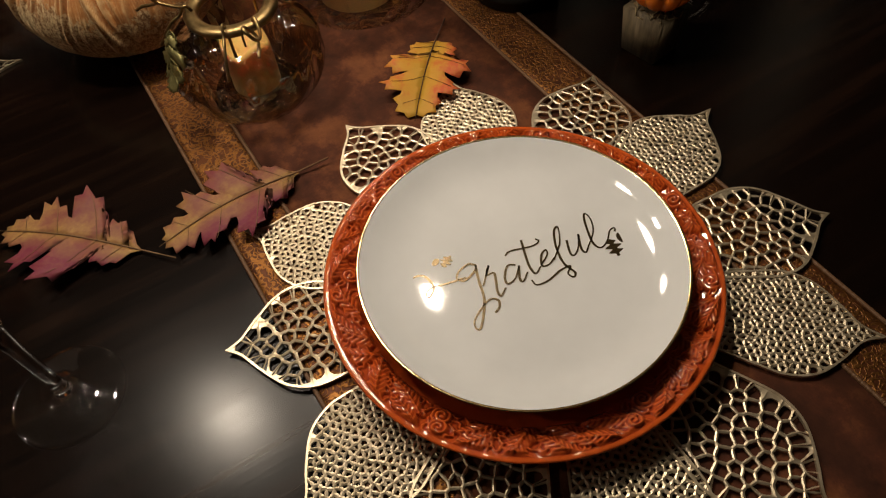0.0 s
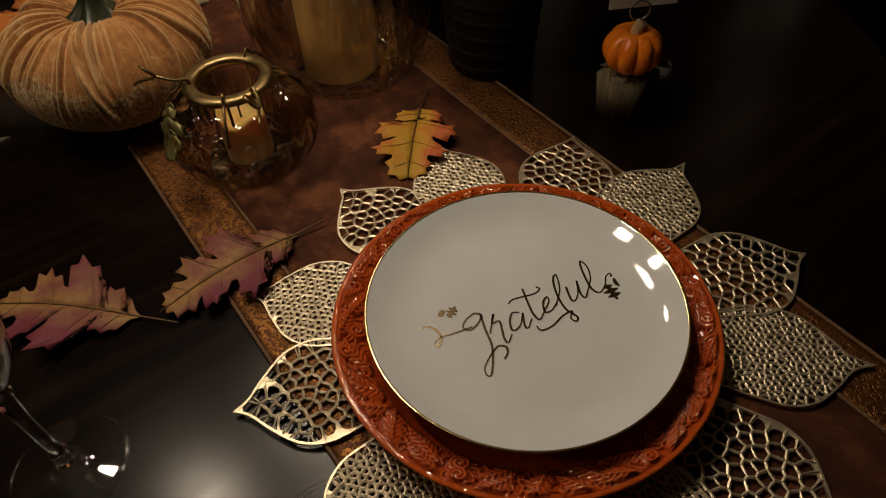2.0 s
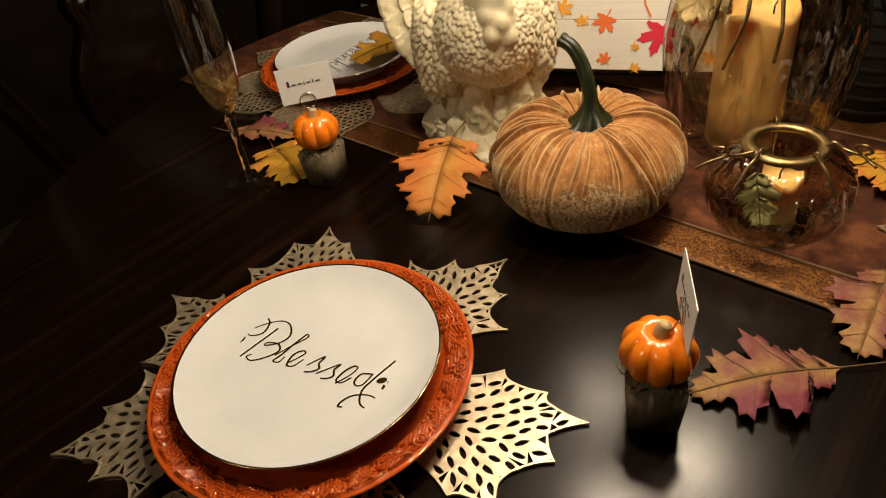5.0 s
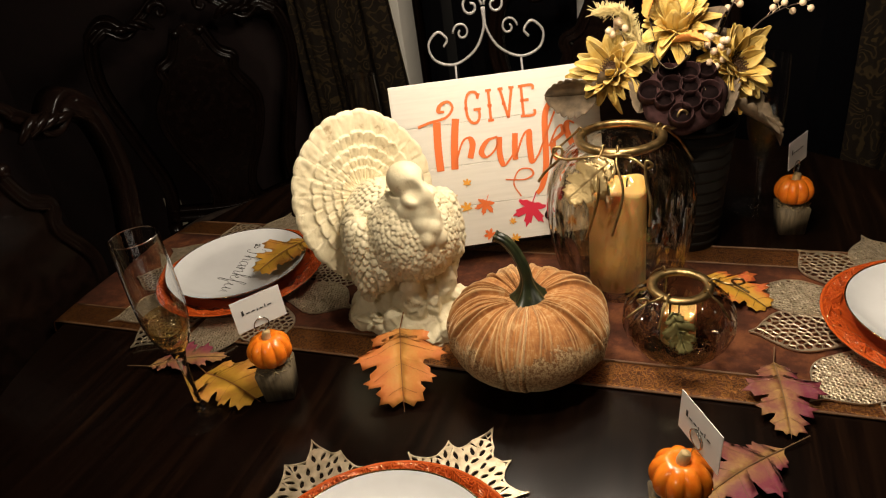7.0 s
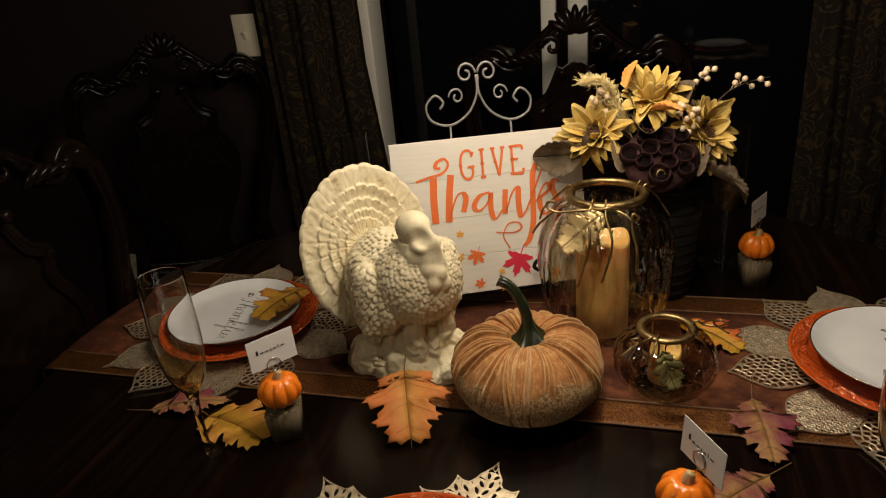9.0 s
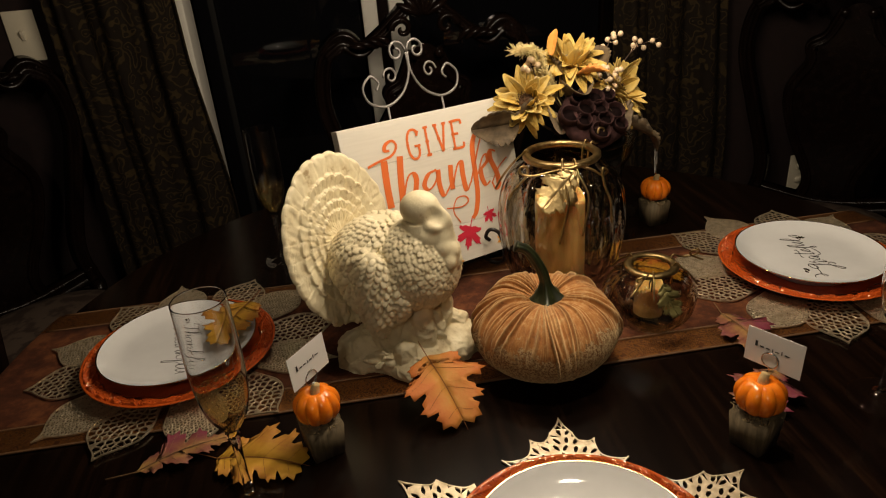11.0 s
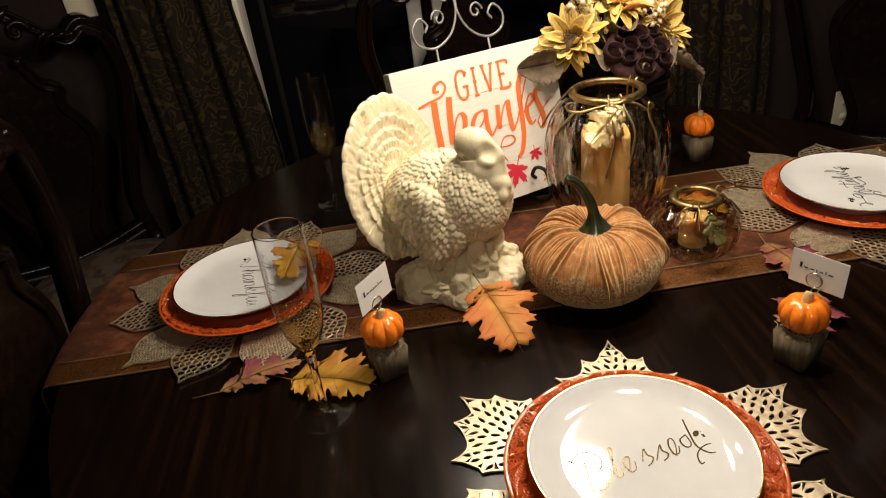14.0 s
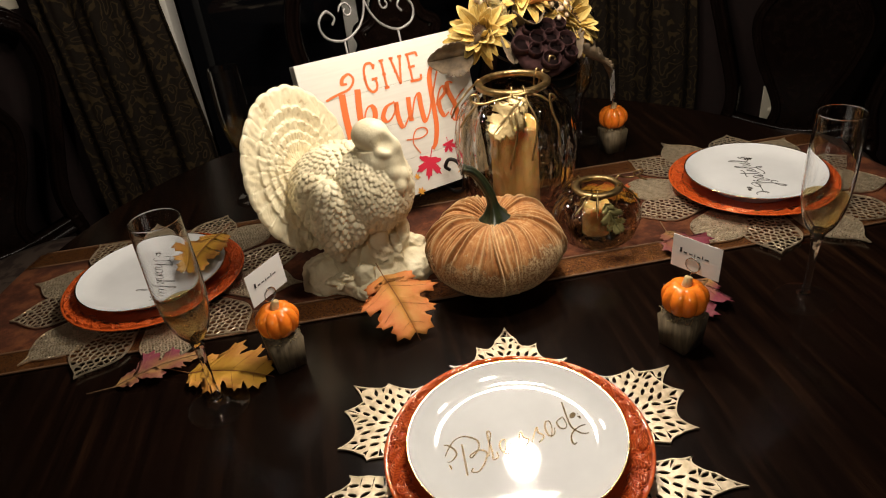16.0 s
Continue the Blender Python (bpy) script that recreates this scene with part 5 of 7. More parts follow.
def holder(at, block_turn, card_turn, card_lean, card_up, label, bars, aside=(0, 0)):
    h = thing("card_holder", label, "card holder", at, "pumpkin card holders")
    bm = bmesh.new()
    for v0 in bmesh.ops.create_cube(bm, size=1, matrix=pose(0, 0, 0.0215) @ Matrix.Diagonal((0.041, 0.041, 0.043, 1)))["verts"]:
        if v0.co.z < 0.02:
            v0.co.x *= 0.84
            v0.co.y *= 0.84
    bmesh.ops.bevel(bm, geom=list(bm.edges), offset=0.0012, segments=2, affect="EDGES")
    part("wood_block", bm, BLOCK_WOOD, h, "weathered grey wooden block", at=pose(0, 0, 0, 0, 0, block_turn))
    bm = bmesh.new()
    rnd = random.Random(round(block_turn))
    for k in range(90):
        a, r = rnd.uniform(0, 6.28), rnd.uniform(0.008, 0.024)
        p = Vector((r * math.cos(a), r * math.sin(a), 0.0425))
        tube(bm, [p, p + Vector((rnd.uniform(-.006, .006), rnd.uniform(-.006, .006), rnd.uniform(.001, .005)))], 0.0007, 4)
    part("moss", bm, MOSS, h, "tuft of dry moss", at=pose(0, 0, 0, 0, 0, block_turn))
    bm = bmesh.new()
    ribbed(bm, 0.0262, 0.041, 9, 0.17, 126, 22, 0.22)
    body = part("pumpkin", bm, ORANGE_SKIN, h, "small glossy orange pumpkin", at=pose(0, 0, 0.044))
    bm = bmesh.new()
    tube(bm, smooth_line([(0, 0, 0.029), (0.001, 0, 0.040), (0.003, 0.001, 0.0465)], 6), lambda u: 0.0062 - 0.0020 * u, 10)
    part("stalk", bm, STALK, body)
    bm = bmesh.new()
    ring = [Vector((0.0085 * math.cos(t), 0, 0.0085 * math.sin(t))) + Vector((0, 0.0016 * t / 6.28, 0.100)) for t in [-1.57 + 10.5 * k / 60 for k in range(61)]]
    tube(bm, [Vector((0, -0.006, 0.078)), Vector((0, -0.002, 0.088))] + ring, 0.0007, 6)
    part("wire_ring", bm, WIRE, h, at=pose(*aside, 0, 0, 0, card_turn))
    holder_card = new("place_card")
    holder_card.parent = h
    holder_card.matrix_basis = pose(*aside, 0.1010 + card_up, card_lean, 0, card_turn)
    bm = bmesh.new()
    box(bm, (0.058, 0.0006, 0.039), (0.002, 0.0012, 0.0195))
    part("card", bm, CARD, holder_card, smooth=False)
    for x0, x1, z, tall in bars:
        bm = bmesh.new()
        box(bm, (x1 - x0, 0.0003, tall), ((x0 + x1) / 2, 0.0006, z))
        part("ink_bar", bm, CARD_INK, holder_card, smooth=False)
    return h


BARS = ((-0.0175, -0.0150, 0.0225, 0.0060), (-0.0125, -0.0085, 0.0208, 0.0013), (-0.0062, -0.0022, 0.0208, 0.0013), (0.0002, 0.0012, 0.0206, 0.0034), (0.0034, 0.0072, 0.0206, 0.0013), (0.0094, 0.0104, 0.0216, 0.0040), (0.0128, 0.0175, 0.0208, 0.0013))
holder(pose(0.174, -0.313, TABLE + 0.0002), 28, -58, -3, -0.010, "orange pumpkin place card holder with an upright white card", BARS, (0.009, 0.007))
holder(pose(-0.281, -0.220, TABLE + 0.0002), 22, 53, -4, -0.002, "orange pumpkin place card holder with a tilted white card", BARS)
holder(pose(0.305, 0.243, TABLE + 0.0002), 10, 62, -4, 0.002, "orange pumpkin place card holder beside the bouquet", BARS)


# ---------------------------------------------------------------- velvet pumpkin
def velvet_pumpkin():
    p = thing("fabric_pumpkin", "stuffed peach velvet pumpkin with gathered folds and green stem", "pumpkin", pose(0.0015, -0.119, TABLE + 0.0022))
    bm = bmesh.new()
    rings, steps, rad, high = 84, 1040, 0.0905, 0.106
    rnd = random.Random(4)
    folds = [(6.283 * (k + rnd.uniform(-1.1, 1.1)) / 80, rnd.uniform(0.1, 1.0), rnd.uniform(0.013, 0.031), rnd.uniform(0.40, 0.9)) for k in range(80)]
    prof = []
    for i in range(rings + 1):
        t = math.pi * i / rings
        prof.append((rad * math.sin(t) ** 0.8 if 0 < i < rings else 0.0, 0.5 * high * (1 - math.cos(t))))
    def warp(x, y, z, a, r, i):
        if r == 0:
            return (0, 0, z - (0.022 if z > 0.05 else -0.003))
        t = i / rings
        # sharp narrow pleats that run out from the stem and fade at the belly, each with a groove beside it
        fold = 0.0
        for fa, fw, wd, reach in folds:
            d = (a - fa + 0.16 * math.sin(3.3 * t + fa * 5) + math.pi) % (2 * math.pi) - math.pi
            if abs(d) < 0.09:
                keep = max(0, min(1, (t - (1 - reach)) * 4))
                fold += fw * keep * (math.exp(-(d / wd) ** 2) - 0.55 * math.exp(-((d - 1.7 * wd) / wd) ** 2))
        top = max(0, min(1, (t - 0.4) * 2.2))
        soft = noise.noise(Vector((math.cos(a) * 9, math.sin(a) * 9, 2.5 * t)))
        crinkle = noise.noise(Vector((math.cos(a) * 48, math.sin(a) * 48, 7 * t))) + 0.7 * noise.noise(Vector((math.cos(a) * 90, math.sin(a) * 90, 24 * t)))
        lump = 0.014 * noise.noise(Vector((math.cos(a) * 1.5, math.sin(a) * 1.5, 2 * t)))
        k = 1 + lump + 0.009 * soft + 0.006 * crinkle + max(-1.4, min(1.2, fold)) * (0.0034 + 0.0040 * top) / rad
        dip = 0.021 * max(0, 1 - r / (0.62 * rad)) ** 1.4 if t > 0.5 else 0.0
        rise = (0.0042 * max(-1.2, min(1.2, fold)) + 0.0012 * soft) * top * (1 if r > 0.02 else 0.3)
        return (x * k, y * k, max(0, z) - dip + rise)
    lathe(bm, prof, steps, warp)
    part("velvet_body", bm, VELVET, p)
    bm = bmesh.new()
    line = smooth_line([(0.004, 0.002, 0.086), (0.003, 0.003, 0.102), (0.000, 0.005, 0.124), (-0.009, 0.009, 0.144), (-0.020, 0.010, 0.159), (-0.0325, 0.0105, 0.1650)], 8)
    n = len(line)
    rows = []
    for i, c in enumerate(line):
        u = i / (n - 1)
        d = (line[min(n - 1, i + 1)] - line[max(0, i - 1)]).normalized()
        s = d.cross(Vector((0, 1, 0))).normalized()
        q = s.cross(d)
        r = 0.0070 + 0.0235 * max(0, 1 - u * 3.0) ** 1.5 - 0.0012 * u + 0.0010 * (u > 0.95)
        row = []
        for k in range(50):
            b = 2 * math.pi * k / 50
            rr = r * (1 + 0.28 * max(0.28, 1 - u * 2) * math.cos(5 * b + 2.2 * u) + 0.03 * math.cos(10 * b))
            row.append(bm.verts.new(c + (s * math.cos(b) + q * math.sin(b)) * rr))
        rows.append(row)
    for a, b in zip(rows, rows[1:]):
        for k in range(50):
            bm.faces.new((a[k], a[(k + 1) % 50], b[(k + 1) % 50], b[k]))
    bm.faces.new(rows[-1])
    part("stem", bm, STEM_GREEN, p, "curved dried green stem")


velvet_pumpkin()

# ---------------------------------------------------------------- turkey statue


def turkey():
    """A cast plaster turkey with a spread tail, facing +x, on a mound of gourds."""
    rnd = random.Random(12)
    bm = bmesh.new()
    # body, breast, thighs
    blob(bm, (-0.012, 0, 0.124), (0.078, 0.064, 0.068), Matrix.Rotation(0.25, 3, "Y"), 80, 50)
    blob(bm, (0.040, 0, 0.140), (0.052, 0.054, 0.060), None, 80, 50)
    for s in (-1, 1):
        blob(bm, (0.000, s * 0.045, 0.122), (0.058, 0.022, 0.048), Matrix.Rotation(0.45, 3, "Y"), 64, 40)
        blob(bm, (0.006, s * 0.030, 0.068), (0.026, 0.024, 0.046), None, 48, 36)
        tube(bm, [Vector((0.008, s * 0.026, 0.06)), Vector((0.012, s * 0.024, 0.01))], 0.017, 12)
    blob(bm, (-0.020, 0, 0.06), (0.036, 0.038, 0.055), None, 56, 40)
    blob(bm, (0.018, 0, 0.055), (0.040, 0.042, 0.060), None, 56, 40)
    # folds of the skirt down to the mound
    for x, y, z, rx, ry, rz in ((0.010, 0.040, 0.058, 0.030, 0.022, 0.062), (0.008, -0.034, 0.056, 0.026, 0.020, 0.060), (0.046, 0.024, 0.048, 0.022, 0.018, 0.056), (0.046, -0.018, 0.050, 0.020, 0.017, 0.052), (-0.018, 0.006, 0.05, 0.036, 0.040, 0.06), (0.052, 0.004, 0.036, 0.016, 0.015, 0.040)):
        blob(bm, (x, y, z), (rx, ry, rz), Matrix.Rotation(0.12, 3, "Y"), 56, 40)
    # breast and shoulder scales in rows
    def scale_at(c, semi, th, ph, size, lift=0.0, turn=Matrix.Identity(3)):
        d = Vector((math.cos(ph) * math.cos(th), math.cos(ph) * math.sin(th), math.sin(ph)))
        p = Vector(c) + turn @ Vector((d.x * semi[0], d.y * semi[1], d.z * semi[2]))
        n = (turn @ Vector((d.x / semi[0], d.y / semi[1], d.z / semi[2]))).normalized()
        down = (Vector((-0.35, 0, -1)) - n * n.dot(Vector((-0.35, 0, -1)))).normalized()
        side = n.cross(down)
        tip = (down + n * 0.42).normalized()
        m = Matrix((tip, side, tip.cross(side))).transposed()
        blob(bm, p + n * lift, (size * 1.15, size * 0.8, size * 0.42), m, 8, 6)
    for j in range(24):
        ph = -0.75 + j * 0.0875
        n = max(6, int(33 * math.cos(ph)))
        for i in range(n):
            th = -1.9 + 3.8 * (i + (0.5 if j % 2 else 0) + rnd.uniform(-0.2, 0.2)) / n
            scale_at((0.038, 0, 0.140), (0.053, 0.056, 0.062), th, ph + rnd.uniform(-0.03, 0.03), 0.0046 * rnd.uniform(0.8, 1.2))
    for j in range(15):
        ph = -0.05 + j * 0.10
        n = max(6, int(44 * math.cos(ph)))
        for i in range(n):
            scale_at((-0.012, 0, 0.124), (0.079, 0.066, 0.070), -2.7 + 5.4 * (i + (0.5 if j % 2 else 0)) / n, ph, 0.0054 * rnd.uniform(0.8, 1.25))
    # feathered flanks
    for s in (-1, 1):
        for j in range(13):
            ph = -1.15 + j * 0.19
            n = max(4, int(15 * math.cos(ph)))
            for i in range(n):
                th = s * math.pi * (i + (0.5 if j % 2 else 0) + rnd.uniform(-0.15, 0.15)) / n
                scale_at((0.000, s * 0.045, 0.122), (0.058, 0.022, 0.048), th, ph, 0.0066 * rnd.uniform(0.8, 1.25), 0.0006, Matrix.Rotation(0.45, 3, "Y"))
    # hanging wings: a long drop covered in small scales
    for s in (-1, 1):
        c, semi = (0.014, s * 0.058, 0.118), (0.026, 0.019, 0.056)
        blob(bm, c, semi, None, 48, 40)
        for j in range(17):
            ph = -1.35 + j * 0.15
            n = max(4, int(16 * math.cos(ph)))
            for i in range(n):
                scale_at(c, semi, 6.283 * (i + (0.5 if j % 2 else 0)) / n, ph, 0.0060 * rnd.uniform(0.8, 1.2), 0.0012)
    # tail: a leaning oval disc, its face cut into overlapping rings of feathers
    lean = Matrix.Rotation(-0.20, 3, "Y")
    hub = Vector((-0.078, -0.008, 0.152))
    bands = ((0.088, 25, 0.0), (0.070, 25, 0.5), (0.055, 23, 0.0), (0.042, 21, 0.5))

    def tail_face(a, r, edge):
        f = a / (2 * math.pi) * 27 + 0.5 + 0.10 * noise.noise(Vector((math.cos(a) * 6, math.sin(a) * 6, r * 40)))
        x = abs(2 * (f - math.floor(f)) - 1)
        slope = f - math.floor(f)
        # each feather lies a little over the next, with a few slanting cuts
        up = 0.0005 * slope - 0.0008 * math.exp(-((1 - x) / 0.05) ** 2) + 0.0013 * noise.noise(Vector((math.cos(a) * 14, math.sin(a) * 14, r * 90)))
        cut = noise.noise(Vector((math.floor(f) * 5.3, r * 260 + 3 * slope, 1)))
        up -= 0.0016 * max(0, cut - 0.15)
        for tip, count, off in bands:
            g = a / (2 * math.pi) * count + off + 0.12 * noise.noise(Vector((math.cos(a) * 8, math.sin(a) * 8, tip * 90)))
            x = abs(2 * (g - math.floor(g)) - 1)
            end = tip * (1 - 0.055 * (1 - math.sqrt(max(0, 1 - x * x))) + 0.03 * noise.noise(Vector((math.floor(g) * 3.1, tip * 200, 0))))
            k = max(0.0, min(1.0, (end - r) / 0.0016))
            up += k * (0.0046 - 0.0038 * max(0, min(1, (end - r) / 0.015)))
            if 0 < end - r < 0.017:
                up -= 0.0012 * math.exp(-((1 - x) / 0.14) ** 2)
        return up - 0.004 * max(0, 1 - (edge - r) / 0.006) ** 2

    steps, radial = 420, 74
    front, back = [], []
    for k in range(steps):
        a = 2 * math.pi * k / steps
        f = a / (2 * math.pi) * 27 + 0.5
        x = abs(2 * (f - math.floor(f)) - 1)
        edge = 0.1165 * (1 - 0.022 * x ** 3 + 0.025 * noise.noise(Vector((math.cos(a) * 2.2, math.sin(a) * 2.2, 3))))
        col, rear = [], []
        for i in range(radial + 1):
            r = edge * (0.03 + 0.97 * i / radial)
            y, z = 0.86 * r * math.sin(a), r * math.cos(a)
            dish = 0.006 * (r / edge) ** 2
            col.append(bm.verts.new(hub + lean @ Vector((tail_face(a, r, edge) + dish, y, z))))
            rear.append(bm.verts.new(hub + lean @ Vector((-0.010 + dish + 0.006 * max(0, (r - edge + 0.012) / 0.012) ** 2, y, z))))
        front.append(col)
        back.append(rear)
    for k in range(steps):
        j = (k + 1) % steps
        for i in range(radial):
            bm.faces.new((front[k][i], front[j][i], front[j][i + 1], front[k][i + 1]))
            bm.faces.new((back[k][i], back[k][i + 1], back[j][i + 1], back[j][i]))
        bm.faces.new((front[k][-1], front[j][-1], back[j][-1], back[k][-1]))
        bm.faces.new((front[j][0], front[k][0], back[k][0], back[j][0]))
    # neck and smooth domed head turned to one side: hooded hollow eyes, lumpy snood and wattle that run together
    neck = smooth_line([(0.044, 0, 0.160), (0.052, -0.002, 0.185), (0.052, -0.004, 0.205)], 6)
    tube(bm, neck, lambda u: 0.036 - 0.014 * u, 40)
    face = Matrix.Translation((0.053, -0.004, 0.2175)) @ Matrix.Rotation(0.25, 4, "Z") @ Matrix.Diagonal((1.15, 1.0, 1.0, 1.0))
    lumps = [((0.000, 0.0, 0.000), (0.0215, 0.0208, 0.0215)), ((0.013, 0.0, -0.013), (0.0185, 0.0165, 0.0200)), ((0.025, 0.001, -0.014), (0.0060, 0.0050, 0.0100)), ((0.028, 0.004, -0.029), (0.0048, 0.0046, 0.0110))]
    lumps += [((0.0165, q * 0.0145, -0.0165), (0.0090, 0.0068, 0.0075)) for q in (-1, 1)]
    for x, y, z, r in ((0.018, -0.004, -0.032, 0.0135), (0.025, 0.007, -0.040, 0.0095), (0.023, -0.010, -0.046, 0.0100), (0.030, 0.000, -0.053, 0.0098), (0.023, 0.013, -0.054, 0.0088), (0.029, -0.010, -0.064, 0.0092), (0.031, 0.006, -0.068, 0.0095), (0.026, -0.002, -0.080, 0.0095), (0.008, 0.013, -0.030, 0.0120), (0.008, -0.014, -0.032, 0.0120), (0.012, 0.000, -0.055, 0.0190), (0.027, 0.012, -0.074, 0.0075)):
        lumps.append(((x, y, z), (r * 0.95, r, r * 1.15)))
    hollows = [((0.0225, q * 0.0140, -0.0035), 0.0078) for q in (-1, 1)]

    def field(p):
        total = 0.0
        for c, semi in lumps:
            e = math.sqrt(sum(((a - b) / h) ** 2 for a, b, h in zip(p, c, semi)))
            total += math.exp(-(e - 1) * min(semi) / 0.0022)
        d = -0.0022 * math.log(total + 1e-30)
        for c, r in hollows:
            away = r - math.sqrt(sum((a - b) ** 2 for a, b in zip(p, c)))
            d = 0.0036 * math.log(math.exp(min(40, d / 0.0036)) + math.exp(max(-40, away / 0.0036)))
        return d
    heart = (0.010, 0.0, -0.030)
    around, down = 96, 84
    shell = []
    for i in range(down + 1):
        ph = math.pi * i / down
        row = []
        for k in range(around):
            th = 2 * math.pi * k / around
            d = (math.sin(ph) * math.cos(th), math.sin(ph) * math.sin(th), math.cos(ph))
            r = 0.075
            for _ in range(26):
                r -= 0.85 * field([a + r * b for a, b in zip(heart, d)])
            r = max(0.005, min(0.075, r))
            row.append(bm.verts.new(face @ Vector([a + r * b for a, b in zip(heart, d)])))
        shell.append(row)
    for a, b in zip(shell, shell[1:]):
        for k in range(around):
            bm.faces.new((a[k], b[k], b[(k + 1) % around], a[(k + 1) % around]))
    # mound with gourds and leaves
    for x, y, z, r in ((0.0, 0.0, 0.006, 0.062), (0.045, -0.02, 0.005, 0.042), (0.050, 0.030, 0.008, 0.045), (-0.03, -0.035, 0.006, 0.042), (-0.03, 0.035, 0.006, 0.042)):
        blob(bm, (x, y, z), (r * 1.06, r * 1.06, 0.034), None, 72, 40)
    for x, y, z, r in ((0.038, -0.044, 0.022, 0.015), (0.058, -0.012, 0.010, 0.010), (0.056, 0.040, 0.030, 0.017), (0.030, 0.0, 0.036, 0.013), (0.020, -0.056, 0.014, 0.010), (0.046, 0.010, 0.026, 0.012)):
        blob(bm, (x, y, z + 0.006), (r * 1.15, r * 1.05, r * 1.2), Matrix.Rotation(rnd.uniform(0, 3), 3, "Z"), 30, 22)
    for i in range(60):
        a = rnd.uniform(-2.2, 2.2)
        r = rnd.uniform(0.035, 0.085)
        if -1.25 < a < 0.05 and r > 0.045:
            continue
        blob(bm, (0.01 + r * math.cos(a), r * 0.8 * math.sin(a), rnd.uniform(0.012, 0.032)), (0.015, 0.0065, 0.0055), Matrix.Rotation(rnd.uniform(0, 3), 3, "Z") @ Matrix.Rotation(rnd.uniform(-.5, .5), 3, "Y"), 10, 6)
    for v0 in bm.verts:
        if v0.co.z < 0.095 and v0.co.x > -0.07:
            k = min(1, (0.095 - v0.co.z) / 0.03)
            big, fine = v0.co * 52, v0.co * 150
            v0.co += Vector((noise.noise(big), noise.noise(big + Vector((9, 0, 0))), noise.noise(big + Vector((0, 9, 0))))) * 0.0058 * k
            v0.co += Vector((noise.noise(fine), noise.noise(fine + Vector((9, 0, 0))), noise.noise(fine + Vector((0, 9, 0))))) * 0.0022 * k
        v0.co.z = max(0.0, v0.co.z)
    ob = part("turkey_statue", bm, PLASTER)
    rm = ob.modifiers.new("cast", "REMESH")
    rm.mode, rm.voxel_size, rm.use_smooth_shade = "VOXEL", 0.0008, True
    ob.matrix_basis = pose(-0.176, -0.044, TABLE + 0.0022, 0, 0, -41)
    tagged(ob, "ivory plaster turkey statue with spread tail on a mound", "statue")


turkey()

# ---------------------------------------------------------------- sign on its easel
SX, SU, SB = Vector((0.9130, 0.4074, -0.0197)), Vector((-0.0809, 0.2281, 0.9703)), Vector((-0.3998, 0.8843, -0.2413))
SIGN_W, SIGN_H = 0.285, 0.232
corner = Vector((-0.2294, 0.1015, 1.0203)) - SU * SIGN_H * 1.022
sign_m = Matrix.Translation(corner) @ Matrix((SX, SB, SU)).transposed().to_4x4() @ Matrix.Scale(1.022, 4)
sign = thing("wooden_sign", "square white plank sign printed with orange thanksgiving words", "sign", sign_m)
for i in range(4):
    bm = bmesh.new()
    h = SIGN_H / 4
    box(bm, (SIGN_W, 0.020, h - 0.0003), (SIGN_W / 2, 0.010, h * (i + 0.5)), bevel=0.0009)
    part("plank", bm, SIGN_WHITE, sign, smooth=False)
bm = bmesh.new()
box(bm, (SIGN_W - 0.006, 0.017, SIGN_H - 0.006), (SIGN_W / 2, 0.0105, SIGN_H / 2))
part("gap_fill", bm, PAINT_LINE, sign, smooth=False)



def capital(name, x, *strokes):
    """A slim printed capital with small foot serifs; strokes in millimetres from its lower left corner."""
    bm = bmesh.new()
    for st in strokes:
        pen(bm, [(x + 0.001 * px, SIGN_H - 0.062 + 0.001 * py) for px, py in st], 0.0036, 0.0036, 0, 0.0004)
    part(name, bm, PAINT_ORANGE, sign, "", False, pose(0, -0.0005, 0, 90))


capital("letter_g", 0.099, ((20, 36), (17, 42), (9, 42), (4, 34), (3, 22), (4, 10), (9, 2), (16, 2), (20, 9), (20, 18)), ((13, 19), (23, 19)), ((19, 33), (22, 40)), ((0.5, 22), (5, 22)))
capital("letter_i", 0.130, ((4, 2), (4, 42)), ((0, 2), (8, 2)), ((0, 42), (8, 42)), ((1, 22), (7, 22)))
capital("letter_v", 0.147, ((3, 42), (11, 2)), ((11, 2), (19, 42)), ((0, 42), (7, 42)), ((15, 42), (22, 42)), ((4, 22), (9, 22)))
capital("letter_e", 0.175, ((4, 2), (4, 42)), ((0, 2), (18, 2), (20, 9)), ((0, 42), (18, 42), (20, 36)), ((1, 23), (13, 23)))


def brush(bm, thin, thick, *mm):
    """A brush stroke; places in millimetres right of the sign's left edge and below its top."""
    pen(bm, [(0.001 * x, SIGN_H + 0.001 * y) for x, y in mm], thin, thick, 0, 0.0004)


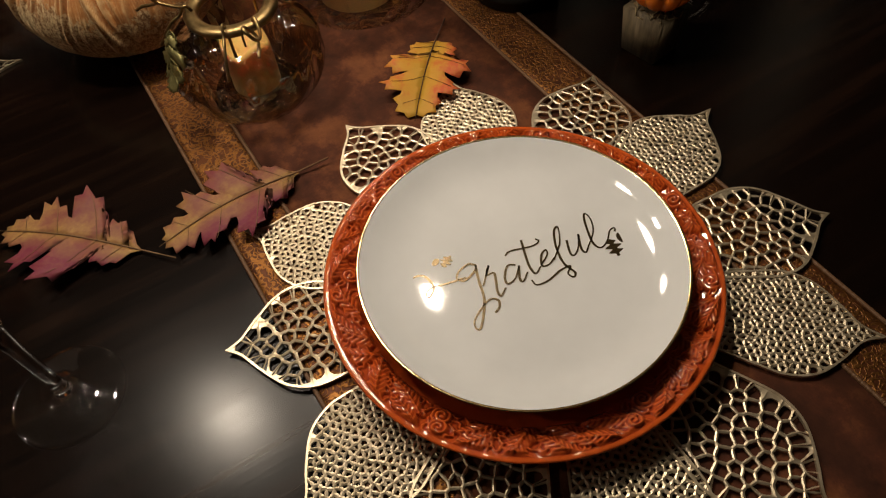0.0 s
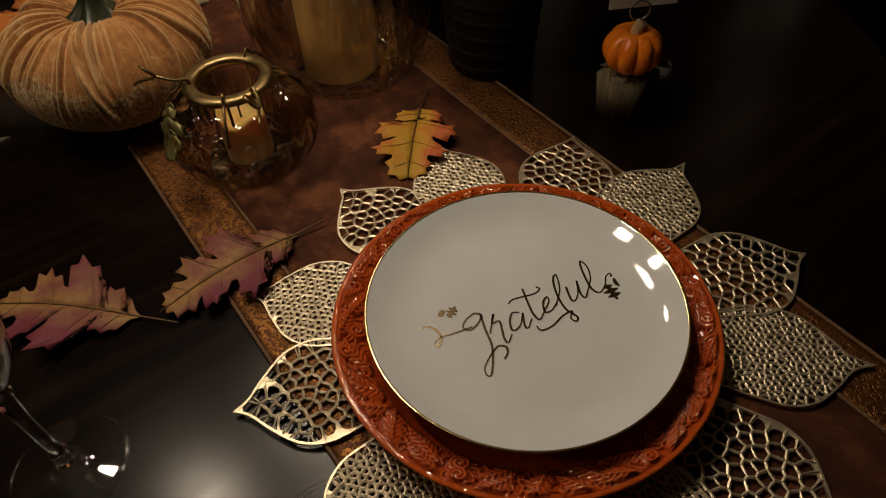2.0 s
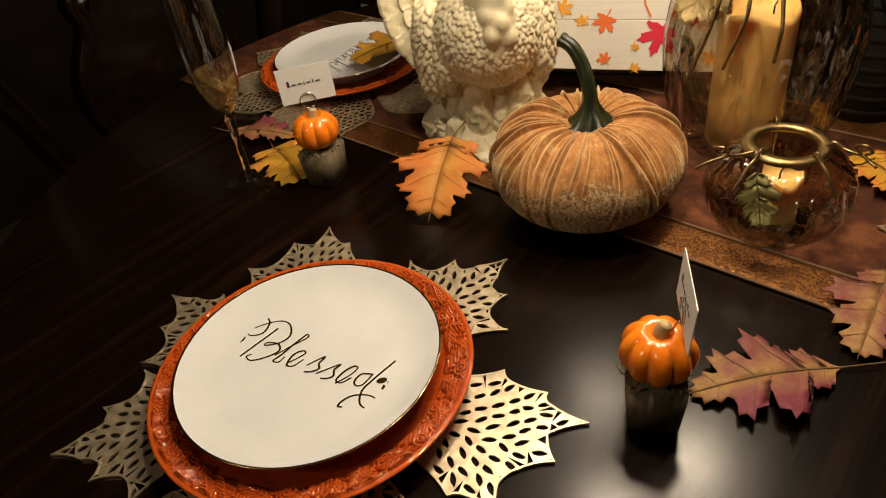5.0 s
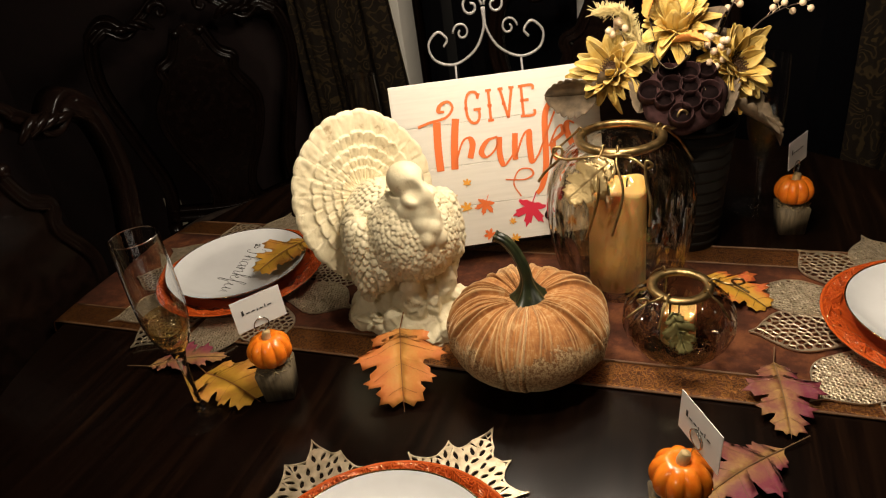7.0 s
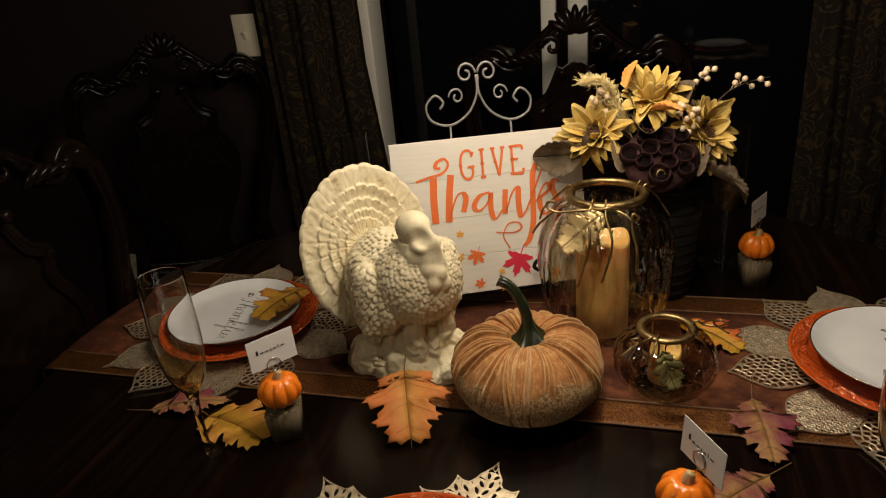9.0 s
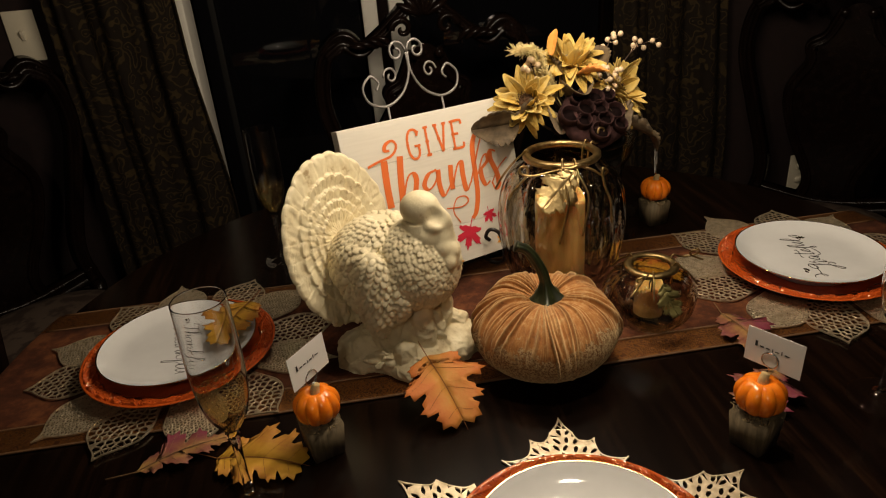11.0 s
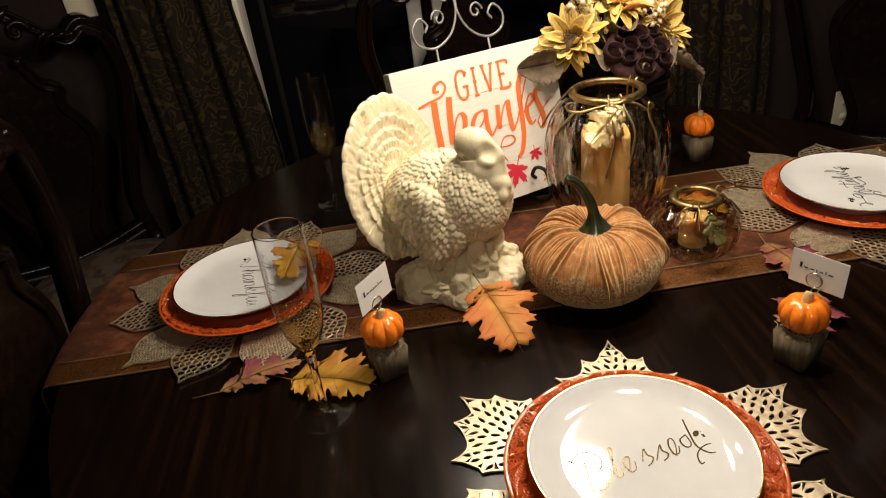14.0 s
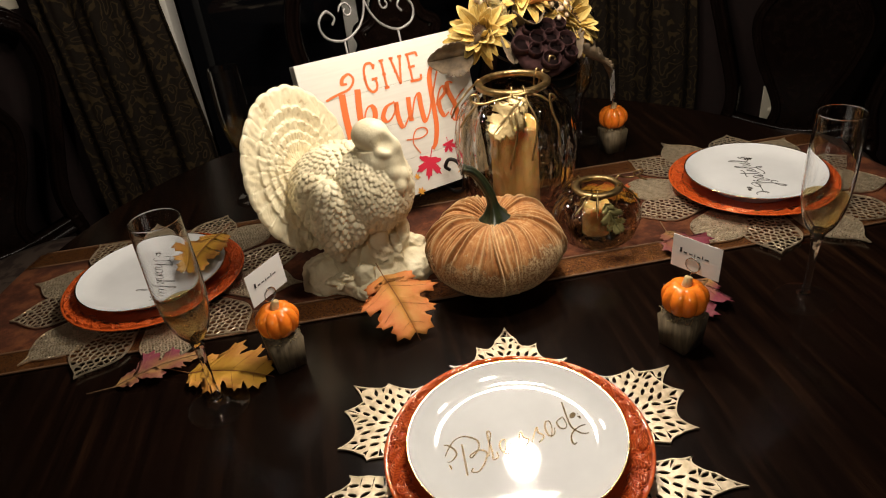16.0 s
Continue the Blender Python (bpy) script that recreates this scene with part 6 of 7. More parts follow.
def thanks():
    bm = bmesh.new()
    brush(bm, 0.0034, 0.006, (33.9, -57), (50.9, -52.6), (73, -48.3), (83.3, -37), (78.2, -27.9), (67.5, -31.3), (64.2, -39.3), (71.8, -40.7))
    brush(bm, 0.006, 0.0105, (59.9, -53.3), (57.4, -87.2), (57, -120.5))
    brush(bm, 0.003, 0.01, (85.8, -51.6), (80.5, -85), (76.8, -120.4))
    brush(bm, 0.0026, 0.0085, (77.8, -116.3), (90.4, -86.3), (100.3, -79.5), (105.1, -88.9), (99.8, -107.9))
    brush(bm, 0.0026, 0.008, (140.2, -83.3), (125.5, -87.2), (116, -101.2), (122.9, -109.1), (135.5, -100.2), (142.4, -85))
    brush(bm, 0.0026, 0.008, (142.7, -83.9), (141.1, -107.6), (145.9, -123.9), (158.9, -111.1))
    brush(bm, 0.0026, 0.008, (165, -81.7), (162.7, -100.3), (162.1, -118))
    brush(bm, 0.0026, 0.0085, (162.5, -116), (174.9, -87.9), (183.9, -80.8), (183.4, -101.4), (185.6, -124.9), (195.5, -114.3))
    brush(bm, 0.0026, 0.0085, (195.5, -114.3), (218.3, -66.2), (224.9, -51.5), (218.3, -44.6), (208.3, -62.2), (205.8, -98.5), (203.6, -134.2), (196, -159.7), (187.6, -169.6))
    brush(bm, 0.0026, 0.007, (210.5, -105.7), (221.1, -85.2), (228.6, -79.4), (231.5, -88.5), (215.9, -100))
    brush(bm, 0.0026, 0.008, (215.9, -100), (216.3, -113.9), (221.6, -125.1), (230.2, -120.8))
    brush(bm, 0.0026, 0.009, (247.5, -78.4), (239.8, -75.2), (236.1, -86.2), (244.2, -111.2), (244.8, -129.1), (237.7, -135.7), (233.6, -124.8))
    brush(bm, 0.0018, 0.003, (232.1, -125.6), (249.2, -104), (266.6, -91.7))
    brush(bm, 0.0018, 0.0032, (165.2, -170.4), (156.5, -151.2), (165.3, -133.6), (180.4, -133.1), (184.7, -141.6), (173.8, -147.1), (158.7, -146), (145.7, -143.8))
    return bm


part("script_lettering", thanks(), PAINT_ORANGE, sign, "orange brush script reading Thanks", False, pose(0, -0.0005, 0, 90))


MAPLE_PRINT = ((0, 1.0), (7, .74), (14, .77), (18, .56), (27, .38), (35, .56), (40, .80), (46, .78), (52, .98), (59, .74), (67, .76), (72, .54), (84, .33), (92, .50), (102, .68), (112, .70), (118, .52), (136, .42), (160, .26))


def printed_leaf(u, v, size, turn, m):
    """A five-lobed maple leaf with its stem, printed on the board."""
    half = [(size * r * math.cos(radians(a)), size * r * math.sin(radians(a))) for a, r in MAPLE_PRINT]
    out = half + [(-0.25 * size, 0.025 * size), (-0.75 * size, 0.06 * size), (-0.75 * size, 0.01 * size), (-0.25 * size, -0.03 * size)] + [(x, -y) for x, y in half[:0:-1]]
    bm = bmesh.new()
    plate_of(bm, out, 0, 0.0004)
    part("printed_leaf", bm, m, sign, "", False, pose(u, -0.0005, SIGN_H + v, 90) @ pose(0, 0, 0, 0, 0, turn))


for u, v0, size, turn, m in ((0.091, -0.142, 0.008, 80, PAINT_YELLOW), (0.063, -0.161, 0.014, 20, PAINT_YELLOW), (0.087, -0.177, 0.011, 100, PAINT_YELLOW), (0.114, -0.174, 0.018, 250, PAINT_ORANGE), (0.178, -0.188, 0.030, 250, PAINT_RED), (0.149, -0.205, 0.007, 40, PAINT_YELLOW), (0.116, -0.220, 0.011, 130, PAINT_ORANGE), (0.151, -0.230, 0.009, 60, PAINT_YELLOW), (0.218, -0.170, 0.016, 280, PAINT_RED), (0.235, -0.215, 0.012, 200, PAINT_YELLOW)):
    printed_leaf(u, v0, size, turn, m)

easel = thing("plate_easel", "scrolled iron easel holding the sign upright", "easel", sign_m)


def spiral(cx, cz, r, start, turns, sign_dir, n=34):
    return [Vector((cx + r * (1 - 0.8 * k / n) * math.cos(start + sign_dir * turns * 6.283 * k / n), 0, cz + r * (1 - 0.8 * k / n) * math.sin(start + sign_dir * turns * 6.283 * k / n))) for k in range(n)]


EX, EZ = 0.142, SIGN_H
SCROLL = Matrix.Translation((EX, 0.026, EZ)) @ Matrix.Diagonal((0.95, 1, 1.06, 1)) @ Matrix.Translation((-EX, 0, -EZ))
for s in (-1, 1):
    bm = bmesh.new()
    tube(bm, spiral(EX + s * 0.017, EZ + 0.086, 0.0155, math.pi if s > 0 else 0, 1.3, -s), 0.0019, 8)
    part("scroll", bm, IRON, easel, at=SCROLL)
    bm = bmesh.new()
    tube(bm, smooth_line([(EX + s * 0.0015, 0, EZ + 0.084), (EX + s * 0.002, 0, EZ + 0.058), (EX + s * 0.018, 0, EZ + 0.032), (EX + s * 0.048, 0, EZ + 0.018), (EX + s * 0.076, 0, EZ + 0.026), (EX + s * 0.083, 0, EZ + 0.046), (EX + s * 0.068, 0, EZ + 0.060), (EX + s * 0.056, 0, EZ + 0.050), (EX + s * 0.062, 0, EZ + 0.041)], 8), 0.0019, 8)
    part("scroll", bm, IRON, easel, at=SCROLL)
    bm = bmesh.new()
    tube(bm, spiral(EX + s * 0.034, EZ + 0.056, 0.0125, 0 if s > 0 else math.pi, 1.2, s), 0.0016, 8)
    part("scroll", bm, IRON, easel, at=SCROLL)
    bm = bmesh.new()
    tube(bm, [Vector((EX + s * 0.0456, 0.026, EZ + 0.0191)), Vector((EX + s * 0.050, 0.026, 0.004)), Vector((EX + s * 0.050, 0.026, -0.012))], 0.0016, 6)
    part("upright", bm, IRON, easel)
    # front hook that holds the foot of the sign
    hx = 0.118 + s * 0.094
    bm = bmesh.new()
    tube(bm, smooth_line([(hx, 0.03, -0.010), (hx, 0.0, -0.016), (hx, -0.026, -0.010), (hx, -0.034, 0.010), (hx, -0.028, 0.034), (hx - s * 0.010, -0.020, 0.042), (hx - s * 0.016, -0.014, 0.032), (hx - s * 0.008, -0.010, 0.024)], 8), 0.0030, 8)
    part("hook", bm, BLACK_IRON, easel)
bm = bmesh.new()
tube(bm, smooth_line([(EX, 0.026, EZ * 0.75), (EX, 0.09, 0.1), (EX, 0.125, -0.002)], 6), 0.002, 6)
part("back_leg", bm, BLACK_IRON, easel)
bm = bmesh.new()
tube(bm, [Vector((EX - 0.095, 0.026, -0.010)), Vector((EX + 0.095, 0.026, -0.010))], 0.002, 6)
part("cross_bar", bm, BLACK_IRON, easel)


# ---------------------------------------------------------------- glass lantern jars
def oak_outline(length, width, lobes=4, notch=0.45, teeth=0.0):
    """Lobed leaf along +x from the stem end, counter-clockwise: broad lobes, narrow bays between."""
    up = []
    per = 14
    n = lobes * per
    for i in range(n + 1):
        u = i / n
        env = math.sin(math.pi * min(1, 0.05 + 0.95 * u) ** 0.9) ** 0.62
        ph = (u * lobes + 0.12) % 1
        bay = math.exp(-(min(ph, 1 - ph) / 0.17) ** 2)
        r = env * (1 - notch * bay * (0.55 + 0.45 * env))
        if teeth:
            saw = (ph * 3.0) % 1
            r *= 1 + teeth * (saw - 0.5) * (1 - bay)
        out = (r / (env + 1e-6) - (1 - notch)) / (notch + 1e-6) if notch else 0
        up.append((length * min(1.0, max(0.0, u + 0.30 * out * env / lobes * (1 - u))), width / 2 * r))
    up[-1] = (length, 0.0)
    up[0] = (0.0, width * 0.02)
    return [(x, -y) for x, y in up[:-1]] + up[::-1]


def curved_leaf(bm, outline, thick, curl, mat=0, sweep=0.0):
    """A leaf blade as rows of quads from the midrib, bent by curl(x, y); sweep slants the rows like side veins."""
    n = len(outline)
    rings = []
    for f in (1.0, 0.75, 0.5, 0.25, 0.0):
        row = []
        for x, y in outline:
            px, py = x - sweep * abs(y) * (1 - f) * min(1, x / (sweep * abs(y) + 1e-6)), y * f
            row.append(bm.verts.new((px, py, curl(px, py))))
        rings.append(row)
    for a, b in zip(rings, rings[1:]):
        for k in range(n):
            quad = (a[k], a[(k + 1) % n], b[(k + 1) % n], b[k])
            if len({q.co.to_tuple(7) for q in quad}) == 4:
                bm.faces.new(quad).material_index = mat
    return bm


def lobed_outline(length, width, rnd, shallow=0.85):
    """A silk oak leaf along +x: four pairs of toothed lobes that point forwards, with narrow bays, less deep as shallow falls."""
    half = [(0.0, 0.012), (0.05, 0.05), (0.10, 0.16), (0.14, 0.165), (0.17, 0.225), (0.21, 0.195), (0.255, 0.22), (0.258, 0.16), (0.250, 0.110),
            (0.278, 0.125), (0.305, 0.25), (0.36, 0.285), (0.385, 0.375), (0.43, 0.345), (0.51, 0.42), (0.50, 0.335), (0.56, 0.315), (0.525, 0.22), (0.512, 0.155),
            (0.548, 0.165), (0.60, 0.255), (0.655, 0.25), (0.71, 0.335), (0.72, 0.265), (0.775, 0.27), (0.752, 0.19), (0.742, 0.130),
            (0.778, 0.135), (0.83, 0.185), (0.86, 0.135), (0.925, 0.15), (0.92, 0.08), (0.965, 0.05)]
    sides = []
    for s in (-1, 1):
        grow = [rnd.uniform(0.82, 1.08) for _ in range(4)]
        row = []
        for i, (x, y) in enumerate(half):
            k = grow[0 if i < 9 else 1 if i < 19 else 2 if i < 27 else 3]
            row.append((length * (x + rnd.uniform(-0.008, 0.008) * (i > 0)), s * 0.42 * (y / 0.42) ** shallow * k * width / 0.80 + rnd.uniform(-0.0006, 0.0006)))
        sides.append(row)
    return sides[0] + [(length, 0.0)] + sides[1][::-1]


def metal_leaf(name, length, width, m, parent, at, label):
    """A pressed oak leaf with a raised midrib and side veins."""
    bm = bmesh.new()
    def curl(x, y):
        return 0.03 * width * math.sin(7 * x / length) - 0.25 * y * y / width + 0.0012 * math.exp(-(y / 0.0015) ** 2) + 0.0004 * math.sin(abs(y) * 1100 - x * 1000)
    curved_leaf(bm, lobed_outline(length, width, random.Random(5)), 0.001, curl, sweep=0.5)
    ob = part(name, bm, m, parent, label, at=at)
    so = ob.modifiers.new("thick", "SOLIDIFY")
    so.thickness = 0.0012
    return ob


def jar(at, profile, rim_r, rim_z, rim_h, flutes, label):
    j = thing("lantern_jar", label, "jar", at, "glass lantern jars")
    bm = bmesh.new()
    fine = [(p.x, p.z) for p in smooth_line([(r, 0, z) for r, z in profile], 5)]
    def warp(x, y, z, a, r, i):
        k = 1 - 0.030 * (1 - abs(math.sin(flutes * a / 2)) ** 0.6) * min(1, 3 * (1 - abs(2 * z / rim_z - 1))) + 0.012 * noise.noise(Vector((x * 30, y * 30, z * 20)))
        return (x * k, y * k, z)
    lathe(bm, [(0, fine[0][1])] + fine, 196, warp)
    part("glass_bowl", bm, AMBER_GLASS, j, "smoked fluted glass").visible_shadow = False
    bm = bmesh.new()
    ring = [(rim_r - 0.004, 0), (rim_r + 0.003, 0), (rim_r + 0.0055, 0.25 * rim_h), (rim_r + 0.0055, 0.75 * rim_h), (rim_r + 0.002, rim_h), (rim_r - 0.0035, rim_h), (rim_r - 0.0055, 0.7 * rim_h), (rim_r - 0.0055, 0.3 * rim_h)]
    lathe(bm, [(r, z + rim_z) for r, z in ring], 72, closed=True)
    part("brass_collar", bm, BRASS, j, "antique brass collar ring")
    return j


def curl_wire(parent, pts, r=0.0016, m=None):
    bm = bmesh.new()
    tube(bm, smooth_line(pts, 8), r, 8)
    return part("wire_curl", bm, m or BRASS, parent)


big = jar(pose(0.083, 0.078, TABLE + 0.0022), [(0.055, 0.001), (0.068, 0.006), (0.082, 0.030), (0.0905, 0.070), (0.094, 0.110), (0.0905, 0.148), (0.081, 0.174), (0.066, 0.190), (0.055, 0.198), (0.0505, 0.205)], 0.0500, 0.2015, 0.009, 14, "large smoked glass lantern jar with brass collar and leaf")
# hooks of the handle over the collar, each with a curled end that hangs down the glass
for a0, hang in ((-1.85, 0.060), (-1.52, 0.050), (2.95, 0.012), (0.50, 0.012)):
    ca, sa = math.cos(a0), math.sin(a0)
    curl_wire(big, [(0.043 * ca, 0.043 * sa, 0.186), (0.044 * ca, 0.044 * sa, 0.204), (0.050 * ca, 0.050 * sa, 0.2145), (0.057 * ca, 0.057 * sa, 0.208), (0.068 * ca, 0.068 * sa, 0.198), (0.085 * ca - 0.008 * sa, 0.085 * sa + 0.008 * ca, 0.184 - hang * 0.3), (0.0955 * ca + 0.004 * sa, 0.0955 * sa - 0.004 * ca, 0.170 - hang)])
# long looped ends of the handle wire
curl_wire(big, [(-0.014, -0.055, 0.204), (-0.036, -0.056, 0.202), (-0.058, -0.054, 0.199), (-0.072, -0.050, 0.203), (-0.072, -0.048, 0.211), (-0.063, -0.048, 0.210), (-0.065, -0.052, 0.199), (-0.082, -0.056, 0.184), (-0.092, -0.056, 0.170)], 0.0018)
curl_wire(big, [(0.044, 0.014, 0.190), (0.046, 0.016, 0.205), (0.052, 0.019, 0.2125), (0.060, 0.024, 0.208), (0.070, 0.032, 0.212), (0.076, 0.037, 0.223), (0.068, 0.036, 0.226), (0.066, 0.033, 0.216), (0.080, 0.040, 0.211), (0.098, 0.048, 0.214)], 0.0018)
curl_wire(big, [(0.010, -0.056, 0.205), (0.024, -0.060, 0.201), (0.037, -0.065, 0.193), (0.043, -0.068, 0.199), (0.036, -0.069, 0.203), (0.037, -0.075, 0.183), (0.043, -0.085, 0.160), (0.043, -0.091, 0.132)], 0.0018)
curl_wire(big, [(-0.016, -0.055, 0.205), (-0.005, -0.060, 0.206), (0.006, -0.060, 0.208), (0.018, -0.056, 0.204)], 0.0024)


def axes(at, along, out):
    """A pose whose x runs along one direction and whose z points out."""
    x = Vector(along).normalized()
    y = Vector(out).cross(x).normalized()
    return Matrix.Translation(at) @ Matrix((x, y, x.cross(y))).transposed().to_4x4()


metal_leaf("metal_leaf", 0.074, 0.060, LEAF_METAL, big, axes((0.000, -0.066, 0.203), (-0.72, -0.22, -0.60), (-0.30, -0.90, 0.38)), "pale gold metal oak leaf")


def candle(at, r, h, wicks, label):
    c = thing("pillar_candle", label, "candle", at, "pillar candles")
    bm = bmesh.new()
    prof = [(0, 0), (r, 0), (r, h * 0.3), (r * 0.99, h * 0.7), (r * 0.985, h - 0.006), (r * 0.93, h), (r * 0.86, h - 0.002), (r * 0.6, h - 0.006), (0, h - 0.007)]
    lathe(bm, prof, 48, lambda x, y, z, a, rr, i: (x, y, z + (0.004 * math.sin(3 * a + 1) if 3 < i < 7 else 0)))
    part("wax_body", bm, WAX, c)
    for x, y in wicks:
        bm = bmesh.new()
        tube(bm, [Vector((x, y, h - 0.008)), Vector((x, y, h + 0.002)), Vector((x + 0.002, y, h + 0.006))], 0.0009, 6)
        part("wick", bm, WICK, c)
    return c


candle(pose(0.080, 0.074, TABLE + 0.0045, 0, 0, 20), 0.0370, 0.143, ((0.012, 0), (-0.012, 0.004)), "tall cream wax pillar candle inside the large jar")

small = jar(pose(0.163, -0.064, TABLE + 0.0022), [(0.030, 0.001), (0.041, 0.005), (0.0555, 0.020), (0.0625, 0.040), (0.0595, 0.059), (0.048, 0.074), (0.0355, 0.081), (0.0305, 0.085)], 0.0300, 0.0835, 0.0065, 10, "small round smoked glass lantern jar with brass collar")
for a0 in (2.2, -0.5, -1.9):
    ca, sa = math.cos(a0), math.sin(a0)
    curl_wire(small, [(0.0275 * ca, 0.0275 * sa, 0.062), (0.0275 * ca, 0.0275 * sa, 0.086), (0.032 * ca, 0.032 * sa, 0.0945), (0.038 * ca, 0.038 * sa, 0.088), (0.047 * ca, 0.047 * sa, 0.082), (0.060 * ca, 0.060 * sa, 0.066)], 0.0012)
curl_wire(small, [(0.028, 0.006, 0.088), (0.034, 0.007, 0.0945), (0.043, 0.006, 0.091), (0.055, 0.002, 0.092), (0.064, -0.004, 0.099), (0.060, -0.008, 0.106), (0.052, -0.005, 0.102), (0.056, 0.0, 0.094), (0.070, -0.006, 0.088)], 0.0013)
curl_wire(small, [(-0.016, -0.028, 0.090), (-0.026, -0.036, 0.088), (-0.036, -0.046, 0.091), (-0.041, -0.052, 0.099), (-0.033, -0.052, 0.101), (-0.032, -0.046, 0.092), (-0.044, -0.056, 0.086), (-0.052, -0.060, 0.080)], 0.0013)
metal_leaf("metal_leaf", 0.048, 0.036, OLIVE_METAL, small, axes((-0.006, -0.046, 0.083), (0.35, -0.42, -0.82), (0.1, -0.88, 0.46)), "green bronze metal oak leaf")
# pad added to raise the candle to fit the camera's view
bm = bmesh.new()
lathe(bm, [(0.0, 0.0018), (0.034, 0.0018), (0.038, 0.006), (0.034, 0.0135), (0.020, 0.0150), (0.0, 0.0150)], 56)
part("thick_base", bm, AMBER_GLASS, small, "thick smoked glass base").visible_shadow = False
candle(pose(0.163, -0.063, TABLE + 0.0173), 0.0195, 0.042, ((0, 0),), "short cream votive candle inside the small jar")


# ---------------------------------------------------------------- fallen silk leaves
def silk_leaf(at, length, width, m, label, stem=0.03, bow=0.014, seed=1, tilt=0.0, rib=None, shallow=0.85):
    t = thing("silk_leaf", label, "leaf", at, "scattered silk leaves")
    rnd = random.Random(seed)
    p1, p2 = rnd.uniform(0, 6), rnd.uniform(0, 6)
    def curl(x, y):
        u = x / length
        return 0.001 + bow * math.sin(math.pi * u) * 0.5 + tilt * (1 - u) + abs(y) / width * 0.006 * math.sin(20 * u + p2) + 0.010 * abs(y) / width + 0.0010 * math.sin(160 * y + p1)
    bm = bmesh.new()
    curved_leaf(bm, lobed_outline(length, width, rnd, shallow), 0.0005, curl, sweep=0.55)
    ob = part("blade", bm, m, t)
    so = ob.modifiers.new("thick", "SOLIDIFY")
    so.thickness = 0.0006
    bm = bmesh.new()
    mid = [Vector((length * k / 14, 0, curl(length * k / 14, 0) + 0.0006)) for k in range(15)]
    tube(bm, [Vector((-stem, 0.004, max(0.0012, mid[0].z + 0.002)))] + mid, lambda u: 0.0007 - 0.0004 * u, 5)
    part("midrib", bm, rib or VEIN, t)
    for tip_x, tip_y in ((0.20, 0.18), (0.45, 0.34), (0.68, 0.26), (0.85, 0.13)):
        for s in (-1, 1):
            bm = bmesh.new()
            y1 = s * tip_y * width / 0.80
            x0 = max(0.02 * length, length * tip_x - 0.55 * abs(y1))
            pts = [Vector((x0 + (length * tip_x - x0) * q, y1 * q, curl(x0 + (length * tip_x - x0) * q, y1 * q) + 0.0005)) for q in (0, 0.33, 0.66, 1)]
            tube(bm, pts, 0.00022, 4)
            part("vein", bm, rib or VEIN, t)
    return t


def leaf_from(x0, y0, x1, y1, width, m, label, z=0.0026, **more):
    d = math.hypot(x1 - x0, y1 - y0)
    return silk_leaf(pose(x0, y0, TABLE + z, 0, 0, math.degrees(math.atan2(y1 - y0, x1 - x0))), d, width, m, label, **more)


leaf_from(0.190, 0.095, 0.268, 0.027, 0.078, LEAF_YELLOW, "yellow oak leaf with red edges on the runner", seed=2)
leaf_from(0.266, -0.203, 0.187, -0.288, 0.084, LEAF_PURPLE, "purple and tan silk oak leaf on the table", z=0.0006, seed=3, rib=PALE_VEIN, shallow=1.08)
leaf_from(0.2645, -0.076, 0.273, -0.191, 0.086, LEAF_PURPLE, "purple silk oak leaf lying across the runner edge", seed=4, stem=0.025, rib=PALE_VEIN, shallow=1.08)
leaf_from(-0.152, -0.138, -0.119, -0.226, 0.098, LEAF_ORANGE, "orange silk oak leaf leaning against the statue", z=0.001, seed=5, tilt=0.047, stem=0.030, rib=RUST_VEIN, shallow=0.68)
leaf_from(-0.402, -0.208, -0.298, -0.243, 0.102, LEAF_GOLD, "golden yellow silk maple leaf by the flute foot", z=0.0006, seed=6, rib=RUST_VEIN, shallow=0.72)
leaf_from(-0.490, -0.212, -0.388, -0.175, 0.060, LEAF_PURPLE, "mauve silk oak leaf on the dark table", z=0.0006, seed=7, rib=PALE_VEIN, shallow=1.08)
leaf_from(-0.386, 0.066, -0.420, -0.042, 0.088, LEAF_GOLD, "golden brown silk leaf lying on the plate rim", z=0.043, seed=8, rib=RUST_VEIN, shallow=0.75)


# ---------------------------------------------------------------- bouquet in a ribbed bucket
VX, VY = 0.178, 0.172
bucket = thing("metal_bucket", "dark ribbed zinc bucket holding the bouquet", "bucket", pose(VX - 0.013, VY + 0.028, TABLE + 0.0024))
bm = bmesh.new()
lathe(bm, [(0.0, 0.0), (0.040, 0.0), (0.042, 0.003), (0.0555, 0.180), (0.054, 0.180), (0.040, 0.01), (0.0, 0.01)], 56)
part("bucket_wall", bm, BUCKET, bucket)
for i in range(10):
    bm = bmesh.new()
    z = 0.012 + 0.0168 * i
    r = 0.0425 + 0.0740 * z
    lathe(bm, [(r - 0.001, z - 0.004), (r + 0.0002, z - 0.002), (r + 0.0006, z), (r + 0.0002, z + 0.002), (r - 0.001, z + 0.004)], 56)
    part("rib", bm, BUCKET, bucket)
bm = bmesh.new()
lathe(bm, [(0.0545, 0.178), (0.058, 0.178), (0.0595, 0.1815), (0.058, 0.185), (0.0550, 0.184)], 56, closed=True)
part("rolled_rim", bm, BUCKET, bucket)

bouquet = thing("flower_bouquet", "silk bouquet of yellow sunflowers, lotus pod, berries and dry leaves", "bouquet", pose(VX - 0.013, VY + 0.028, TABLE + 0.014))


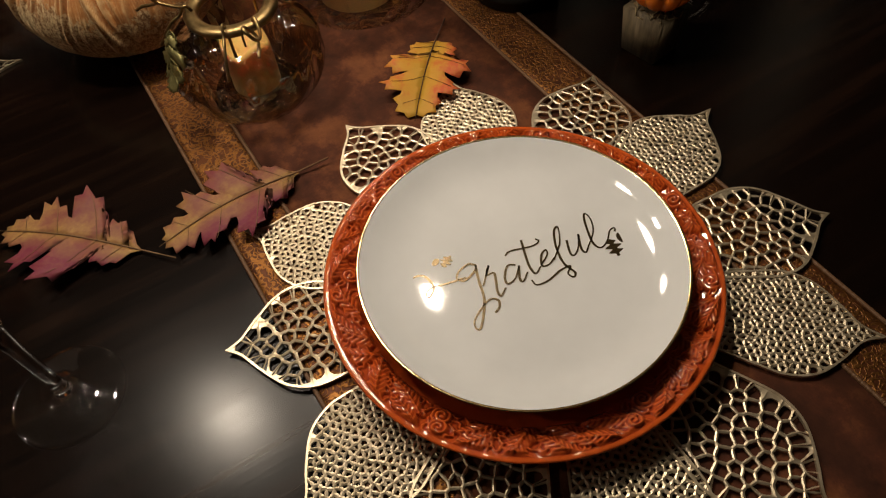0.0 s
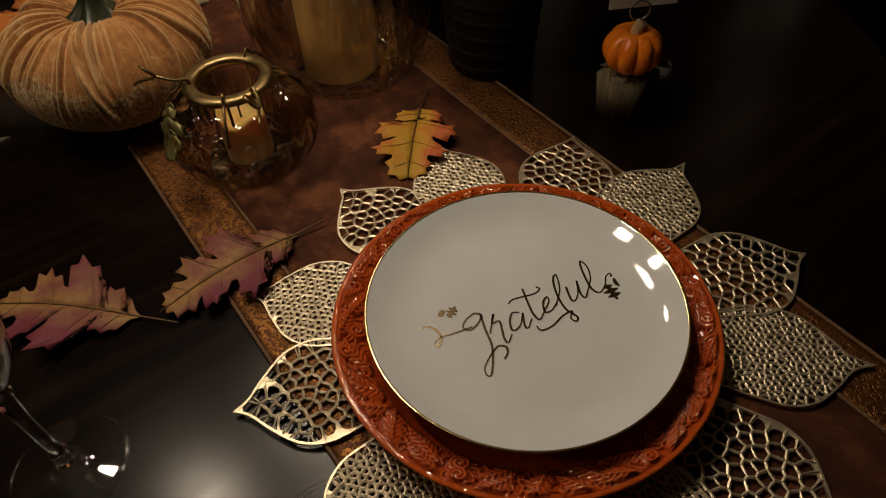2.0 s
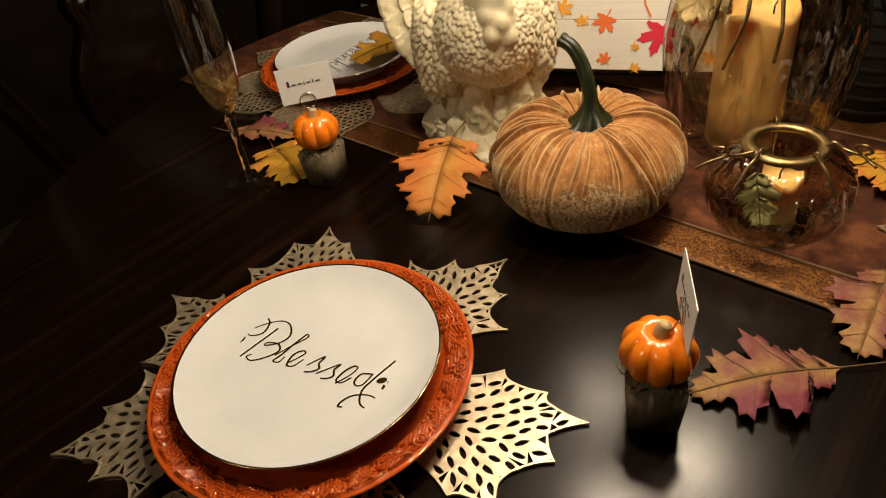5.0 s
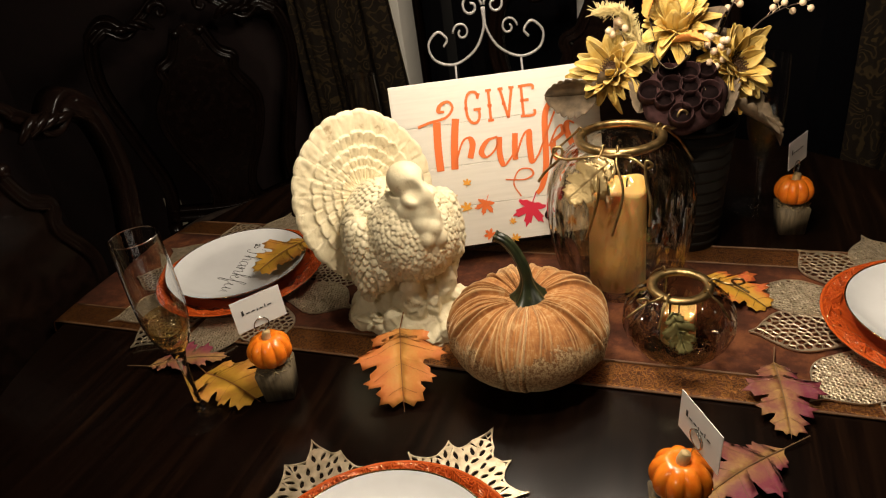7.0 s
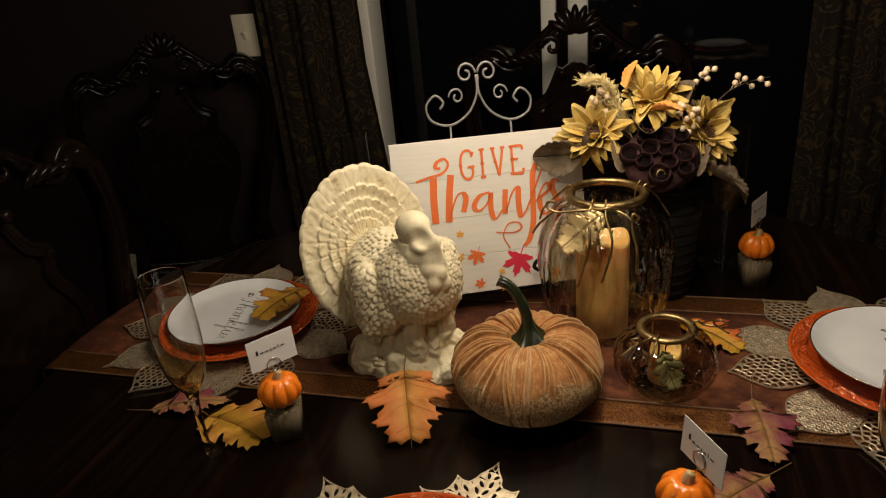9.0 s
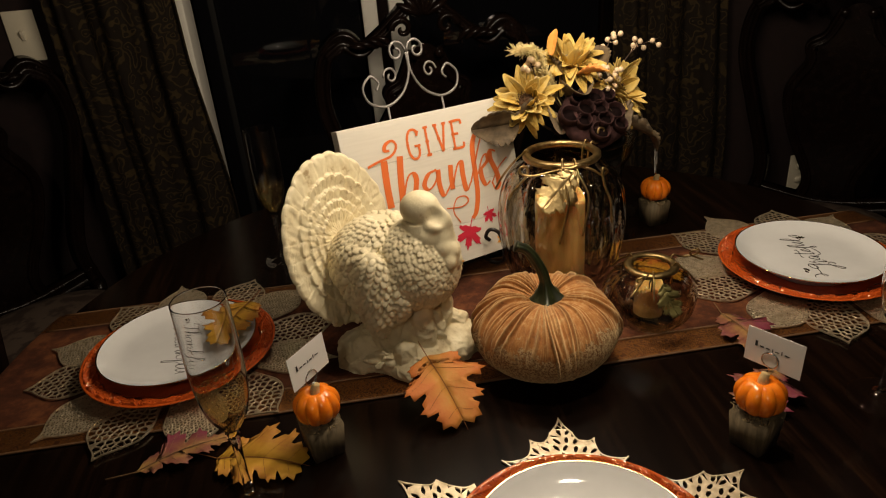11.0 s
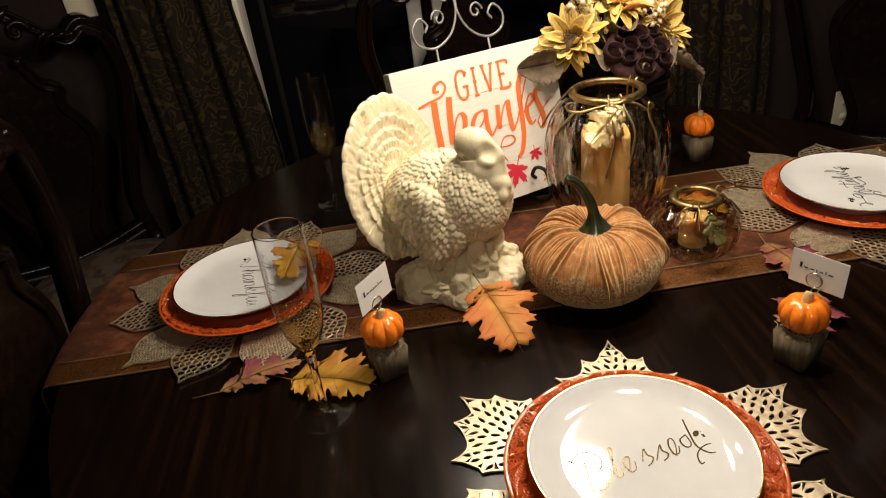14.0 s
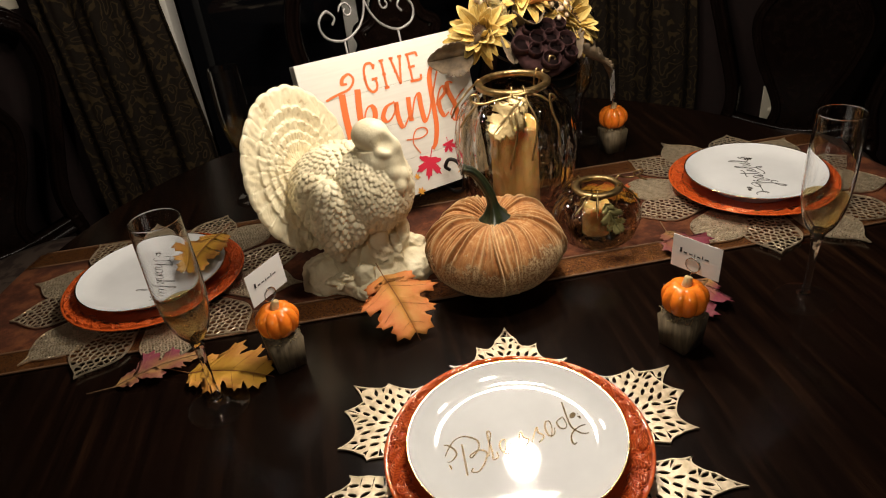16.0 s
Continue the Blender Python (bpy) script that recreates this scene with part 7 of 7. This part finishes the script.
def stalk(end, bend=0.02):
    bm = bmesh.new()
    e = Vector(end)
    tube(bm, smooth_line([(0.1 * e.x, 0.1 * e.y, 0.0), (0.35 * e.x, 0.35 * e.y, 0.16), (e.x * 0.8, e.y * 0.8, 0.65 * 0.16 + 0.35 * e.z + 0.02), tuple(e)], 6), 0.0022, 6)
    part("stalk", bm, TWIG, bouquet)


def sunflower(x, y, z, tilt, turn, r, seed, open_=0.5):
    """Flower head at a place relative to the bucket's foot."""
    rnd = random.Random(seed)
    at = (x - VX, y - VY, z - TABLE - 0.014)
    stalk(at)
    head = new("sunflower")
    head.parent = bouquet
    head.matrix_basis = pose(*at, 0, 0, turn) @ pose(0, 0, 0, tilt, 0, 0)
    tagged(head, "yellow silk sunflower")
    bm = bmesh.new()
    lathe(bm, [(0, 0.006), (r * 0.2, 0.005), (r * 0.3, 0.001), (r * 0.24, -0.006), (0.004, -0.012), (0, -0.012)], 28, lambda px, py, pz, a, rr, i: (px, py, pz + 0.0012 * noise.noise(Vector((px * 600, py * 600, 0)))))
    for k in range(60):
        a, q = k * 2.4, r * 0.28 * math.sqrt(k / 60)
        tube(bm, [Vector((q * math.cos(a), q * math.sin(a), 0.003)), Vector((q * 1.1 * math.cos(a), q * 1.1 * math.sin(a), 0.0085 + rnd.uniform(0, 0.003)))], 0.0009, 4)
    part("seed_disc", bm, SEEDS, head)
    for k in range(51):
        ring = k % 3
        a = 2 * math.pi * k / 51 + rnd.uniform(-0.2, 0.2)
        ln, wd = r * rnd.uniform(0.60, 0.98), r * rnd.uniform(0.30, 0.46)
        bm = bmesh.new()
        out = [(ln * u, 0.5 * wd * math.sin(math.pi * u ** 0.75) ** 0.8) for u in (0.0, 0.12, 0.3, 0.5, 0.7, 0.85, 0.95)] + [(ln, 0)]
        out[0] = (0, wd * 0.12)
        out = [(px, -py) for px, py in out[:-1]] + out[::-1]
        cup = rnd.uniform(0.6, 1.3)
        droop = rnd.uniform(-0.5, 0.8)
        curved_leaf(bm, out, 0.0005, lambda px, py: cup * 1.3 * py * py / wd - droop * px * px / ln)
        ob = part("petal", bm, PETAL, head, at=pose(0, 0, 0.001 * ring, 0, 0, math.degrees(a)) @ pose(r * 0.2, 0, 0, 0, -22 - 26 * open_ + 17 * ring + rnd.uniform(-24, 24), 0) @ pose(0, 0, 0, rnd.uniform(-14, 14)))
        so = ob.modifiers.new("thick", "SOLIDIFY")
        so.thickness = 0.0006


sunflower(0.074, 0.160, 1.010, 58, -22, 0.050, 1, 0.9)
sunflower(0.152, 0.188, 1.052, 28, 8, 0.052, 2, 1.25)
sunflower(0.224, 0.176, 1.006, 60, 46, 0.053, 3, 0.9)

# lotus pod
pod = new("lotus_pod")
pod.parent = bouquet
pod.matrix_basis = pose(0.166 - VX, 0.114 - VY, 0.991 - TABLE - 0.014, 40, 0, 4)
tagged(pod, "dried purple-brown lotus seed pod")
bm = bmesh.new()
lathe(bm, [(0, 0.008), (0.028, 0.006), (0.046, 0.0), (0.052, -0.008), (0.047, -0.020), (0.024, -0.040), (0.008, -0.052), (0, -0.052)], 64, lambda px, py, pz, a, rr, i: (px * (1 + 0.03 * math.sin(7 * a)), py * (1 + 0.03 * math.sin(7 * a)), pz))
part("pod_body", bm, POD, pod)
for k in range(11):
    a, q = k * 2.4 + 0.4, 0.043 * math.sqrt((k + 0.35) / 11)
    size = 0.0116 + 0.0022 * math.sin(k * 3)
    bm = bmesh.new()
    lathe(bm, [(size * 0.8, -0.002), (size * 1.2, 0.0), (size * 1.08, 0.0106), (size * 1.03, 0.0114), (size * 0.98, 0.0104), (size * 0.84, 0.0008)], 18, closed=True)
    cup_ob = part("pod_cup", bm, POD, pod, at=pose(q * math.cos(a), q * math.sin(a), 0.0062 - 2.4 * q * q))
    # disc coloured near-black for the shade of a deep hollow
    bm = bmesh.new()
    lathe(bm, [(0, 0.0022), (size * 0.84, 0.0024), (size * 0.84, 0.0010), (0, 0.0008)], 18)
    part("pod_hollow_shade", bm, POD_SHADE, cup_ob)
stalk((0.160 - VX, 0.14 - VY, 0.97 - TABLE))


def berries(pts, r, seed):
    """A twig with round berries along it; places relative to the world."""
    rnd = random.Random(seed)
    line = smooth_line([(x - VX, y - VY, z - TABLE - 0.014) for x, y, z in pts], 6)
    bm = bmesh.new()
    tube(bm, line, lambda u: 0.0016 - 0.0011 * u, 6)
    tw = part("berry_twig", bm, TWIG, bouquet)
    return tw, line, rnd


for pts, count, spread, seed in (
        (((0.18, 0.18, 0.95), (0.24, 0.20, 1.04), (0.275, 0.222, 1.062), (0.315, 0.235, 1.070)), 6, 0.012, 5),
        (((0.17, 0.17, 0.95), (0.20, 0.155, 1.01), (0.206, 0.150, 1.040)), 22, 0.017, 6),
        (((0.17, 0.17, 0.95), (0.10, 0.165, 1.03), (0.078, 0.160, 1.078)), 14, 0.012, 7),
        (((0.18, 0.18, 0.97), (0.215, 0.20, 1.07), (0.232, 0.205, 1.095)), 6, 0.011, 8)):
    tw, line, rnd = berries(pts, 0.004, seed)
    for k in range(count):
        p = line[int(len(line) * (0.55 + 0.44 * k / count))] + Vector((rnd.uniform(-1, 1), rnd.uniform(-1, 1), rnd.uniform(-1, 1))) * spread
        bm = bmesh.new()
        blob(bm, p, (0.0043, 0.0043, 0.0045), None, 12, 8)
        tube(bm, [p, line[int(len(line) * (0.5 + 0.44 * k / count))]], 0.0004, 4)
        part("berry", bm, BERRY, tw)

# feathery straw plume
line = smooth_line([(-0.03, -0.01, 0.20), (-0.075, -0.01, 0.285), (-0.090, -0.012, 0.318), (-0.118, -0.016, 0.322)], 10)
bm = bmesh.new()
rnd = random.Random(9)
tube(bm, line, 0.0012, 5)
for k in range(1100):
    i = rnd.randint(5, len(line) - 1)
    d = Vector((rnd.uniform(-1, 1), rnd.uniform(-1, 1), rnd.uniform(-0.4, 1))).normalized()
    tube(bm, [line[i], line[i] + d * rnd.uniform(0.006, 0.016) + (line[i] - line[i - 1]) * 1.5], 0.00035, 3)
part("plume", bm, PLUME, bouquet, "feathery straw-coloured plume")

# dry leaves round the neck and small orange leaf tips
for x, y, z, yaw, pitch, ln, wd, m in ((0.105, 0.165, 0.995, 190, 6, 0.080, 0.056, DRY_LEAF), (0.205, 0.155, 0.962, -14, 8, 0.085, 0.044, DRY_LEAF), (0.262, 0.150, 0.950, 5, 52, 0.050, 0.020, DRY_LEAF), (0.13, 0.15, 0.985, 250, 10, 0.05, 0.045, DRY_LEAF), (0.20, 0.15, 0.98, -70, 10, 0.05, 0.045, DRY_LEAF), (0.165, 0.21, 0.98, 90, 10, 0.07, 0.05, DRY_LEAF), (0.115, 0.165, 1.075, 60, -55, 0.045, 0.014, LEAF_ORANGE), (0.150, 0.150, 1.045, -30, -15, 0.05, 0.018, LEAF_ORANGE), (0.14, 0.17, 1.03, 120, -60, 0.05, 0.05, DRY_LEAF), (0.19, 0.18, 1.035, 60, -60, 0.05, 0.05, DRY_LEAF), (0.12, 0.18, 1.0, 150, -20, 0.06, 0.05, DRY_LEAF), (0.20, 0.19, 1.01, 40, -25, 0.06, 0.05, DRY_LEAF), (0.15, 0.16, 1.0, 270, -35, 0.06, 0.05, DRY_LEAF)):
    bm = bmesh.new()
    curved_leaf(bm, oak_outline(ln, wd, 6, 0.12), 0.0005, lambda px, py: 2.5 * py * py / wd - 3 * px * px)
    ob = part("dry_leaf" if m is DRY_LEAF else "orange_leaf", bm, m, bouquet, at=pose(x - VX, y - VY, z - TABLE - 0.014, 0, 0, yaw) @ pose(0, 0, 0, 0, pitch, 0))
    so = ob.modifiers.new("thick", "SOLIDIFY")
    so.thickness = 0.0006

# broad taupe leaf that hangs over the corner of the sign
bm = bmesh.new()
curved_leaf(bm, oak_outline(0.072, 0.052, 7, 0.10), 0.0005, lambda px, py: 2.0 * py * py / 0.052 - 3 * px * px)
ob = part("dry_leaf", bm, DRY_LEAF, bouquet, at=axes((0.056 - VX, 0.140 - VY, 0.985 - TABLE - 0.014), (-1, -0.1, -0.06), (-0.15, -1, 0.12)))
so = ob.modifiers.new("thick", "SOLIDIFY")
so.thickness = 0.0006
